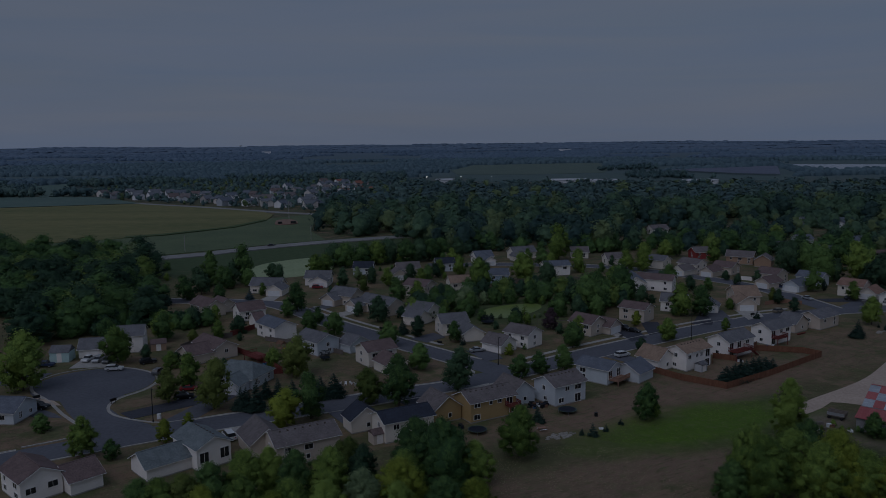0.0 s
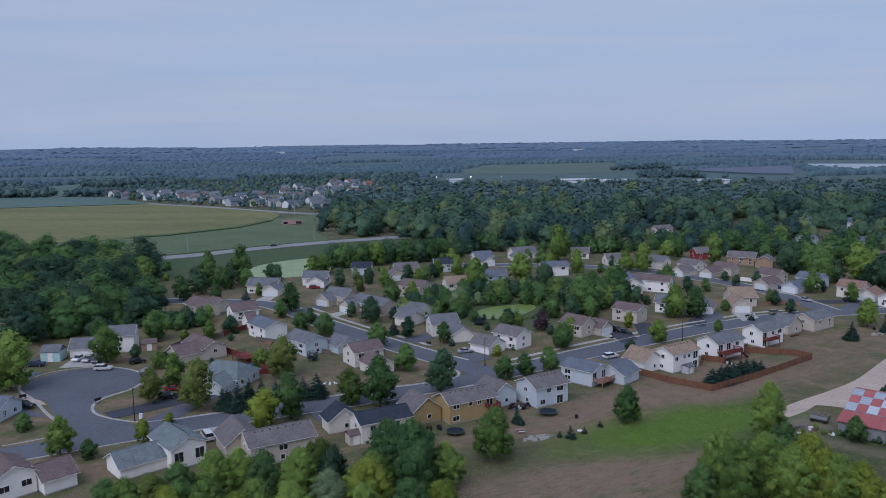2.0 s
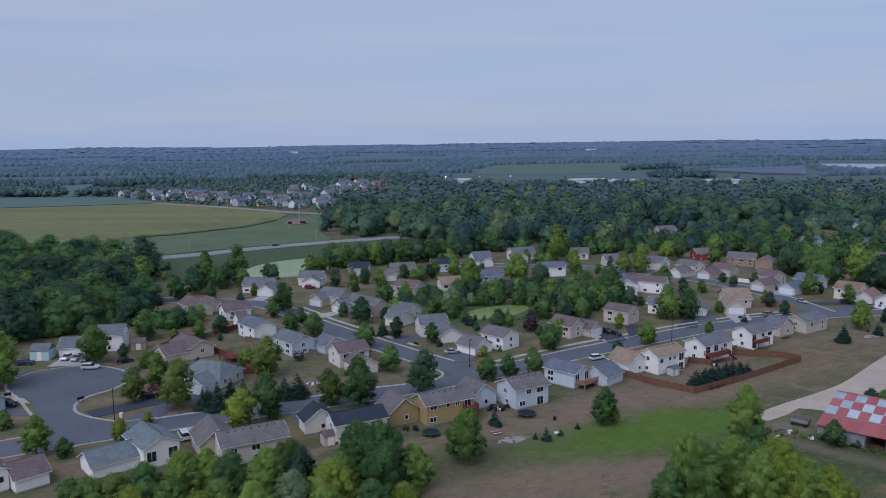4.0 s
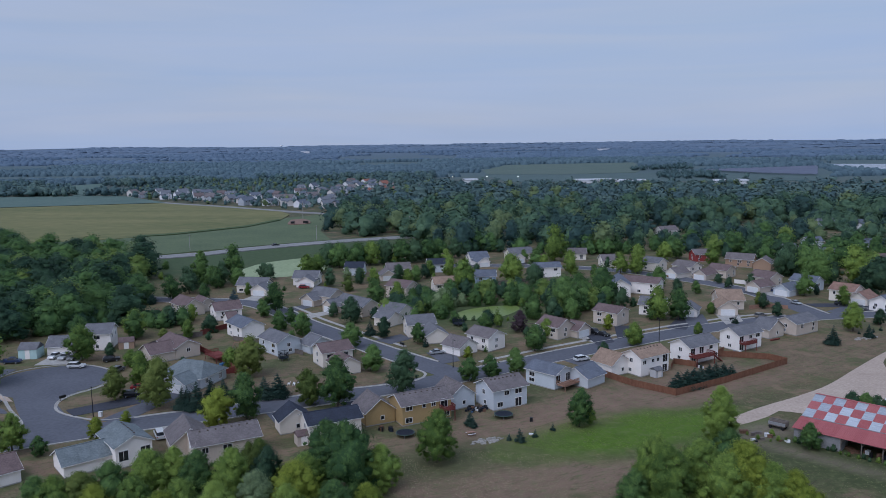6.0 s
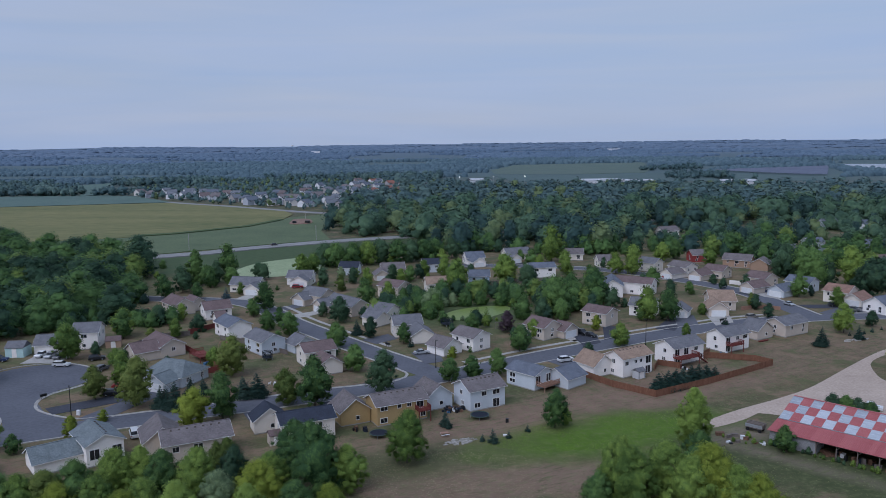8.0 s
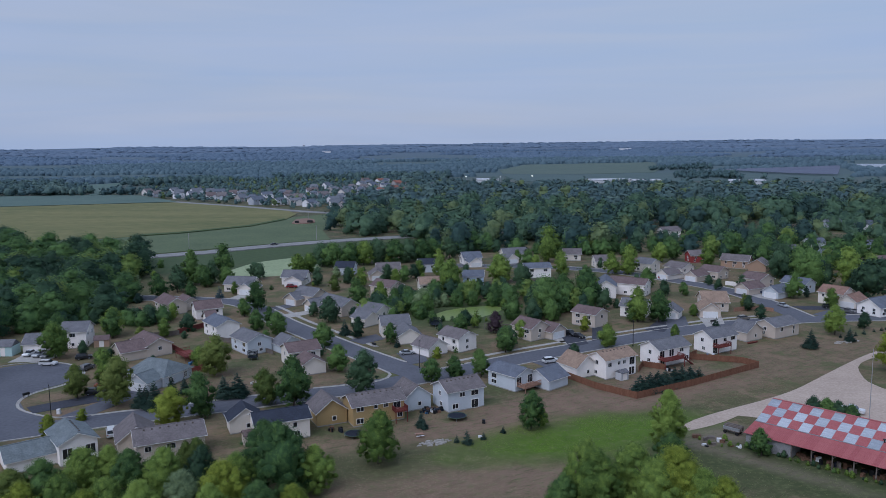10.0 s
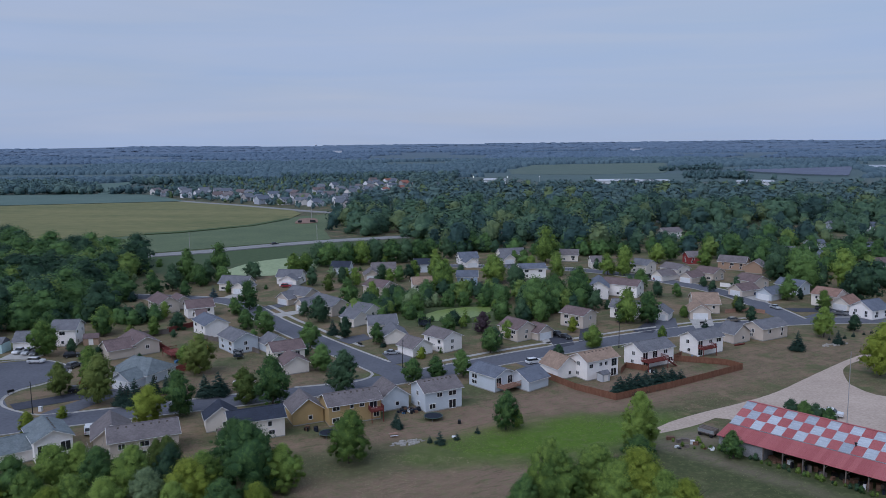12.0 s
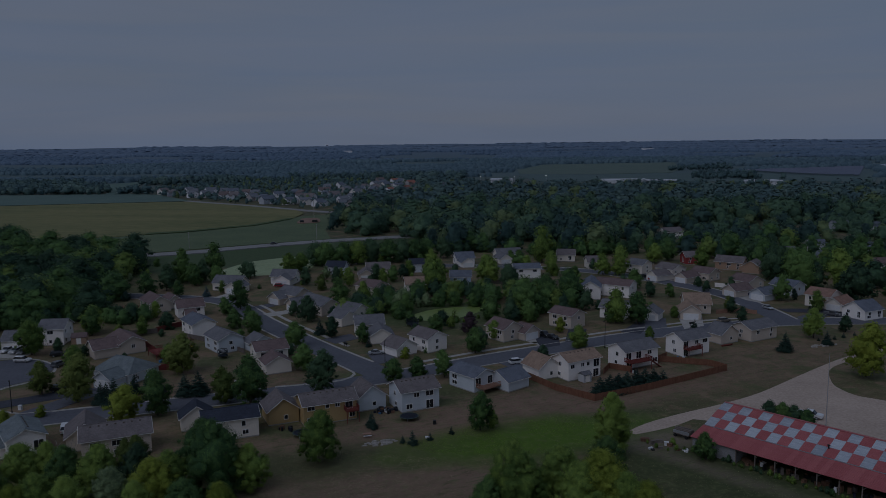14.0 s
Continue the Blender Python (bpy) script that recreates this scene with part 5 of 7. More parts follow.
tree(100.7, 321.7, 6.4, "round", "dark", 1, turn=253)
tree(108.9, 322.5, 5.5, "round", "maple", 2, turn=320)
tree(62.9, 260.0, 5.3, "oval", "lime", 0, turn=27)
tree(126.0, 280.5, 5.0, "round", "dark", 1, turn=94)
tree(150.0, 316.9, 10.3, "oval", "maple", 2, turn=161)
tree(155.4, 319.0, 4.7, "tall", "spruce", 0, turn=228)
tree(157.1, 298.3, 7.7, "oval", "ash", 1, turn=295)
tree(142.1, 258.0, 9.8, "oval", "ash", 2, turn=2)
tree(143.2, 249.4, 4.7, "cone", "spruce", 1, turn=69, name="spruce")
tree(142.4, 254.3, 1.4, "cone", "spruce", 0, turn=0, name="spruce", label="small young dark green spruce on dry grass")
tree(148.0, 256.7, 1.7, "cone", "spruce", 1, turn=50, name="spruce", label="small young dark green spruce on dry grass")
tree(151.5, 259.0, 2.0, "cone", "spruce", 0, turn=100, name="spruce", label="small young dark green spruce on dry grass")
tree(156.0, 262.2, 1.4, "cone", "spruce", 1, turn=150, name="spruce", label="small young dark green spruce on dry grass")
tree(159.2, 263.9, 1.7, "cone", "spruce", 0, turn=200, name="spruce", label="small young dark green spruce on dry grass")
tree(161.6, 265.5, 2.0, "cone", "spruce", 1, turn=250, name="spruce", label="small young dark green spruce on dry grass")
tree(125.3, 293.4, 5.9, "oval", "dark", 1, turn=136)
tree(125.6, 298.7, 5.3, "oval", "olive", 2, turn=203)
tree(104.0, 285.2, 4.3, "round", "ash", 0, turn=270)
tree(107.8, 269.3, 3.4, "cone", "spruce", 1, turn=337, name="spruce")
tree(135.6, 393.7, 11.5, "oval", "ash", 2, turn=44)
tree(94.4, 373.5, 14.0, "oval", "ash", 0, turn=111)
tree(86.7, 374.0, 9.9, "round", "ash", 1, turn=178)
tree(83.1, 391.5, 5.2, "round", "dark", 2, turn=245)
tree(124.2, 345.7, 4.6, "round", "dark", 0, turn=312)
tree(125.3, 334.6, 4.7, "round", "dark", 1, turn=19)
tree(-46.5, 340.6, 8.4, "oval", "dark", 2, turn=86)
tree(-34.4, 347.0, 7.7, "oval", "dark", 0, turn=153)
tree(-41.8, 357.5, 6.1, "oval", "willow", 1, turn=220)
tree(-36.4, 329.6, 6.9, "round", "olive", 2, turn=287)
tree(-25.8, 270.9, 9.6, "round", "dark", 0, turn=354)
tree(-33.6, 280.2, 5.3, "round", "dark", 1, turn=61)
tree(-38.4, 251.0, 8.4, "round", "maple", 2, turn=128)
tree(-48.0, 259.1, 7.0, "round", "maple", 0, turn=195)
tree(-20.0, 296.5, 11.5, "oval", "maple", 1, turn=262)
tree(-12.6, 304.7, 8.6, "oval", "ash", 2, turn=329)
tree(-17.2, 353.2, 8.1, "oval", "dark", 0, turn=36)
tree(-9.2, 352.8, 7.1, "round", "maple", 1, turn=103)
tree(-3.8, 366.2, 7.8, "oval", "dark", 2, turn=170)
tree(5.6, 365.7, 9.7, "oval", "ash", 0, turn=237)
tree(13.9, 337.6, 12.7, "oval", "ash", 1, turn=304)
tree(15.2, 407.0, 5.4, "round", "purple", 2, turn=11)
tree(34.8, 349.0, 11.9, "round", "ash", 0, turn=78)
tree(45.5, 342.8, 8.1, "round", "dark", 1, turn=145)
tree(58.8, 410.1, 18.6, "oval", "ash", 2, turn=212)
tree(62.8, 372.1, 11.5, "oval", "ash", 0, turn=279)
tree(7.4, 285.3, 7.7, "round", "maple", 1, turn=346)
tree(0.3, 293.5, 8.8, "round", "maple", 2, turn=53)
tree(39.4, 276.5, 8.7, "round", "maple", 2, turn=254)
tree(51.4, 284.5, 14.2, "wide", "maple", 1, turn=321)
tree(26.5, 275.1, 5.0, "cone", "ash", 0, turn=28)
tree(11.2, 271.3, 4.3, "shrub", "maple", 1, turn=95, name="shrub")
tree(-2.7, 269.2, 5.5, "shrub", "maple", 0, turn=162, name="shrub")
tree(36.8, 233.1, 7.9, "round", "maple", 2, turn=296)
tree(-59.3, 377.4, 9.5, "wide", "ash", 1, turn=3)
tree(-51.9, 394.3, 12.6, "wide", "maple", 1, turn=70)
tree(-43.6, 397.5, 12.4, "wide", "maple", 1, turn=137)
tree(-30.0, 408.0, 12.8, "wide", "dark", 0, turn=204)
tree(-21.0, 407.4, 12.6, "wide", "maple", 1, turn=271)
tree(-9.3, 414.5, 12.0, "wide", "maple", 0, turn=338)
tree(-37.0, 402.0, 12.4, "wide", "ash", 1, turn=80)
tree(-15.0, 411.0, 12.2, "wide", "dark", 1, turn=150)
tree(-58.0, 398.0, 12.0, "wide", "dark", 1, turn=20)
tree(-3.0, 421.0, 11.5, "wide", "maple", 1, turn=20)
tree(6.0, 425.0, 11.0, "round", "dark", 1, turn=200)
tree(-63.1, 367.9, 10.9, "round", "ash", 0, turn=45)
tree(-106.1, 345.0, 16.4, "tall", "maple", 0, fat=0.95, turn=112)
tree(-92.8, 351.4, 17.4, "tall", "maple", 1, fat=1.0, turn=179)
tree(-101.0, 343.0, 9.0, "round", "maple", 1, turn=30)
tree(-97.0, 347.0, 10.5, "oval", "dark", 2, turn=130)
tree(-109.5, 338.0, 9.5, "round", "dark", 1, turn=230)
tree(-88.5, 343.0, 8.5, "round", "maple", 0, turn=300)
tree(-96.4, 337.7, 9.6, "oval", "maple", 0, turn=246)
tree(-155.7, 385.7, 15.0, "oval", "willow", 1, turn=227, name="tree")
tree(-142.7, 380.5, 4.5, "shrub", "maple", 0, turn=262, name="shrub")
tree(-140.5, 368.7, 4.0, "shrub", "willow", 0, turn=250, name="shrub")
tree(-141.4, 391.3, 4.5, "shrub", "maple", 1, turn=283, name="shrub")
tree(-131.1, 360.8, 3.5, "shrub", "ash", 0, turn=270, name="shrub")
tree(-133.5, 348.6, 3.5, "shrub", "willow", 0, turn=240, name="shrub")
tree(-127.1, 327.9, 4.5, "shrub", "maple", 1, turn=225, name="shrub")
tree(-93.3, 312.8, 6.6, "round", "maple", 1, turn=313)
tree(-106.7, 313.4, 10.3, "round", "maple", 2, turn=20)
tree(-104.3, 325.3, 10.2, "round", "dark", 0, turn=87)
tree(-81.2, 313.4, 5.4, "cone", "bluespruce", 0, turn=154, name="spruce")
tree(-77.7, 321.6, 5.3, "oval", "ash", 2, turn=221)
tree(-82.2, 362.7, 7.5, "wide", "dark", 0, turn=288)
tree(-57.6, 289.9, 11.3, "oval", "maple", 1, turn=355)
tree(-59.2, 279.4, 6.9, "round", "maple", 2, turn=62)
tree(-84.0, 273.9, 6.2, "oval", "ash", 0, turn=129)
tree(-110.8, 302.5, 4.1, "shrub", "spruce", 0, turn=196, name="shrub")
tree(-84.1, 248.0, 3.6, "shrub", "olive", 1, turn=263, name="shrub")
tree(-90.2, 268.1, 6.5, "shrub", "dark", 0, turn=330, name="shrub")
tree(-93.3, 265.6, 6.0, "shrub", "dark", 1, turn=37, name="shrub")
tree(-109.0, 243.0, 9.2, "round", "maple", 2, turn=104)
tree(-89.9, 222.9, 5.1, "oval", "dark", 0, turn=171)
tree(2.8, 398.3, 8.8, "oval", "ash", 1, turn=238)
tree(47.9, 386.5, 9.9, "round", "maple", 2, turn=305)
tree(23.0, 268.2, 5.4, "shrub", "dark", 1, turn=79, name="shrub")
tree(46.8, 297.8, 8.9, "round", "dark", 2, turn=146)
tree(96.5, 337.4, 8.7, "round", "maple", 1, turn=280)
tree(91.2, 331.0, 7.3, "oval", "dark", 2, turn=347)
tree(137.4, 342.2, 5.0, "shrub", "dark", 0, turn=54, name="shrub")
tree(163.1, 371.2, 13.6, "wide", "dark", 1, turn=121)
tree(168.7, 362.8, 14.6, "wide", "maple", 0, turn=188)
tree(165.1, 340.7, 15.0, "round", "maple", 0, turn=255)
tree(195.8, 386.3, 14.1, "wide", "maple", 0, turn=322)
tree(180.7, 339.9, 17.4, "round", "ash", 2, turn=29)
tree(176.8, 314.4, 16.2, "round", "dark", 0, turn=96)
tree(175.5, 320.5, 10.6, "round", "dark", 1, turn=163)
tree(171.1, 340.4, 10.0, "round", "dark", 2, turn=230)
tree(162.9, 417.4, 12.2, "round", "dark", 0, turn=297)
tree(161.5, 439.3, 11.2, "round", "maple", 1, turn=4)
tree(124.5, 420.0, 10.7, "round", "maple", 2, turn=71)
tree(115.9, 410.3, 10.5, "round", "ash", 0, turn=138)
tree(-46.4, 268.2, 6.1, "oval", "maple", 1, turn=205)
tree(-5.5, 294.8, 7.7, "oval", "maple", 2, turn=272)
tree(-9.7, 291.9, 6.1, "oval", "dark", 0, turn=339)
tree(141.4, 216.5, 14.9, "oval", "lime", 1, turn=46)
tree(154.6, 266.9, 5.7, "round", "dark", 2, turn=113)
tree(106.6, 179.9, 4.9, "round", "dark", 0, fat=1.1, turn=180)
tree(109.0, 179.0, 5.0, "round", "maple", 1, fat=1.1, turn=247)
tree(111.2, 177.7, 4.7, "round", "dark", 2, fat=1.1, turn=314)
tree(112.9, 176.4, 4.4, "round", "maple", 0, fat=1.1, turn=21)
tree(-33.3, 187.8, 6.0, "cone", "spruce", 0, fat=1.25, turn=88, name="spruce")
tree(-30.1, 188.9, 6.5, "cone", "spruce", 1, fat=1.25, turn=155, name="spruce")
tree(-50.6, 180.6, 5.6, "cone", "spruce", 0, turn=222, name="spruce")
tree(-52.8, 120.5, 9.2, "round", "maple", 1, turn=289)
tree(-48.9, 119.7, 9.4, "round", "ash", 2, turn=356)
tree(-46.7, 121.7, 9.4, "round", "olive", 0, turn=63)
tree(-42.7, 124.8, 9.7, "round", "maple", 1, turn=130)
tree(-36.1, 119.1, 9.8, "wide", "ash", 1, fat=.8, turn=197)
tree(-37.8, 130.3, 10.0, "round", "ash", 0, turn=264)
tree(-34.0, 132.7, 9.6, "oval", "ash", 1, turn=331)
tree(-29.1, 129.5, 10.4, "oval", "maple", 2, turn=38)
tree(-23.4, 129.7, 10.4, "round", "ash", 0, turn=105)
tree(-22.5, 137.8, 8.3, "oval", "olive", 1, fat=.8, turn=172)
tree(-18.1, 133.2, 9.3, "round", "dark", 2, fat=.8, turn=239)
tree(-16.5, 122.7, 9.6, "round", "willow", 0, turn=306)
tree(-10.7, 125.8, 10.0, "wide", "lime", 1, turn=13)
tree(-9.8, 131.2, 9.4, "round", "ash", 2, turn=80)
tree(-8.4, 140.6, 11.5, "round", "maple", 0, turn=147)
tree(2.9, 136.1, 8.8, "round", "ash", 1, turn=214)
tree(2.9, 121.4, 7.2, "round", "lime", 2, turn=281)
tree(-3.3, 121.2, 8.8, "round", "maple", 0, turn=348)
tree(-11.2, 119.0, 8.7, "round", "ash", 1, turn=55)
tree(-22.6, 119.6, 9.2, "round", "ash", 2, turn=122)
tree(-28.2, 119.4, 9.3, "round", "ash", 0, turn=189)
tree(-30.7, 116.6, 8.6, "shrub", "lime", 0, turn=256, name="shrub")
tree(-41.8, 118.0, 8.7, "round", "lime", 2, turn=323)
tree(12.2, 324.7, 13.9, "wide", "ash", 0, fat=.8, turn=30)
tree(5.8, 288.3, 9.2, "wide", "willow", 1, fat=.9, turn=97)
tree(33.2, 351.2, 13.1, "wide", "ash", 0, fat=.8, turn=298)
tree(43.2, 340.0, 10.2, "wide", "dark", 1, fat=.8, turn=5)
tree(38.8, 278.0, 8.2, "round", "maple", 0, turn=72)
tree(46.0, 278.0, 7.8, "wide", "dark", 1, fat=.8, turn=139)
tree(53.0, 275.4, 7.9, "wide", "maple", 0, fat=.8, turn=206)
tree(59.2, 307.0, 11.7, "wide", "maple", 1, fat=.8, turn=273)
tree(37.5, 237.5, 7.1, "wide", "dark", 0, fat=.8, turn=340)
tree(42.3, 250.2, 6.3, "round", "ash", 2, turn=47)
tree(33.4, 256.9, 7.3, "tall", "purple", 0, fat=1.4, turn=114)
tree(26.3, 264.1, 4.2, "oval", "ash", 1, turn=181)
tree(21.6, 260.0, 5.8, "shrub", "maple", 0, turn=248, name="shrub")
tree(68.2, 304.8, 14.3, "wide", "maple", 1, fat=.9, turn=315)
tree(73.6, 295.4, 7.4, "round", "dark", 1, turn=22)
tree(160.8, 362.9, 15.9, "wide", "dark", 1, fat=.8, turn=89)
tree(174.7, 365.7, 13.6, "wide", "maple", 0, fat=.8, turn=156)
tree(-90.7, 269.4, 6.6, "shrub", "dark", 1, turn=223, name="shrub")
tree(-94.1, 249.0, 9.6, "round", "ash", 2, turn=290)


def bare_tree(x, y, h):
    """A dead tree: forked trunk and many thin bare branches."""
    t = thing("bare_tree", pose(x, y, 0), "dead grey bare-branched tree among green trees", "tree")
    rng = random.Random(6)
    put("trunk", Shape().tube((0, 0, -0.3), (0.1, 0, h * 0.4), 0.16, 0.1), DEADWOOD, t)
    for k in range(11):
        a, z = k * 2.4 + rng.random(), h * (0.2 + 0.022 * k)
        tip = Vector((h * 0.3 * math.cos(a), h * 0.3 * math.sin(a), z + h * rng.uniform(0.45, 0.62)))
        s = Shape().tube((0.05, 0, z), tip, 0.07, 0.02, 5)
        for j in range(7):
            f = 0.35 + 0.09 * j
            p = Vector((0.05, 0, z)).lerp(tip, f)
            s.tube(p, p + Vector((rng.uniform(-1, 1), rng.uniform(-1, 1), rng.uniform(0.5, 1.4))) * h * 0.1, 0.025, 0.008, 4)
        put("branch", s, DEADWOOD, t)


DEADWOOD = material("dead_grey_wood", (0.26, 0.24, 0.22), (0.42, 0.39, 0.36), 0.95, 2, 14, 0.3)
bare_tree(-32.8, 134.6, 9.5)

# ---- street things ----
def street_lamp(x, y, h, turn):
    t = thing("street_lamp", pose(x, y, 0, 0, 0, turn), "tall dark metal street lamp at the kerb", "street lamp", "street lamps")
    put("pole", Shape().tube((0, 0, 0), (0, 0, h), 0.11, 0.07, 10), STEEL, t)
    put("base", Shape().tube((0, 0, 0), (0, 0, 0.5), 0.22, 0.16, 10), STEEL, t)
    put("arm", Shape().tube((0, 0, h - 0.15), (0.7, 0, h + 0.05), 0.05, 0.05, 6), STEEL, t)
    put("lamp_head", Shape().solid([(0.5, -0.17, h), (1.15, -0.14, h), (1.15, 0.14, h), (0.5, 0.17, h)], [(0.5, -0.13, h + 0.16), (1.1, -0.1, h + 0.12), (1.1, 0.1, h + 0.12), (0.5, 0.13, h + 0.16)]), STEEL, t)


street_lamp(12.7, 215.6, 8.0, -60)
street_lamp(-69.6, 172.2, 8.0, -60)
street_lamp(75.8, 241.5, 8.0, 120)

CARPAINT = {k: material("car_paint_" + k, tuple(v * 0.92 for v in c), c, 0.28, 0.8, 5, 0.0, metal=0.2, spec=0.5) for k, c in dict(
    white=(0.72, 0.73, 0.74), silver=(0.42, 0.44, 0.46), dark=(0.025, 0.027, 0.032), blue=(0.03, 0.05, 0.12), red=(0.30, 0.03, 0.04), grey=(0.12, 0.125, 0.135), tan=(0.25, 0.22, 0.18)).items()}
LAMPGLASS = paint("headlight_glass", (0.75, 0.76, 0.78), 0.15)
TAILRED = paint("tail_light_red", (0.35, 0.02, 0.02), 0.2)
PROFILE = {  # length, width, body side (x, z), cabin (x low, x high front/back), heights
    "sedan": (4.7, 1.8, [(-2.35, 0.35), (2.35, 0.35), (2.35, 0.62), (2.2, 0.78), (0.95, 0.92), (-1.55, 0.96), (-2.3, 0.9), (-2.38, 0.6)], [(1.0, 0.9), (0.3, 1.42), (-0.95, 1.44), (-1.75, 0.94)]),
    "suv": (4.7, 1.9, [(-2.35, 0.4), (2.35, 0.4), (2.38, 0.8), (2.2, 0.98), (1.05, 1.08), (-2.2, 1.12), (-2.38, 1.0), (-2.4, 0.6)], [(1.15, 1.05), (0.45, 1.68), (-1.95, 1.7), (-2.3, 1.1)]),
    "van": (5.0, 1.95, [(-2.5, 0.4), (2.5, 0.4), (2.52, 0.8), (2.3, 1.0), (1.5, 1.12), (-2.4, 1.15), (-2.5, 1.0), (-2.5, 0.6)], [(1.7, 1.1), (0.9, 1.82), (-2.2, 1.85), (-2.45, 1.15)]),
    "pickup": (5.6, 1.95, [(-2.8, 0.5), (2.8, 0.5), (2.82, 0.9), (2.65, 1.08), (1.35, 1.15), (-2.75, 1.12), (-2.82, 1.0), (-2.82, 0.7)], [(1.5, 1.12), (0.8, 1.78), (-0.6, 1.8), (-0.85, 1.14)]),
}


def car(x, y, turn, style, colour, label, z=0.05):
    L, W, side, cab = PROFILE[style]
    t = thing("car", pose(x, y, z, 0, 0, turn), label, "pickup" if style == "pickup" else "car", "parked cars")

    def body():
        s, w = Shape(), W / 2
        s.solid([(px, -w, pz) for px, pz in side], [(px, w, pz) for px, pz in side])
        top = [(px * 0.98, pz + 0.015) for px, pz in cab[1:3]]
        s.solid([(top[1][0], -w * 0.78, top[1][1] - 0.05), (top[0][0], -w * 0.78, top[0][1] - 0.05), (top[0][0], w * 0.78, top[0][1] - 0.05), (top[1][0], w * 0.78, top[1][1] - 0.05)],
                [(top[1][0] + 0.05, -w * 0.72, top[1][1] + 0.03), (top[0][0] - 0.05, -w * 0.72, top[0][1] + 0.03), (top[0][0] - 0.05, w * 0.72, top[0][1] + 0.03), (top[1][0] + 0.05, w * 0.72, top[1][1] + 0.03)])
        if style == "pickup":
            s.box(-2.7, -w + 0.02, 1.1, -0.9, -w + 0.12, 1.22).box(-2.7, w - 0.12, 1.1, -0.9, w - 0.02, 1.22)
        me = s.mesh("body", CARPAINT[colour])
        return me

    def glass():
        w0, w1 = W * 0.46, W * 0.385
        c = cab
        return Shape().solid([(c[3][0], -w0, c[3][1]), (c[0][0], -w0, c[0][1]), (c[0][0], w0, c[0][1]), (c[3][0], w0, c[3][1])],
                             [(c[2][0], -w1, c[2][1] - 0.03), (c[1][0], -w1, c[1][1] - 0.03), (c[1][0], w1, c[1][1] - 0.03), (c[2][0], w1, c[2][1] - 0.03)]).mesh("cabin_glass", GLASS)

    put("body", shared(("car", style, colour), body), None, t)
    put("cabin_glass", shared(("glass", style), glass), None, t)
    for sx in (-1, 1):
        for sy in (-1, 1):
            wheel = put("wheel", shared("tyre", lambda: Shape().tube((0, -0.11, 0), (0, 0.11, 0), 0.34, 0.34, 16).mesh("wheel", RUBBER)), None, t, pose(sx * L * 0.3, sy * (W / 2 - 0.08), 0.34))
            put("rim", shared("rim", lambda: Shape().tube((0, -0.12, 0), (0, 0.12, 0), 0.19, 0.19, 12).mesh("rim", PALESTEEL)), None, wheel)
    for sy in (-1, 1):
        z0 = side[2][1]
        put("headlight", Shape().box(L / 2 - 0.12, sy * W * 0.36 - 0.16, z0 - 0.06, L / 2 + 0.03, sy * W * 0.36 + 0.16, z0 + 0.07), LAMPGLASS, t)
        put("tail_light", Shape().box(-L / 2 - 0.03, sy * W * 0.4 - 0.12, z0 - 0.02, -L / 2 + 0.1, sy * W * 0.4 + 0.12, z0 + 0.18), TAILRED, t)
    return t


car(-107.3, 224.4, -95, "pickup", "white", "white pickup parked on a concrete drive")
car(-104.1, 223.5, -93, "suv", "silver", "silver car parked on a concrete drive")
car(-100.9, 222.5, -90, "suv", "grey", "grey car parked on a concrete drive")
car(-49.4, 161.5, 120, "van", "white", "white van parked beside a house")
car(-95.6, 214.2, 4, "suv", "white", "white car parked at the turning circle kerb")
car(-88.6, 221.0, 30, "suv", "dark", "dark car parked beside the turning circle")
car(-81.8, 210.5, 80, "suv", "grey", "dark grey car on a short drive")
car(-117.5, 218.6, 5, "pickup", "blue", "blue pickup on a drive under trees")
car(-101.0, 182.3, -12, "pickup", "dark", "dark pickup on an asphalt drive")
car(-67.8, 188.8, 14, "suv", "dark", "black car on an asphalt drive")
car(-68.6, 195.3, 14, "sedan", "red", "dark red car under a tree")
car(-27.1 + 34.5, 229.8, 22, "sedan", "silver", "silver sedan on the corner drive")
car(49.6, 222.5, 30, "suv", "white", "white car parked at the kerb")
car(54.8, 256.8, -60, "suv", "dark", "dark car parked on a drive")
car(57.6, 255.0, -60, "pickup", "dark", "dark pickup parked on a drive")
car(60.2, 252.0, -50, "sedan", "dark", "black sedan parked on a drive")
car(-57.2, 336.6, 10, "suv", "red", "dark red car beside a garage")
car(-76.9, 325.5, -40, "suv", "grey", "grey car in front of a garage")
car(-72.8, 322.5, -40, "suv", "dark", "dark car in front of a garage")
car(23.3, 396.6, 12, "suv", "silver", "silver car beside a far house")
car(107.6, 286.0, -70, "suv", "grey", "grey car on a pale concrete drive")
car(119.6, 278.8, 30, "suv", "tan", "tan car parked at the kerb")
car(141.0, 326.0, -50, "suv", "blue", "blue car in front of a garage")
car(140.6, 301.5, -70, "sedan", "silver", "silver car standing in the street")
car(105.5, 367.5, 10, "suv", "dark", "dark car behind a hedge")
car(108.0, 360.0, -30, "suv", "red", "red car in front of a house")
car(120.0, 369.0, -30, "suv", "dark", "dark car in front of a garage")
car(156.6, 299.2, 0, "suv", "dark", "dark car on an asphalt drive")
car(169.0, 294.2, 10, "pickup", "white", "white pickup on a drive")
car(173.0, 294.0, 10, "suv", "dark", "dark car on a drive")
car(159.5, 291.2, -40, "pickup", "grey", "grey pickup beside the street")
car(116.2, 183.6, -30, "pickup", "white", "white pickup on the gravel yard")
car(146.8, 513.0, 20, "suv", "white", "white car at the wood edge")
car(141.5, 525.0, 20, "suv", "white", "white car in front of a far house")
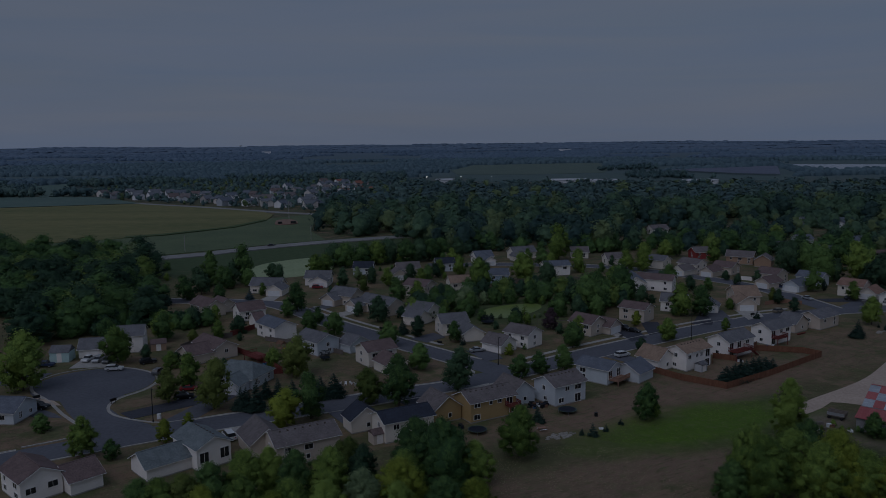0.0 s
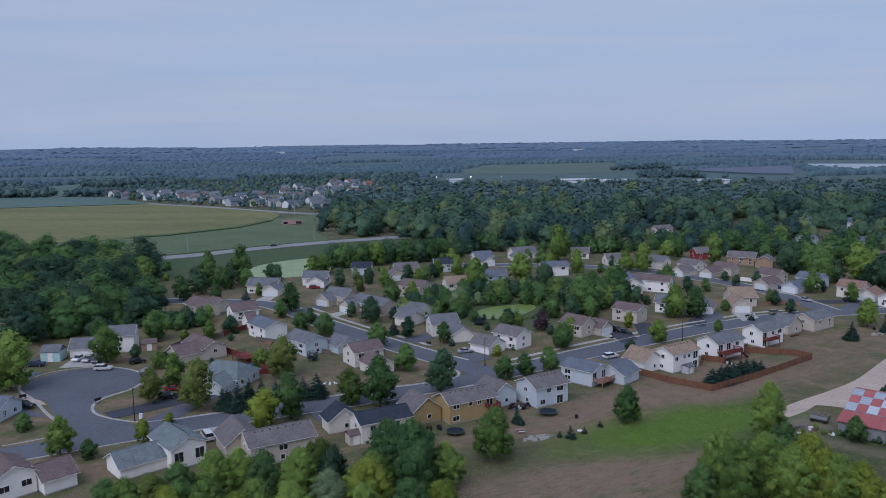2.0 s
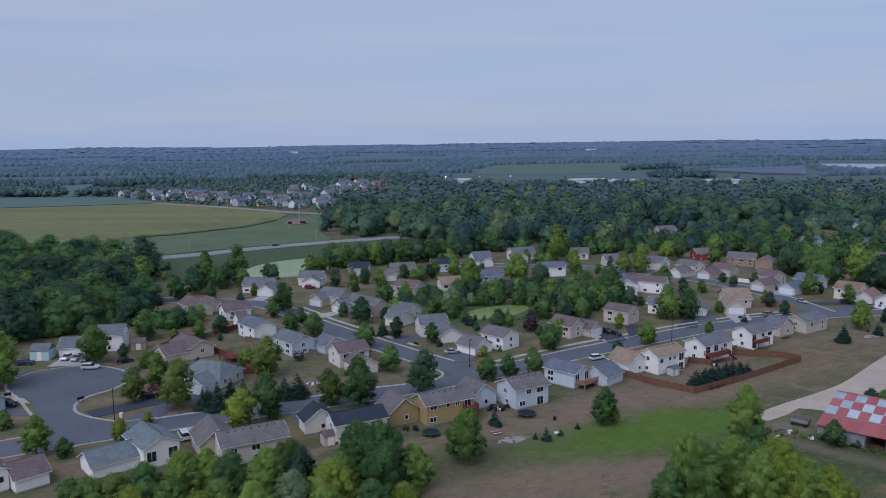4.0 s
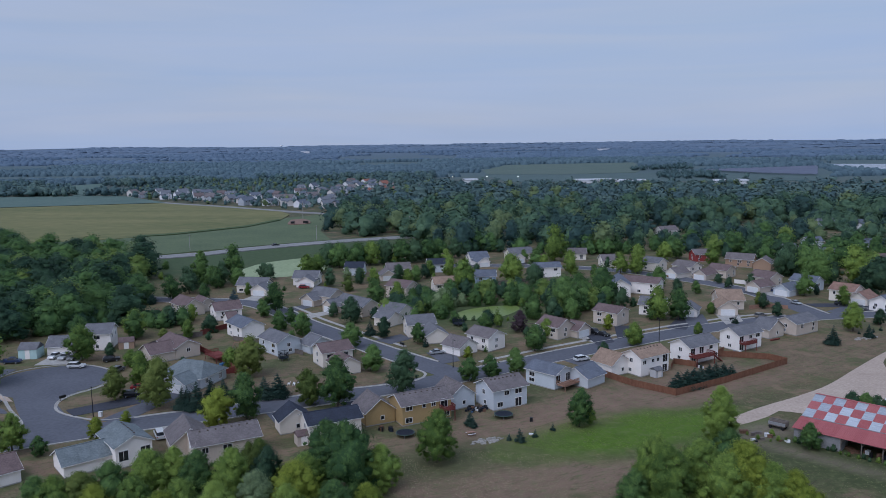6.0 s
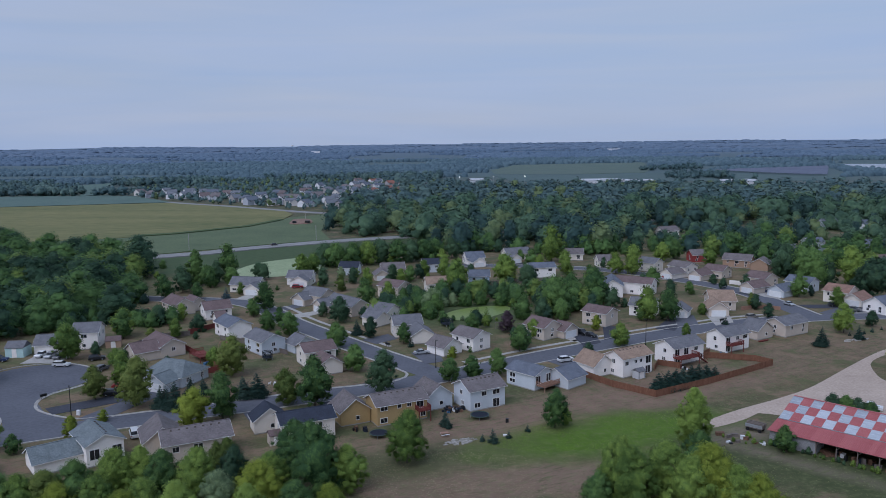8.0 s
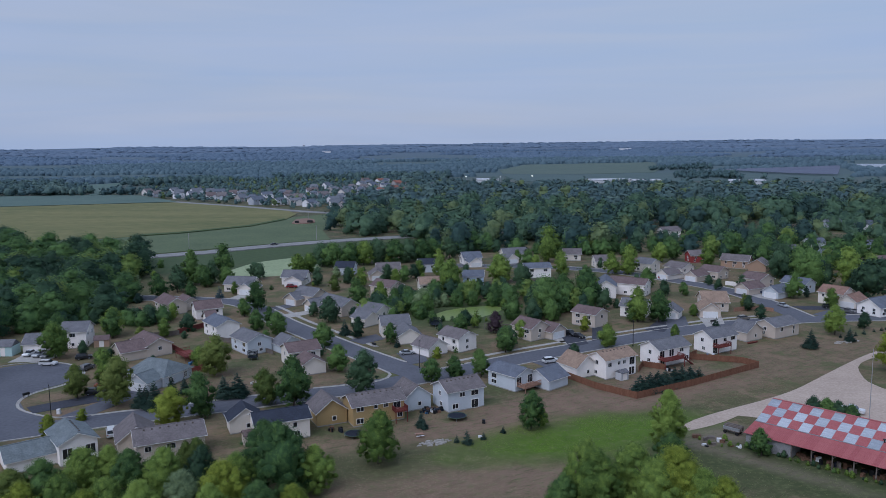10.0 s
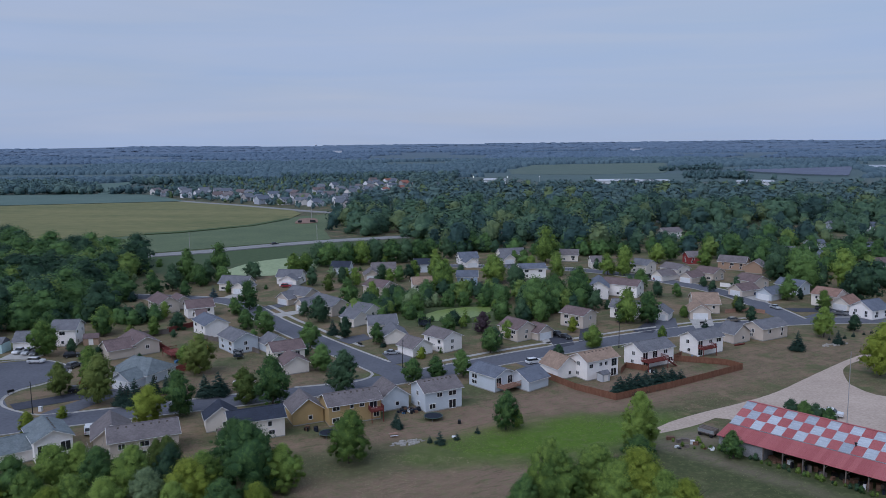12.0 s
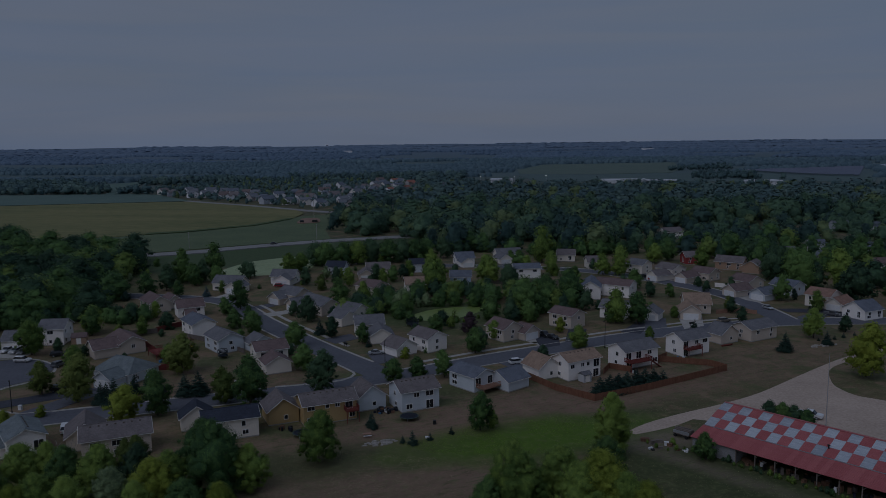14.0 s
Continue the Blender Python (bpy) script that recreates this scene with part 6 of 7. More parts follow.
car(-107.0, 477.5, 39, "sedan", "dark", "dark car on the county road", z=0.52)


def trampoline(x, y, r, net=False, label="round black trampoline on a dry lawn"):
    t = thing("trampoline", pose(x, y, 0), label, "trampoline")
    k = 28
    ring = [(math.cos(2 * math.pi * i / k), math.sin(2 * math.pi * i / k)) for i in range(k)]
    put("mat", Shape().solid([(c * (r - 0.22), s * (r - 0.22), 0.78) for c, s in ring], [(c * (r - 0.22), s * (r - 0.22), 0.8) for c, s in ring]), TRAMPMAT, t)
    pad = Shape()
    n = 0
    for q, z in ((r - .22, .79), (r, .79), (r, .86), (r - .22, .86)):
        pad.v += [(c * q, s * q, z) for c, s in ring]
    pad.f = [(j * k + i, j * k + (i + 1) % k, ((j + 1) % 4) * k + (i + 1) % k, ((j + 1) % 4) * k + i) for j in range(4) for i in range(k)]
    put("pad", pad, TRAMPPAD, t)
    for i in range(0, k, 7):
        c, s = ring[i]
        put("leg", Shape().tube((c * r * 0.95, s * r * 0.95, 0), (c * r * 0.95, s * r * 0.95, 0.8), 0.04, 0.04, 6), PALESTEEL, t)
        if net:
            put("net_pole", Shape().tube((c * r, s * r, 0.8), (c * r, s * r, 2.6), 0.04, 0.04, 6), STEEL, t)
    if net:
        s_ = Shape()
        for (c, s), (d, e) in zip(ring, ring[1:] + ring[:1]):
            for z in (0.9, 1.3, 1.7, 2.1, 2.5):
                s_.beam((c * r, s * r, z), (d * r, e * r, z), 0.03, 0.16)
        put("net", s_, TRAMPMAT, t)
    return t


trampoline(25.8, 175.4, 2.2)
trampoline(4.2, 163.3, 2.1)
trampoline(-37.5, 222.5, 1.5, True, "dark trampoline with a safety net")
trampoline(12.8, 266.5, 2.2, True, "dark blue trampoline with a safety net")


def fence(pts, h, mat, label, panel=2.4):
    """A board fence along a line: posts, and between them panels of upright boards."""
    f = thing("fence", pose(pts[0][0], pts[0][1], 0), label, "fence")
    o = Vector((pts[0][0], pts[0][1], 0))
    post = shared(("post", h, mat.name), lambda: Shape().box(-0.06, -0.06, -0.3, 0.06, 0.06, h + 0.08).mesh("post", mat))
    for a, b in zip(pts, pts[1:]):
        a, b = Vector((*a, 0)) - o, Vector((*b, 0)) - o
        n = max(1, round((b - a).length / panel))
        w = (b - a).length / n
        turn = math.degrees(math.atan2((b - a).y, (b - a).x))

        def build():
            k = int(w / 0.15)
            edge = [(0, 0.03)]
            for i in range(k):
                x0, x1 = i * w / k, (i + 1) * w / k
                edge += [(x0 + 0.004, 0.005), (x0 + 0.012, -0.015), (x1 - 0.012, -0.015), (x1 - 0.004, 0.005)]
            edge.append((w, 0.03))
            return Shape().solid([(px, py, 0.05) for px, py in edge], [(px, py, h - 0.02 * (i % 3)) for i, (px, py) in enumerate(edge)]).mesh("panel", mat)
        me = build()
        rail = Shape().box(0, 0.032, 0, w, 0.08, 0.09).mesh("rail", mat)
        for i in range(n):
            q = a.lerp(b, i / n)
            panel_ob = put("panel", me, None, f, pose(q.x, q.y, 0, 0, 0, turn))
            for z in (0.35, h - 0.35):
                put("rail", rail, None, panel_ob, pose(0, 0, z))
            put("post", post, None, f, pose(q.x, q.y, 0, 0, 0, turn))
    put("post", post, None, f, pose(b.x, b.y, 0))
    return f


fence([(52.7, 208.4), (59.6, 199.0), (68.9, 191.3), (84.2, 201.9), (106.6, 219.8), (103.3, 224.1), (89.3, 227.6)], 1.8, FENCEWOOD, "tall reddish-brown cedar board fence round a back garden")
fence([(73.0, 213.8), (75.0, 219.5), (80.5, 216.5)], 1.7, FENCEWOOD, "short run of brown board fence between houses")
fence([(89.3, 227.6), (92.5, 231.5)], 1.8, FENCEWOOD, "brown board fence beside a house")
fence([(-72.9, 252.1), (-67.3, 262.2)], 1.8, DECKRED, "dark red board fence behind a garden")
fence([(-69.2, 235.8), (-61.0, 227.0), (-53.7, 218.6), (-47.2, 209.4), (-53.5, 208.0)], 1.8, DECKRED, "dark red board fence beside a garden")
fence([(-60.0, 246.0), (-49.0, 240.0), (-33.0, 228.0)], 1.5, GREYWOOD, "weathered grey board fence between gardens")
fence([(-84.0, 236.0), (-80.0, 247.0), (-72.0, 251.0)], 1.7, GREYWOOD, "weathered brown board fence behind a house")
fence([(28.0, 345.0), (48.0, 352.0), (66.0, 348.0)], 1.7, GREYWOOD, "weathered grey fence below a far house")
fence([(131.4, 346.0), (135.4, 343.4), (140.6, 350.2)], 1.8, WALL["white"], "white vinyl board fence beside a garage")
fence([(120.0, 292.0), (128.0, 296.0), (134.0, 292.0)], 1.5, DECKTAN, "pale wooden fence beside a corner garden")


# ---- farm shed with the chequered roof ----
def barn(x, y, turn, L, cols):
    t = thing("barn", pose(x, y, 0, 0, 0, turn), "long open-sided barn with a red and silver chequered metal roof", "barn")
    y1, y2, y3 = 5.3, 13.5, 21.5
    z0, z1, z2 = 3.0, 4.25, 7.0
    put("back_wall", Shape().box(0.3, y3 - 0.25, 0, L, y3, 4.2), BARNWALL, t)
    end = Shape().solid([(0.3, 0.3, 0), (0.5, 0.3, 0), (0.5, y3, 0), (0.3, y3, 0)], [(0.3, 0.3, 2.9), (0.5, 0.3, 2.9), (0.5, y3, 4.2), (0.3, y3, 4.2)])
    end.solid([(0.3, y1, 4.1), (0.5, y1, 4.1), (0.5, y3, 4.1), (0.3, y3, 4.1)], [(0.3, y2 - .1, 6.9), (0.5, y2 - .1, 6.9), (0.5, y2 + .1, 6.9), (0.3, y2 + .1, 6.9)])
    put("end_wall", end, BARNWALL, t)
    put("end_wall", Shape().box(L - 0.2, 0.3, 0, L, y3, 4.1), BARNWALL, t)
    put("front_wall", Shape().box(0.5, 0.3, 0, 9.5, 0.5, 2.8), BARNWALL, t)
    put("inner_wall", Shape().box(9.3, 0.5, 0, 9.5, y1, 3.0), BARNWALL, t)
    put("window", Shape().box(0.24, 2.2, 1.1, 0.3, 3.6, 1.9), GLASS, t)
    put("partition", Shape().box(9.5, y1 + 2.0, 0, L, y1 + 2.2, 4.3), GREYWOOD, t)
    for i in range(int((L - 9.5) / 3.85) + 1):
        px = 9.5 + 3.85 * i
        put("post", shared("barnpost", lambda: Shape().box(-0.1, -0.1, -0.3, 0.1, 0.1, 2.85).mesh("post", GREYWOOD)), None, t, pose(px, 0.35, 0))
        put("brace", shared("barnbrace", lambda: Shape().beam((0, 0, 2.1), (0.8, 0, 2.85), 0.09, 0.09).mesh("brace", GREYWOOD)), None, t, pose(px, 0.35, 0))
    put("beam", Shape().box(9.5, 0.25, 2.82, L, 0.45, 3.02), GREYWOOD, t)
    # lower red roof in long sheets with standing ribs
    w = 1.05
    def ribbed(wide, y0, z_0, y_1, z_1, mat, ribs):
        fold = [(0, 0), (wide, 0), (wide, 0.05)]
        for i in reversed(range(ribs)):
            rx = (i + 0.5) * wide / ribs
            fold += [(rx + .04, .05), (rx + .015, .09), (rx - .015, .09), (rx - .04, .05)]
        fold.append((0, 0.05))
        return Shape().solid([(px, y_1, z_1 + pz) for px, pz in fold], [(px, y0, z_0 + pz) for px, pz in fold]).mesh("roof_sheet", mat)
    low = ribbed(w - 0.006, -0.25, z0, y1 + 0.1, z1 - 0.12, METALROOF_RED, 3)
    for i in range(int(L / w)):
        put("roof_sheet", low, None, t, pose(i * w, 0, 0))
    cw = 2.15
    rows = 3
    tiles = {}
    for j in range(rows):
        a, b = j / rows, (j + 1) / rows - 0.004
        ya, yb = y1 - 0.15 + (y2 - y1 + 0.15) * a, y1 - 0.15 + (y2 - y1 + 0.15) * b
        za, zb = z1 + (z2 - z1) * a, z1 + (z2 - z1) * b
        for red in (0, 1):
            tiles[j, red] = ribbed(cw - 0.01, ya, za, yb, zb, METALROOF_RED if red else METALROOF_ZINC, 6)
    for i in range(cols):
        for j in range(rows):
            put("roof_sheet", tiles[j, (i + j) % 2], None, t, pose(0.2 + i * cw, 0, 0))
    far = ribbed(cw - 0.01, y2 + 0.05, z2, y3 + 0.3, 4.15, METALROOF_RED, 6)
    for i in range(cols):
        put("roof_sheet", far, None, t, pose(0.2 + i * cw, 0, 0))
    put("ridge_cap", Shape().beam((0.2, y2, z2 + 0.06), (L, y2, z2 + 0.06), 0.5, 0.06), METALROOF_RED, t)
    put("gutter", Shape().box(0.1, y1 - 0.3, z1 - 0.12, L, y1 - 0.18, z1 + 0.02), PALESTEEL, t)
    put("roof_pipe", Shape().tube((24.0, 7.6, 4.8), (24.0, 7.6, 5.7), 0.14, 0.14, 8).tube((24.0, 7.6, 5.7), (24.0, 7.6, 5.8), 0.3, 0.3, 8), STEEL, t)


barn(85.8, 162.0, -40.4, 43.2, 20)


def crate(x, y, w, d, h, mat, name, label, category, turn=0.0, z=0.0):
    t = thing(name, pose(x, y, z, 0, 0, turn), label, category)
    put("body", Shape().solid([(-w / 2, -d / 2, 0), (w / 2, -d / 2, 0), (w / 2, d / 2, 0), (-w / 2, d / 2, 0)], [(-w * .46, -d * .46, h), (w * .46, -d * .46, h), (w * .46, d * .46, h), (-w * .46, d * .46, h)]), mat, t)
    put("lid", Shape().box(-w * .5, -d * .5, h, w * .5, d * .5, h + 0.07), mat, t)
    return t


WHITEPLASTIC = paint("white_plastic", (0.7, 0.71, 0.72), 0.5)
BLUEPLASTIC = paint("blue_plastic", (0.06, 0.16, 0.3), 0.5)
JUNK = paint("rusty_metal", (0.16, 0.09, 0.06), 0.8, var=0.4, scale=2)
# stores under and beside the barn
rng_store = random.Random(12)
a_barn = radians(-40.4)
for k in range(46):
    lx, ly, w, h = 10.2 + k * 0.66 + rng_store.uniform(-0.3, 0.3), rng_store.uniform(0.9, 4.0), rng_store.uniform(0.5, 1.3), rng_store.uniform(0.3, 1.2)
    mat, what = rng_store.choice(((JUNK, "rusty scrap"), (JUNK, "old farm machine part"), (STEEL, "dark metal drum"), (GREYWOOD, "weathered crate"), (GREYWOOD, "weathered board stack"), (TRAMPMAT, "black plastic bin"))) if k not in (6, 27) else (WHITEPLASTIC, "white plastic tank")
    crate(85.8 + lx * math.cos(a_barn) - ly * math.sin(a_barn), 162.0 + lx * math.sin(a_barn) + ly * math.cos(a_barn), w, w * rng_store.uniform(0.5, 1.0), h, mat, "farm_store", what + " stored under the barn's lean-to roof", "farm store", rng_store.uniform(0, 90))
for k in range(26):
    lx, ly = 1.0 + k * 1.2 + rng_store.uniform(-0.5, 0.5), rng_store.uniform(-1.4, -0.2)
    tree(85.8 + lx * math.cos(a_barn) - ly * math.sin(a_barn), 162.0 + lx * math.sin(a_barn) + ly * math.cos(a_barn), rng_store.uniform(0.5, 1.5), "shrub", rng_store.choice(("maple", "ash", "dark")), k % 2, turn=k * 50, name="weed_clump", label="green weeds along the open barn front")


def trailer(x, y, turn):
    t = thing("flat_trailer", pose(x, y, 0, 0, 0, turn), "old weathered flat wagon with timber at the barn's end", "trailer")
    put("bed", Shape().box(-1.9, -1.0, 0.75, 1.9, 1.0, 0.9), GREYWOOD, t)
    for i in range(6):
        put("timber", Shape().box(-1.8 + 0.1 * (i % 2), -0.9 + i * 0.3, 0.9, 1.8 + 0.15 * (i % 3), -0.7 + i * 0.3, 1.5 + 0.2 * (i % 3)), GREYWOOD if i % 3 else PALESTEEL, t)
    for sx in (-1.3, 1.3):
        for sy in (-0.9, 0.9):
            put("wheel", Shape().tube((sx, sy - 0.1, 0.38), (sx, sy + 0.1, 0.38), 0.38, 0.38, 14), RUBBER, t)


trailer(85.7, 169.4, -40)
crate(77.4, 166.5, 1.8, 1.0, 0.6, JUNK, "fire_pit", "rusty low trough on the farm grass", "trough")
crate(81.5, 164.3, 0.9, 0.7, 0.7, WHITEPLASTIC, "water_tank", "white plastic tank on the farm grass", "tank")
crate(80.3, 165.9, 1.4, 0.8, 0.5, GREYWOOD, "pallet_stack", "weathered pallets on the farm grass", "pallets")


clutter_spots = random.Random(5)
for k in range(9):
    crate(83.1 + clutter_spots.uniform(-6, 2), 163.4 + clutter_spots.uniform(-2.2, 1.5), clutter_spots.uniform(0.4, 1.2), clutter_spots.uniform(0.3, 0.8), clutter_spots.uniform(0.2, 0.7), clutter_spots.choice((JUNK, GREYWOOD, STEEL, WHITEPLASTIC)), "farm_scrap", "old farm scrap lying in the grass", "scrap", clutter_spots.uniform(0, 180))
for k in range(7):
    tree(83.1 + clutter_spots.uniform(-7, 2), 163.4 + clutter_spots.uniform(-2, 2), clutter_spots.uniform(0.6, 1.4), "shrub", "ash", k % 2, turn=k * 40, name="weed_clump", label="green weeds among old farm scrap")


POLEWOOD = material("pale_pole_wood", (0.30, 0.29, 0.27), (0.44, 0.43, 0.41), 0.9, 1.2, 7, 0.2)


def utility_pole(x, y, h, z=0.0, arms=True):
    t = thing("utility_pole", pose(x, y, z), "slim grey wooden utility pole", "utility pole", "utility poles")
    put("pole", Shape().tube((0, 0, 0), (0, 0, h), 0.2, 0.14, 8), POLEWOOD, t)
    if arms:
        put("crossarm", Shape().box(-1.1, -0.06, h - 0.7, 1.1, 0.06, h - 0.55), GREYWOOD, t)


utility_pole(-154, 459, 10)
utility_pole(-87, 505, 10)
utility_pole(-30, 549, 12)
utility_pole(-60, 640, 12)
utility_pole(185, 395, 11)
utility_pole(-127, 641, 16)


# ---- garden things ----
def shed(x, y, turn, w, d, h, wall, roof, label):
    t = thing("garden_shed", pose(x, y, 0, 0, 0, turn), label, "shed")
    put("wall", Shape().box(-w / 2, -d / 2, 0, w / 2, d / 2, h), WALL[wall], t)
    r = Shape()
    for s in (-1, 1):
        q = [(-w / 2 - .15, s * (d / 2 + .2), h - 0.1), (w / 2 + .15, s * (d / 2 + .2), h - 0.1), (w / 2 + .15, 0, h + d * 0.32), (-w / 2 - .15, 0, h + d * 0.32)]
        q = q if s < 0 else q[::-1]
        r.solid(q, [(a, b, c + 0.1) for a, b, c in q])
    for s in (-1, 1):
        r.solid([(s * w / 2 - .03, -d / 2, h), (s * w / 2 + .03, -d / 2, h), (s * w / 2 + .03, d / 2, h), (s * w / 2 - .03, d / 2, h)],
                [(s * w / 2 - .03, -.05, h + d * .3), (s * w / 2 + .03, -.05, h + d * .3), (s * w / 2 + .03, .05, h + d * .3), (s * w / 2 - .03, .05, h + d * .3)])
    put("roof", r, ROOF[roof], t)
    put("door", Shape().box(-0.7, -d / 2 - 0.05, 0.05, 0.7, -d / 2, h - 0.2), WALL["white"], t)


shed(67.6, 207.5, 37, 2.6, 2.2, 2.0, "grey", "grey", "small grey garden shed behind a white house")
shed(-115.5, 225.5, 5, 5.5, 5.0, 3.0, "teal", "grey", "pale teal shed at the wood edge")
shed(-17.2, 158.6, 30, 3.0, 2.6, 2.2, "beige", "brown", "low brown garden shed among shrubs")


def picnic_table(x, y, turn):
    t = thing("picnic_table", pose(x, y, 0, 0, 0, turn), "weathered pale picnic table on a dry lawn", "picnic table")
    put("top", Shape().box(-0.9, -0.38, 0.7, 0.9, 0.38, 0.76), DECKTAN, t)
    for s in (-1, 1):
        put("bench", Shape().box(-0.9, s * 0.7 - 0.13, 0.42, 0.9, s * 0.7 + 0.13, 0.47), WHITEPLASTIC, t)
        put("leg", Shape().beam((s * 0.6, -0.7, 0), (s * 0.6, 0.3, 0.7), 0.08, 0.08).beam((s * 0.6, 0.7, 0), (s * 0.6, -0.3, 0.7), 0.08, 0.08), DECKTAN, t)


picnic_table(18.4, 164.0, 20)


STONE = material("pale_stone", (0.24, 0.225, 0.2), (0.42, 0.4, 0.37), 0.9, 2, 14, 0.3)


def rubble(x, y, rx, ry, turn, n, seed):
    rng = random.Random(seed)
    s = Shape()
    for i in range(n):
        a, r = rng.uniform(0, 6.28), math.sqrt(rng.random())
        px, py, w, d, h = rx * r * math.cos(a), ry * r * math.sin(a), rng.uniform(.25, .7), rng.uniform(.2, .5), rng.uniform(.08, .25)
        k = rng.uniform(0, 3.14)
        ring = [(px + w * math.cos(k + q) * rng.uniform(.7, 1.1), py + d * math.sin(k + q) * rng.uniform(.7, 1.1)) for q in (0, 1.1, 2.2, 3.3, 4.4, 5.5)]
        s.solid([(u, v, -0.05) for u, v in ring], [(px + (u - px) * .8, py + (v - py) * .8, h) for u, v in ring])
    return tagged(put("stone_rubble", s, STONE, None, pose(x, y, 0, 0, 0, turn)), "patch of pale broken paving stones in the grass", "stones", kind="stuff")


rubble(21.8, 160.6, 3.6, 1.5, 25, 46, 4)


def clutter(x, y, spread, n, seed, label, z=0.0):
    """A heap of small garden things, each a thing of its own."""
    rng = random.Random(seed)
    for i in range(n):
        w = rng.uniform(0.4, 1.0)
        crate(x + rng.uniform(-spread, spread), y + rng.uniform(-spread, spread) * 0.5, w, rng.uniform(0.4, 0.8), rng.uniform(0.3, 0.9), rng.choice((WHITEPLASTIC, BLUEPLASTIC, JUNK, STEEL, STEEL, TRAMPMAT)), "garden_box", label, "garden box", rng.uniform(0, 180), z)


clutter(19.8, 180.0, 2.8, 34, 1, "small plastic and metal garden thing beside a house wall")
clutter(-0.5, 166.5, 1.5, 6, 2, "garden toy beside the tan house")
clutter(81.0, 216.0, 2.0, 5, 3, "garden thing under a deck")
clutter(96.5, 230.2, 2.5, 6, 4, "garden thing under a deck")
clutter(-52.5, 217.0, 2.0, 5, 5, "garden toy beside a red deck")
crate(32.0, 172.8, 0.7, 0.7, 0.8, STEEL, "grill", "black garden grill on the lawn", "grill")
crate(31.5, 164.5, 1.0, 0.7, 0.2, WHITEPLASTIC, "garden_box", "white plastic sheet over a garden box", "garden box")


def lawn_chair(x, y, turn):
    t = thing("lawn_chair", pose(x, y, 0, 0, 0, turn), "white plastic lawn chair on dry grass", "chair", "lawn chairs")
    put("seat", Shape().box(-0.3, -0.3, 0.38, 0.3, 0.3, 0.44), WHITEPLASTIC, t)
    put("backrest", Shape().beam((0, 0.28, 0.44), (0, 0.42, 0.95), 0.56, 0.05), WHITEPLASTIC, t)
    for sx in (-0.26, 0.26):
        for sy in (-0.26, 0.26):
            put("leg", Shape().box(sx - 0.03, sy - 0.03, 0, sx + 0.03, sy + 0.03, 0.38), WHITEPLASTIC, t)
        put("armrest", Shape().box(sx - 0.03, -0.28, 0.6, sx + 0.03, 0.3, 0.65), WHITEPLASTIC, t)


for k, (cx, cy) in enumerate(((0, 0), (1.4, 0.5), (2.6, -0.3), (4.0, 0.8), (-1.5, 0.6))):
    lawn_chair(-28.6 + cx, 198.2 + cy, k * 67)


def mailboxes(x, y, turn):
    t = thing("mailbox_cluster", pose(x, y, 0, 0, 0, turn), "dark cluster mailbox on posts at the kerb", "mailbox", "mailboxes")
    put("box", Shape().box(-0.8, -0.25, 0.75, 0.8, 0.25, 1.35), STEEL, t)
    for s in (-0.6, 0.6):
        put("post", Shape().box(s - 0.06, -0.06, 0, s + 0.06, 0.06, 0.75), GREYWOOD, t)


mailboxes(-84.2, 185.6, 60)
mailboxes(-104.5, 188.5, 45)
mailboxes(-4.0, 238.0, -45)
mailboxes(-23.5, 257.5, -45)
mailboxes(107.5, 272.5, 30)
crate(-69.0, 174.4, 0.8, 0.7, 1.1, WHITEPLASTIC, "utility_box", "pale green utility box beside a street lamp", "utility box")


def stepping_deck(x, y, turn, w, d, z, mat, label):
    t = thing("garden_deck", pose(x, y, 0, 0, 0, turn), label, "deck")
    put("floor", Shape().box(-w / 2, -d / 2, z - 0.2, w / 2, d / 2, z), mat, t)
    rail = Shape()
    for a, b in (((-w / 2, -d / 2), (w / 2, -d / 2)), ((w / 2, -d / 2), (w / 2, d / 2)), ((-w / 2, -d / 2), (-w / 2, d / 2))):
        rail.beam((*a, z + 0.9), (*b, z + 0.9), 0.08, 0.1).beam((*a, z + 0.12), (*b, z + 0.12), 0.06, 0.08)
        for i in range(15):
            q = Vector((*a, 0)).lerp(Vector((*b, 0)), i / 14)
            rail.box(q.x - 0.03, q.y - 0.03, z, q.x + 0.03, q.y + 0.03, z + 0.9)
    put("railing", rail, mat, t)
    for sx in (-1, 1):
        for sy in (-1, 1):
            put("post", Shape().box(sx * (w / 2 - .1) - .07, sy * (d / 2 - .1) - .07, 0, sx * (w / 2 - .1) + .07, sy * (d / 2 - .1) + .07, z - .2), mat, t)


stepping_deck(-57.2, 222.5, -45, 7.5, 4.5, 1.7, DECKRED, "red wooden deck behind a house")
stepping_deck(-98.5, 283.0, 0, 5, 3.5, 1.5, DECKTAN, "brown wooden deck behind a house")

# drives
slab("drive_1", [(-68.6, 187.6), (-79.6, 178.4), (-75.4, 174.2), (-63.0, 184.0), (-58.0, 190.0), (-63, 193)], 0.09, FRESH, label="black asphalt drive", category="drive")
slab("drive_2", [(-109.5, 216.5), (-98.5, 218), (-98.5, 228), (-110, 228)], 0.09, CONCRETE, label="pale concrete drive", category="drive")
slab("drive_3", [(-113, 202), (-126, 200), (-126, 214), (-112, 212)], 0.09, ASPHALT, label="grey asphalt drive", category="drive")
slab("drive_4", [(-95.0, 178.5), (-92, 175.5), (-104, 177.5), (-104, 184.5)], 0.09, ASPHALT, label="grey asphalt drive", category="drive")
slab("drive_5", [(-100, 188), (-96.5, 184.5), (-107, 186.0), (-107, 191)], 0.09, GRAVEL, label="pale drive beside the turning circle", category="drive")
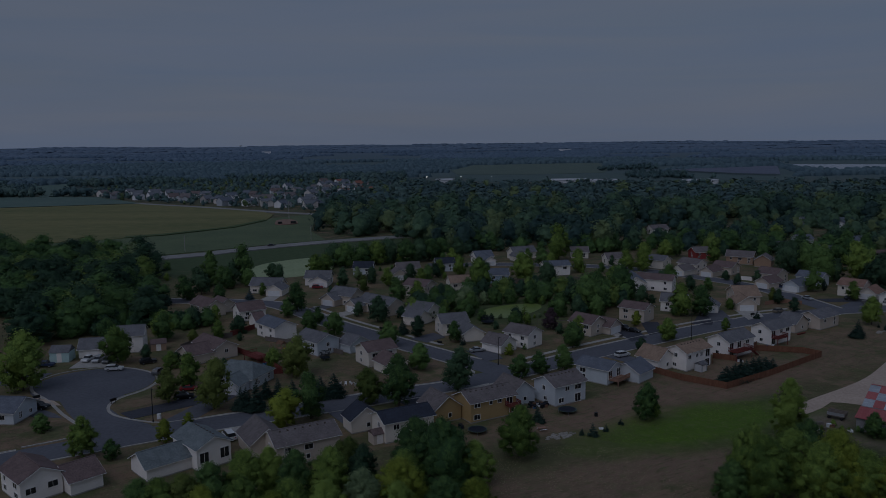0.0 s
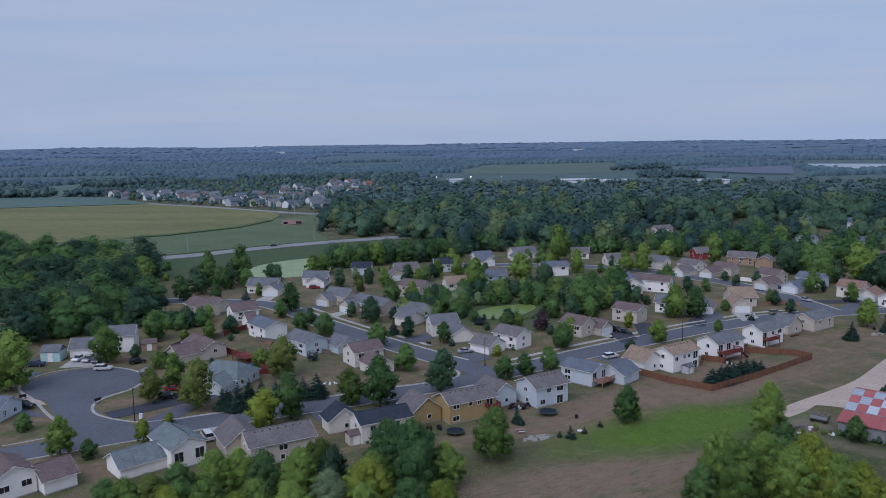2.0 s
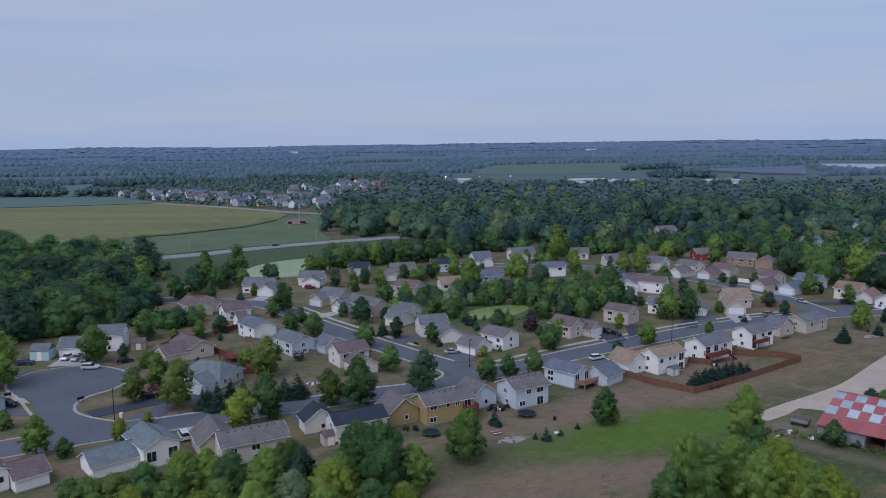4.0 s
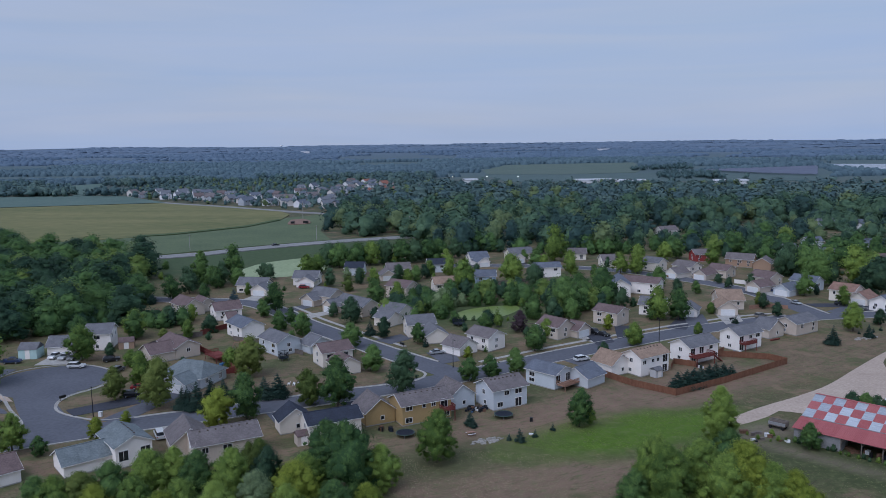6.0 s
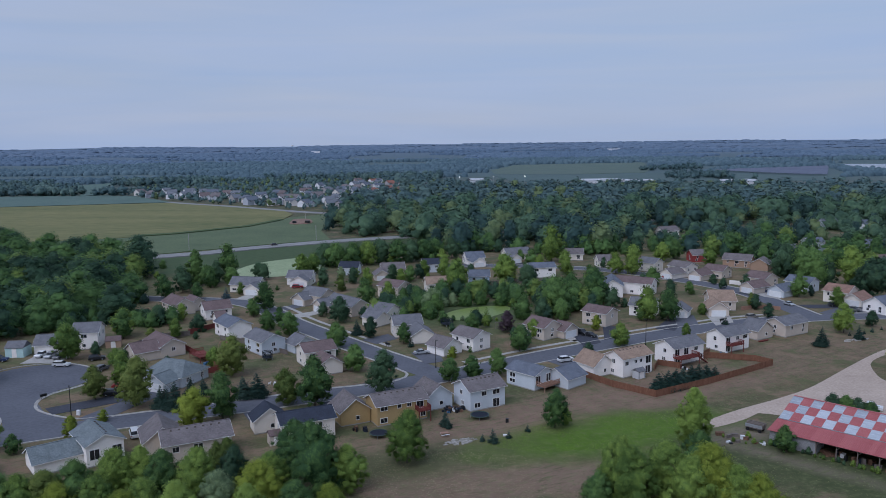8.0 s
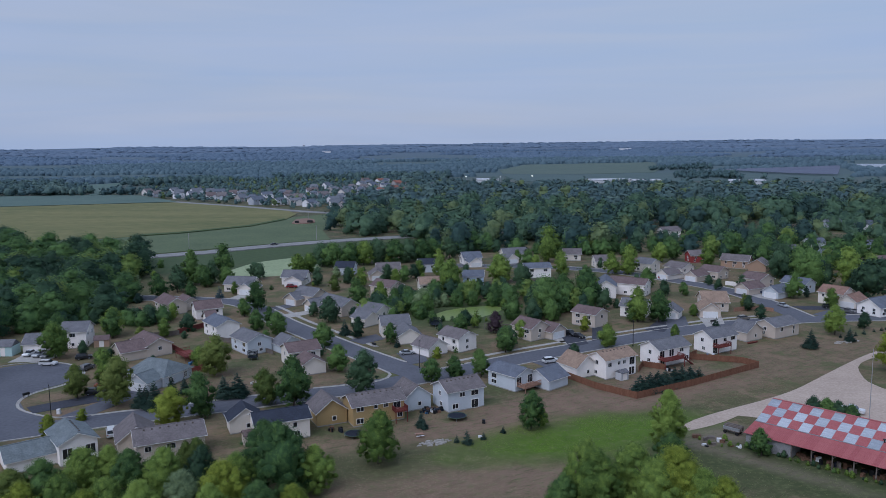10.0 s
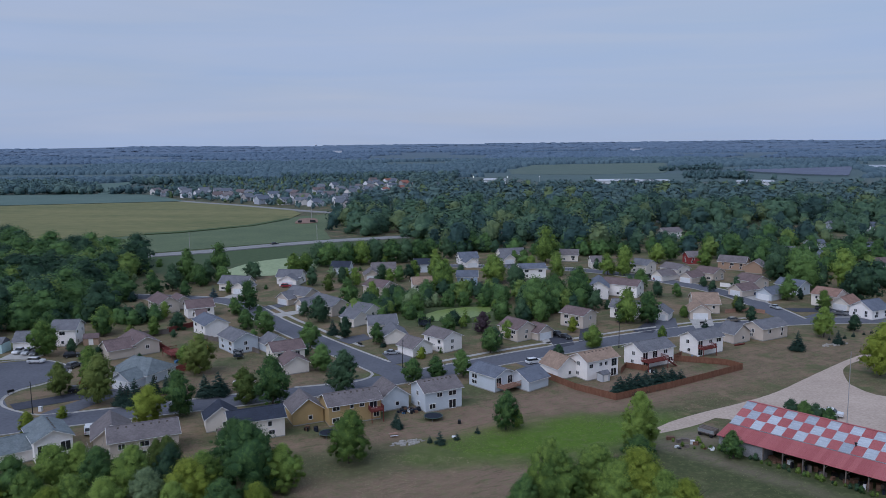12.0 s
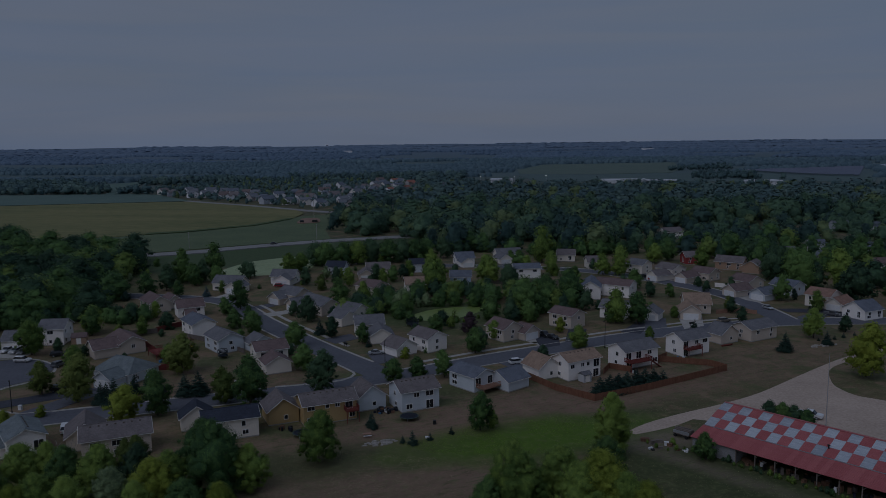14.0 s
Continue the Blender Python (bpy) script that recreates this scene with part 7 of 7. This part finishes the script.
slab("drive_6", [(104.2, 267.5), (111.5, 272.5), (114.4, 289.8), (105.5, 288)], 0.09, CONCRETE, label="pale concrete drive", category="drive")
slab("drive_7", [(91.0, 263.5), (98.5, 267), (100.7, 283.4), (93, 283)], 0.09, ASPHALT, label="grey asphalt drive", category="drive")
slab("drive_8", [(56.5, 239.6), (62.5, 244), (62.0, 256), (53.5, 260)], 0.09, FRESH, label="dark asphalt drive", category="drive")
slab("drive_9", [(9.5, 219.0), (14.5, 222.0), (12.5, 231.0), (4.0, 231)], 0.09, ASPHALT, label="grey asphalt drive", category="drive")
slab("drive_10", [(-13.5, 246), (-8, 241), (-2.0, 248), (-6, 254)], 0.09, ASPHALT, label="grey asphalt drive", category="drive")
slab("drive_11", [(144, 302), (146, 296), (165, 296), (165, 303)], 0.09, FRESH, label="dark asphalt drive", category="drive")
slab("drive_12", [(64.0, 247.5), (70.0, 251.5), (72.0, 266), (66, 266)], 0.09, FRESH, label="dark asphalt drive", category="drive")
slab("drive_13", [(137, 318), (134, 326), (146, 330), (149, 322)], 0.09, CONCRETE, label="pale concrete drive", category="drive")
slab("drive_14", [(158, 288), (176, 289), (176, 298), (160, 298)], 0.09, ASPHALT, label="grey asphalt drive", category="drive")



def garage_drives():
    """A paved drive from each garage door to its street."""
    bpy.context.view_layer.update()
    doors = [o for o in bpy.data.objects if o.name.split(".")[0] == "garage_door"]
    for k, o in enumerate(doors):
        p, d = o.matrix_world.translation, (o.matrix_world.to_3x3() @ Vector((0, -1, 0))).normalized()
        n = Vector((-d.y, d.x, 0)) * 2.7
        for step in range(3, 32):
            q = p + d * step
            if any((q.x - c.x) ** 2 + (q.y - c.y) ** 2 < 22 for road in (MAIN, SIDE, NORTH) for c in road):
                break
        else:
            continue
        a = p + d * 0.1
        word, mat = (("pale concrete", CONCRETE), ("worn grey asphalt", ASPHALT), ("dark asphalt", FRESH))[k % 3]
        slab(f"drive_{k + 15}", [(v.x, v.y) for v in (a + n, a - n, q - n * 1.2, q + n * 1.2)], 0.074 + 0.001 * (k % 7), mat, label=word + " garage drive", category="drive")


garage_drives()


# ---- far town and distance ----
# Far wall colours: the estate's sidings greyed to imitate distance haze.
FARWALL = {k: paint("far_siding_" + k, c, 0.7) for k, c in dict(white=(0.74, 0.74, 0.77), cream=(0.64, 0.61, 0.59), beige=(0.36, 0.34, 0.34), bluegrey=(0.40, 0.43, 0.48)).items()}
FARTILE = {k: material("far_shingle_" + k, tuple(v * 0.8 for v in c), tuple(v * 1.2 for v in c), 0.95, 0.3, 2) for k, c in dict(grey=(0.15, 0.165, 0.19), slate=(0.12, 0.14, 0.175), browngrey=(0.16, 0.145, 0.15), brown=(0.15, 0.12, 0.12), rust=(0.26, 0.12, 0.095)).items()}
FARHOMES = []


def far_house(x, y, turn, L, W, E, R, wall, roof, label, z=0.0):
    t = thing("house", pose(x, y, z, 0, 0, turn), label, "house", "houses of the far town")
    FARHOMES.append((x, y))
    m = gable_block(t, (0, 0, 0), L, W, E, R, FARWALL[wall], FARTILE[roof], trim=None)
    gable_block(t, (L * 0.24, -W / 2 - 1.2, 90), 6.0, 6.4, E * 0.8, E * 0.8 + 2.0, FARWALL[wall], FARTILE[roof], trim=None)
    for side in "fr":
        for u in (-0.25, 0.1):
            add_window(t, side_frame(m, L, W, side, u * (L if side == "f" else W), E - 1.8), 1.2, 1.1)


def far_town():
    rng = random.Random(21)
    walls, roofs = ("white", "white", "cream", "beige", "bluegrey"), ("grey", "grey", "grey", "slate", "slate", "slate", "browngrey", "browngrey", "brown", "grey", "slate", "rust")
    words = dict(white="white", cream="cream", beige="beige", bluegrey="pale grey")
    for row in range(9):
        for k in range(15):
            f = k / 14
            x = -412 + 300 * f + row * 15 + rng.uniform(-7, 7)
            y = 962 - 225 * f + row * 42 + rng.uniform(-12, 12)
            if row and rng.random() < 0.28 or not inside(x, y, TOWN) and row > 0 or f < 0.5 - row * 0.02 and row > 1:
                continue
            wall, roof = rng.choice(walls), rng.choice(roofs)
            far_house(x, y, rng.choice((-36, 54, -20, 30)) + rng.uniform(-12, 12), rng.uniform(9, 14), rng.uniform(7.5, 9.5), rng.uniform(4.6, 6.2), rng.uniform(7.4, 9.2), wall, roof, f"far {words[wall]} house in the distant town")


def clear_of_far_homes(x, y):
    return all(abs(x - hx + (hy - y) * 0.25) > 6 or not -8 < hy - y < 11 for hx, hy in FARHOMES)


far_town()
far_house(260, 560, 20, 12, 9, 4, 7, "bluegrey", "grey", "pale house in a gap of the woods")
far_house(276, 552, -20, 12, 9, 4, 7, "white", "slate", "white house in a gap of the woods")
mixed_wood("town", [p for p in scatter([(-470, 985), (-318, 850), (-235, 795), (-120, 715), (-40, 1080), (-180, 1360), (-500, 1360)], 14.0, 6, (4.5, 9.0), seen_land) if clear_of_far_homes(p[0], p[1])], BACKTONES, "haze-tinted garden trees among far houses", 4, 45, 0.85, 14, 6, 1.15, 0.2)
tagged(put("road_town", ribbon(Shape(), smooth([(-470, 960), (-330, 845), (-240, 783), (-150, 715), (-112, 690), (-80, 640)], 20), 4.5, -4.5, -0.3, 0.62), HIGHWAY), "grey road along the far town", "road", kind="structure")


FARROOF = paint("white_roof_membrane", (0.5, 0.52, 0.56))


def industrial(x, y, turn, L, W, h, label):
    t = thing("warehouse", pose(x, y, rise(x, y), 0, 0, turn), label, "warehouse", "far warehouses")
    put("wall", Shape().box(-L / 2, -W / 2, 0, L / 2, W / 2, h), FARWALL["white"], t)
    put("roof", Shape().solid([(-L / 2 - 1, -W / 2 - 1, h), (L / 2 + 1, -W / 2 - 1, h), (L / 2 + 1, W / 2 + 1, h), (-L / 2 - 1, W / 2 + 1, h)], [(-L / 2, -W / 2, h + 1.5), (L / 2, -W / 2, h + 1.5), (L / 2, W / 2, h + 1.5), (-L / 2, W / 2, h + 1.5)]), FARROOF, t)


industrial(8, 1190, 5, 32, 20, 5.5, "low white far warehouse among trees")
industrial(186, 1175, 4, 64, 26, 4.2, "long white far warehouse")
industrial(240, 1170, -6, 40, 22, 3.4, "long white far warehouse")
industrial(355, 1080, 10, 40, 24, 6.5, "pale far warehouse roof")
industrial(520, 3300, 10, 46, 20, 7, "white far warehouse near the horizon")
industrial(-700, 3200, 10, 34, 20, 6, "white far building near the horizon")


def floodlight(x, y, h):
    t = thing("floodlight", pose(x, y, 0), "lit floodlight on a far pole", "floodlight", "far floodlights")
    put("pole", Shape().tube((0, 0, 0), (0, 0, h), 0.14, 0.1, 6), PALESTEEL, t)
    put("lamp", Shape().solid([(-0.35, -0.35, h), (0.35, -0.35, h), (0.35, 0.35, h), (-0.35, 0.35, h)], [(-0.5, -0.5, h + 0.7), (0.5, -0.5, h + 0.7), (0.5, 0.5, h + 0.7), (-0.5, 0.5, h + 0.7)]), LIT, t)


for fx, fy, fh in ((-22, 1160, 11), (28, 1160, 11), (74, 1165, 11)):
    floodlight(fx, fy, fh)


def water_tower(x, y, h):
    z = rise(x, y)
    t = thing("water_tower", pose(x, y, z), "pale water tower on the horizon", "water tower")
    put("shaft", Shape().tube((0, 0, 0), (0, 0, h - 8), 3.0, 2.2, 10), WHITEPLASTIC, t)
    put("tank", Shape().tube((0, 0, h - 9), (0, 0, h - 5), 3, 8, 14).tube((0, 0, h - 5), (0, 0, h - 2), 8, 8, 14).tube((0, 0, h - 2), (0, 0, h), 8, 3, 14), WHITEPLASTIC, t)


water_tower(-1130, 4500, 16)


# ---- more garden things ----
def playset(x, y, turn):
    t = thing("playset", pose(x, y, 0, 0, 0, turn), "wooden playset with a yellow slide", "playset")
    for sx in (-0.9, 0.9):
        for sy in (-0.9, 0.9):
            put("post", Shape().box(sx - .07, sy - .07, 0, sx + .07, sy + .07, 3.0), DECKTAN, t)
    put("platform", Shape().box(-1, -1, 1.4, 1, 1, 1.5), DECKTAN, t)
    put("roof", Shape().solid([(-1.2, -1.2, 2.9), (1.2, -1.2, 2.9), (1.2, 1.2, 2.9), (-1.2, 1.2, 2.9)], [(-1.2, -.05, 3.7), (1.2, -.05, 3.7), (1.2, .05, 3.7), (-1.2, .05, 3.7)]), JUNK, t)
    put("slide", Shape().beam((1.0, 0, 1.5), (3.6, 0, 0.15), 0.7, 0.12), paint("yellow_plastic", (0.7, 0.5, 0.03), 0.4), t)
    put("swing_beam", Shape().beam((-1, 0, 2.6), (-4.2, 0, 2.6), 0.12, 0.14).beam((-4.2, 0, 2.6), (-4.4, -1.1, 0), 0.1, 0.1).beam((-4.2, 0, 2.6), (-4.4, 1.1, 0), 0.1, 0.1), DECKTAN, t)


playset(161.5, 303.5, 20)
playset(-52.0, 231.5, -30)


def clothes_frame(x, y, turn):
    t = thing("pergola", pose(x, y, 0, 0, 0, turn), "weathered wooden pergola frame by the pond", "pergola")
    for sx in (-2.4, 2.4):
        put("post", Shape().box(sx - .08, -.08, 0, sx + .08, .08, 2.3), GREYWOOD, t)
    put("beam", Shape().box(-2.6, -.08, 2.2, 2.6, .08, 2.36), GREYWOOD, t)


clothes_frame(32.0, 262.0, 10)
clothes_frame(37.5, 260.0, 15)


def boat(x, y, turn, mat, label):
    t = thing("canoe", pose(x, y, 0, 0, 0, turn), label, "canoe")
    k = 9
    low = [((i / (k - 1) - .5) * 4.2, -.12 * math.sin(math.pi * i / (k - 1)), 0) for i in range(k)] + [((.5 - i / (k - 1)) * 4.2, .12 * math.sin(math.pi * i / (k - 1)), 0) for i in range(1, k - 1)]
    top = [((i / (k - 1) - .5) * 4.8, -.42 * math.sin(math.pi * i / (k - 1)), .45) for i in range(k)] + [((.5 - i / (k - 1)) * 4.8, .42 * math.sin(math.pi * i / (k - 1)), .45) for i in range(1, k - 1)]
    put("hull", Shape().solid(low, top), mat, t)


boat(113.0, 246.5, 31, DECKRED, "red canoe lying beside a garage wall")
rubble(142.0, 249.0, 5.0, 1.2, 25, 40, 8)


# a building site beside the far road
SOIL = material("bare_red_soil", (0.19, 0.12, 0.095), (0.28, 0.18, 0.14), 0.95, 0.2, 1.5, 0.2, where="World")
slab("bare_soil", [(p.x, p.y) for p in smooth([(-137, 640), (-129, 646), (-121, 636), (-115, 612), (-122, 605), (-131, 606), (-137, 640)], 4)][:-1], 0.75, SOIL, label="bare red-brown soil of a building site", category="soil", depth=0.6)
crate(-128.0, 609.0, 3.2, 1.8, 1.6, STEEL, "building_material", "dark stack of building material on bare soil", "building material", 20, 0.75)
crate(-118.0, 611.0, 4.0, 2.0, 1.8, STEEL, "building_material", "dark stack of building material on bare soil", "building material", -10, 0.75)

shed(-91.0, 236.5, 20, 4.5, 3.5, 2.3, "brown", "brown", "brown wooden garden shed between two houses")

flag_mast = thing("flag_mast", pose(118.0, 178.6, 0), "tall slim pale metal mast on the gravel yard", "mast")
put("pole", Shape().tube((0, 0, 0), (0, 0, 16.5), 0.1, 0.05, 8), PALESTEEL, flag_mast)
put("base", Shape().tube((0, 0, 0), (0, 0, 0.4), 0.25, 0.2, 8), CONCRETE, flag_mast)


# ---- trees between the farther houses, meadow grass ----
def clear_of_homes(x, y, gap=1.0):
    return all(math.hypot(x - hx, y - hy) > hr * gap for hx, hy, hr in HOMES)


def clear_of_roads(x, y, gap=8.0):
    return all((p.x - x) ** 2 + (p.y - y) ** 2 > gap * gap for road in (MAIN, SIDE, NORTH) for p in road)


GROVE = [(118, 452), (150, 400), (176, 372), (186, 340), (198, 318), (240, 305), (330, 330), (300, 420), (225, 440), (200, 505), (160, 478)]
mixed_wood("grove", [p for p in scatter(GROVE, 12.5, 31, (6, 12.5)) if clear_of_homes(p[0], p[1], 0.9)], TONES, "tall trees between the farther houses", 22, 700, 0.34, 57, 5)
EDGE = [(0, 452), (6, 438), (36, 444), (62, 434), (100, 436), (118, 452), (60, 452), (4, 460)]
mixed_wood("edge", [p for p in scatter(EDGE, 8.0, 33, (6, 12)) if clear_of_homes(p[0], p[1], 0.9)], TONES, "trees along the wood edge", 20, 600, 0.36, 67, 4)


def undergrowth():
    rng = random.Random(77)
    kinds = [("shrub", "maple"), ("shrub", "ash"), ("shrub", "dark"), ("oval", "maple"), ("oval", "ash"), ("round", "dark")]
    made = 0
    while made < 50:
        x, y = rng.uniform(-85, 130), rng.uniform(205, 420)
        if y < 217 + (x + 8) * 0.62 or not clear_of_homes(x, y, 1.05) or not clear_of_roads(x, y) or inside(x, y, THICKET) or not -110 < x - (y - 205) * -0.25 < 125:
            continue
        if (x - 22) ** 2 / 500 + (y - 286) ** 2 / 300 < 1 or (x + 80) ** 2 / 700 + (y - 402) ** 2 / 1500 < 1:
            continue
        kind, leaf = rng.choice(kinds)
        tree(x, y, rng.uniform(1.5, 3.5) if kind == "shrub" else rng.uniform(5, 8.5), kind, leaf, rng.randrange(2), turn=rng.uniform(0, 360), name="shrub" if kind == "shrub" else "tree")
        made += 1


undergrowth()


def pond_bank():
    """Low shrubs and reeds round the middle pond."""
    rng = random.Random(91)
    for k in range(34):
        a = k / 34 * 6.283
        near = math.sin(a - 0.5) < 0
        x, y = 22.5 + math.cos(a) * 17.5 + math.sin(a) * -5, 287 + math.sin(a) * 13 + math.cos(a) * 6
        tree(x + rng.uniform(-2, 2), y + rng.uniform(-1.5, 1.5), rng.uniform(1.2, 2.4) if near else rng.uniform(3, 6), "shrub", rng.choice(("ash", "maple", "willow", "maple")), k % 2, turn=rng.uniform(0, 360), name="shrub", label="low green shrub on the pond bank")


pond_bank()


def tufts(name, region, count, size, mat, label, seed):
    """Grass and weeds as many small upright blades."""
    rng = np.random.default_rng(seed)
    xs, ys = [p[0] for p in region], [p[1] for p in region]
    pts = []
    while len(pts) < count:
        x, y = rng.uniform(min(xs), max(xs)), rng.uniform(min(ys), max(ys))
        if inside(x, y, region) and noise.noise((x / 9, y / 9, 1.0)) + noise.noise((x / 2.5, y / 2.5, 4.0)) * 0.6 > rng.uniform(-0.5, 0.5):
            pts.append((x, y))
    c = np.array(pts)
    k = 5
    base = np.repeat(c, k, 0) + rng.normal(size=(count * k, 2)) * size * 0.5
    a = rng.random(count * k) * 6.28
    h = size * (0.5 + rng.random(count * k))
    w = size * 0.28
    p0 = np.stack([base[:, 0] - w * np.cos(a), base[:, 1] - w * np.sin(a), np.zeros(count * k)], 1)
    p1 = np.stack([base[:, 0] + w * np.cos(a), base[:, 1] + w * np.sin(a), np.zeros(count * k)], 1)
    p2 = np.stack([base[:, 0] + rng.normal(size=count * k) * w, base[:, 1] + rng.normal(size=count * k) * w, h], 1)
    v = np.stack([p0, p1, p2], 1).reshape(-1, 3)
    f = np.arange(len(v)).reshape(-1, 3)
    return tagged(new(name, array_mesh(name, v, f, mat)), label, "grass", kind="stuff")


MEADOW = [(-5, 128), (70, 126), (130, 126), (118, 143), (84, 160), (72, 170), (92, 190), (120, 212), (135, 236), (112, 224), (84, 200), (68, 189), (50, 186), (36, 168), (12, 158), (-4, 150)]
DRY_BAND = [(-5, 128), (45, 126), (44, 146), (34, 154), (12, 156), (-4, 150)]
GREEN_BAND = [(26, 160), (34, 156), (58, 158), (78, 172), (80, 184), (60, 180), (40, 172)]
DRYGRASS = leaves("dry_grass_blades", (0.3, 0.24, 0.15), (0.52, 0.43, 0.30), 0.8, 0.0, 0.1)
OLIVEGRASS = leaves("olive_grass_blades", (0.16, 0.17, 0.08), (0.30, 0.31, 0.15), 0.8, 0.0, 0.1)
FRESHGRASS = leaves("fresh_grass_blades", (0.13, 0.23, 0.035), (0.23, 0.35, 0.075), 0.8, 0.0, 0.1)
tufts("grass_dry", DRY_BAND, 5000, 0.08, DRYGRASS, "dry straw-coloured meadow grass", 1)
tufts("grass_olive", MEADOW, 3500, 0.08, OLIVEGRASS, "olive-green meadow weeds", 2)
tufts("grass_fresh", GREEN_BAND, 7000, 0.07, FRESHGRASS, "fresh green grass in the meadow hollow", 3)
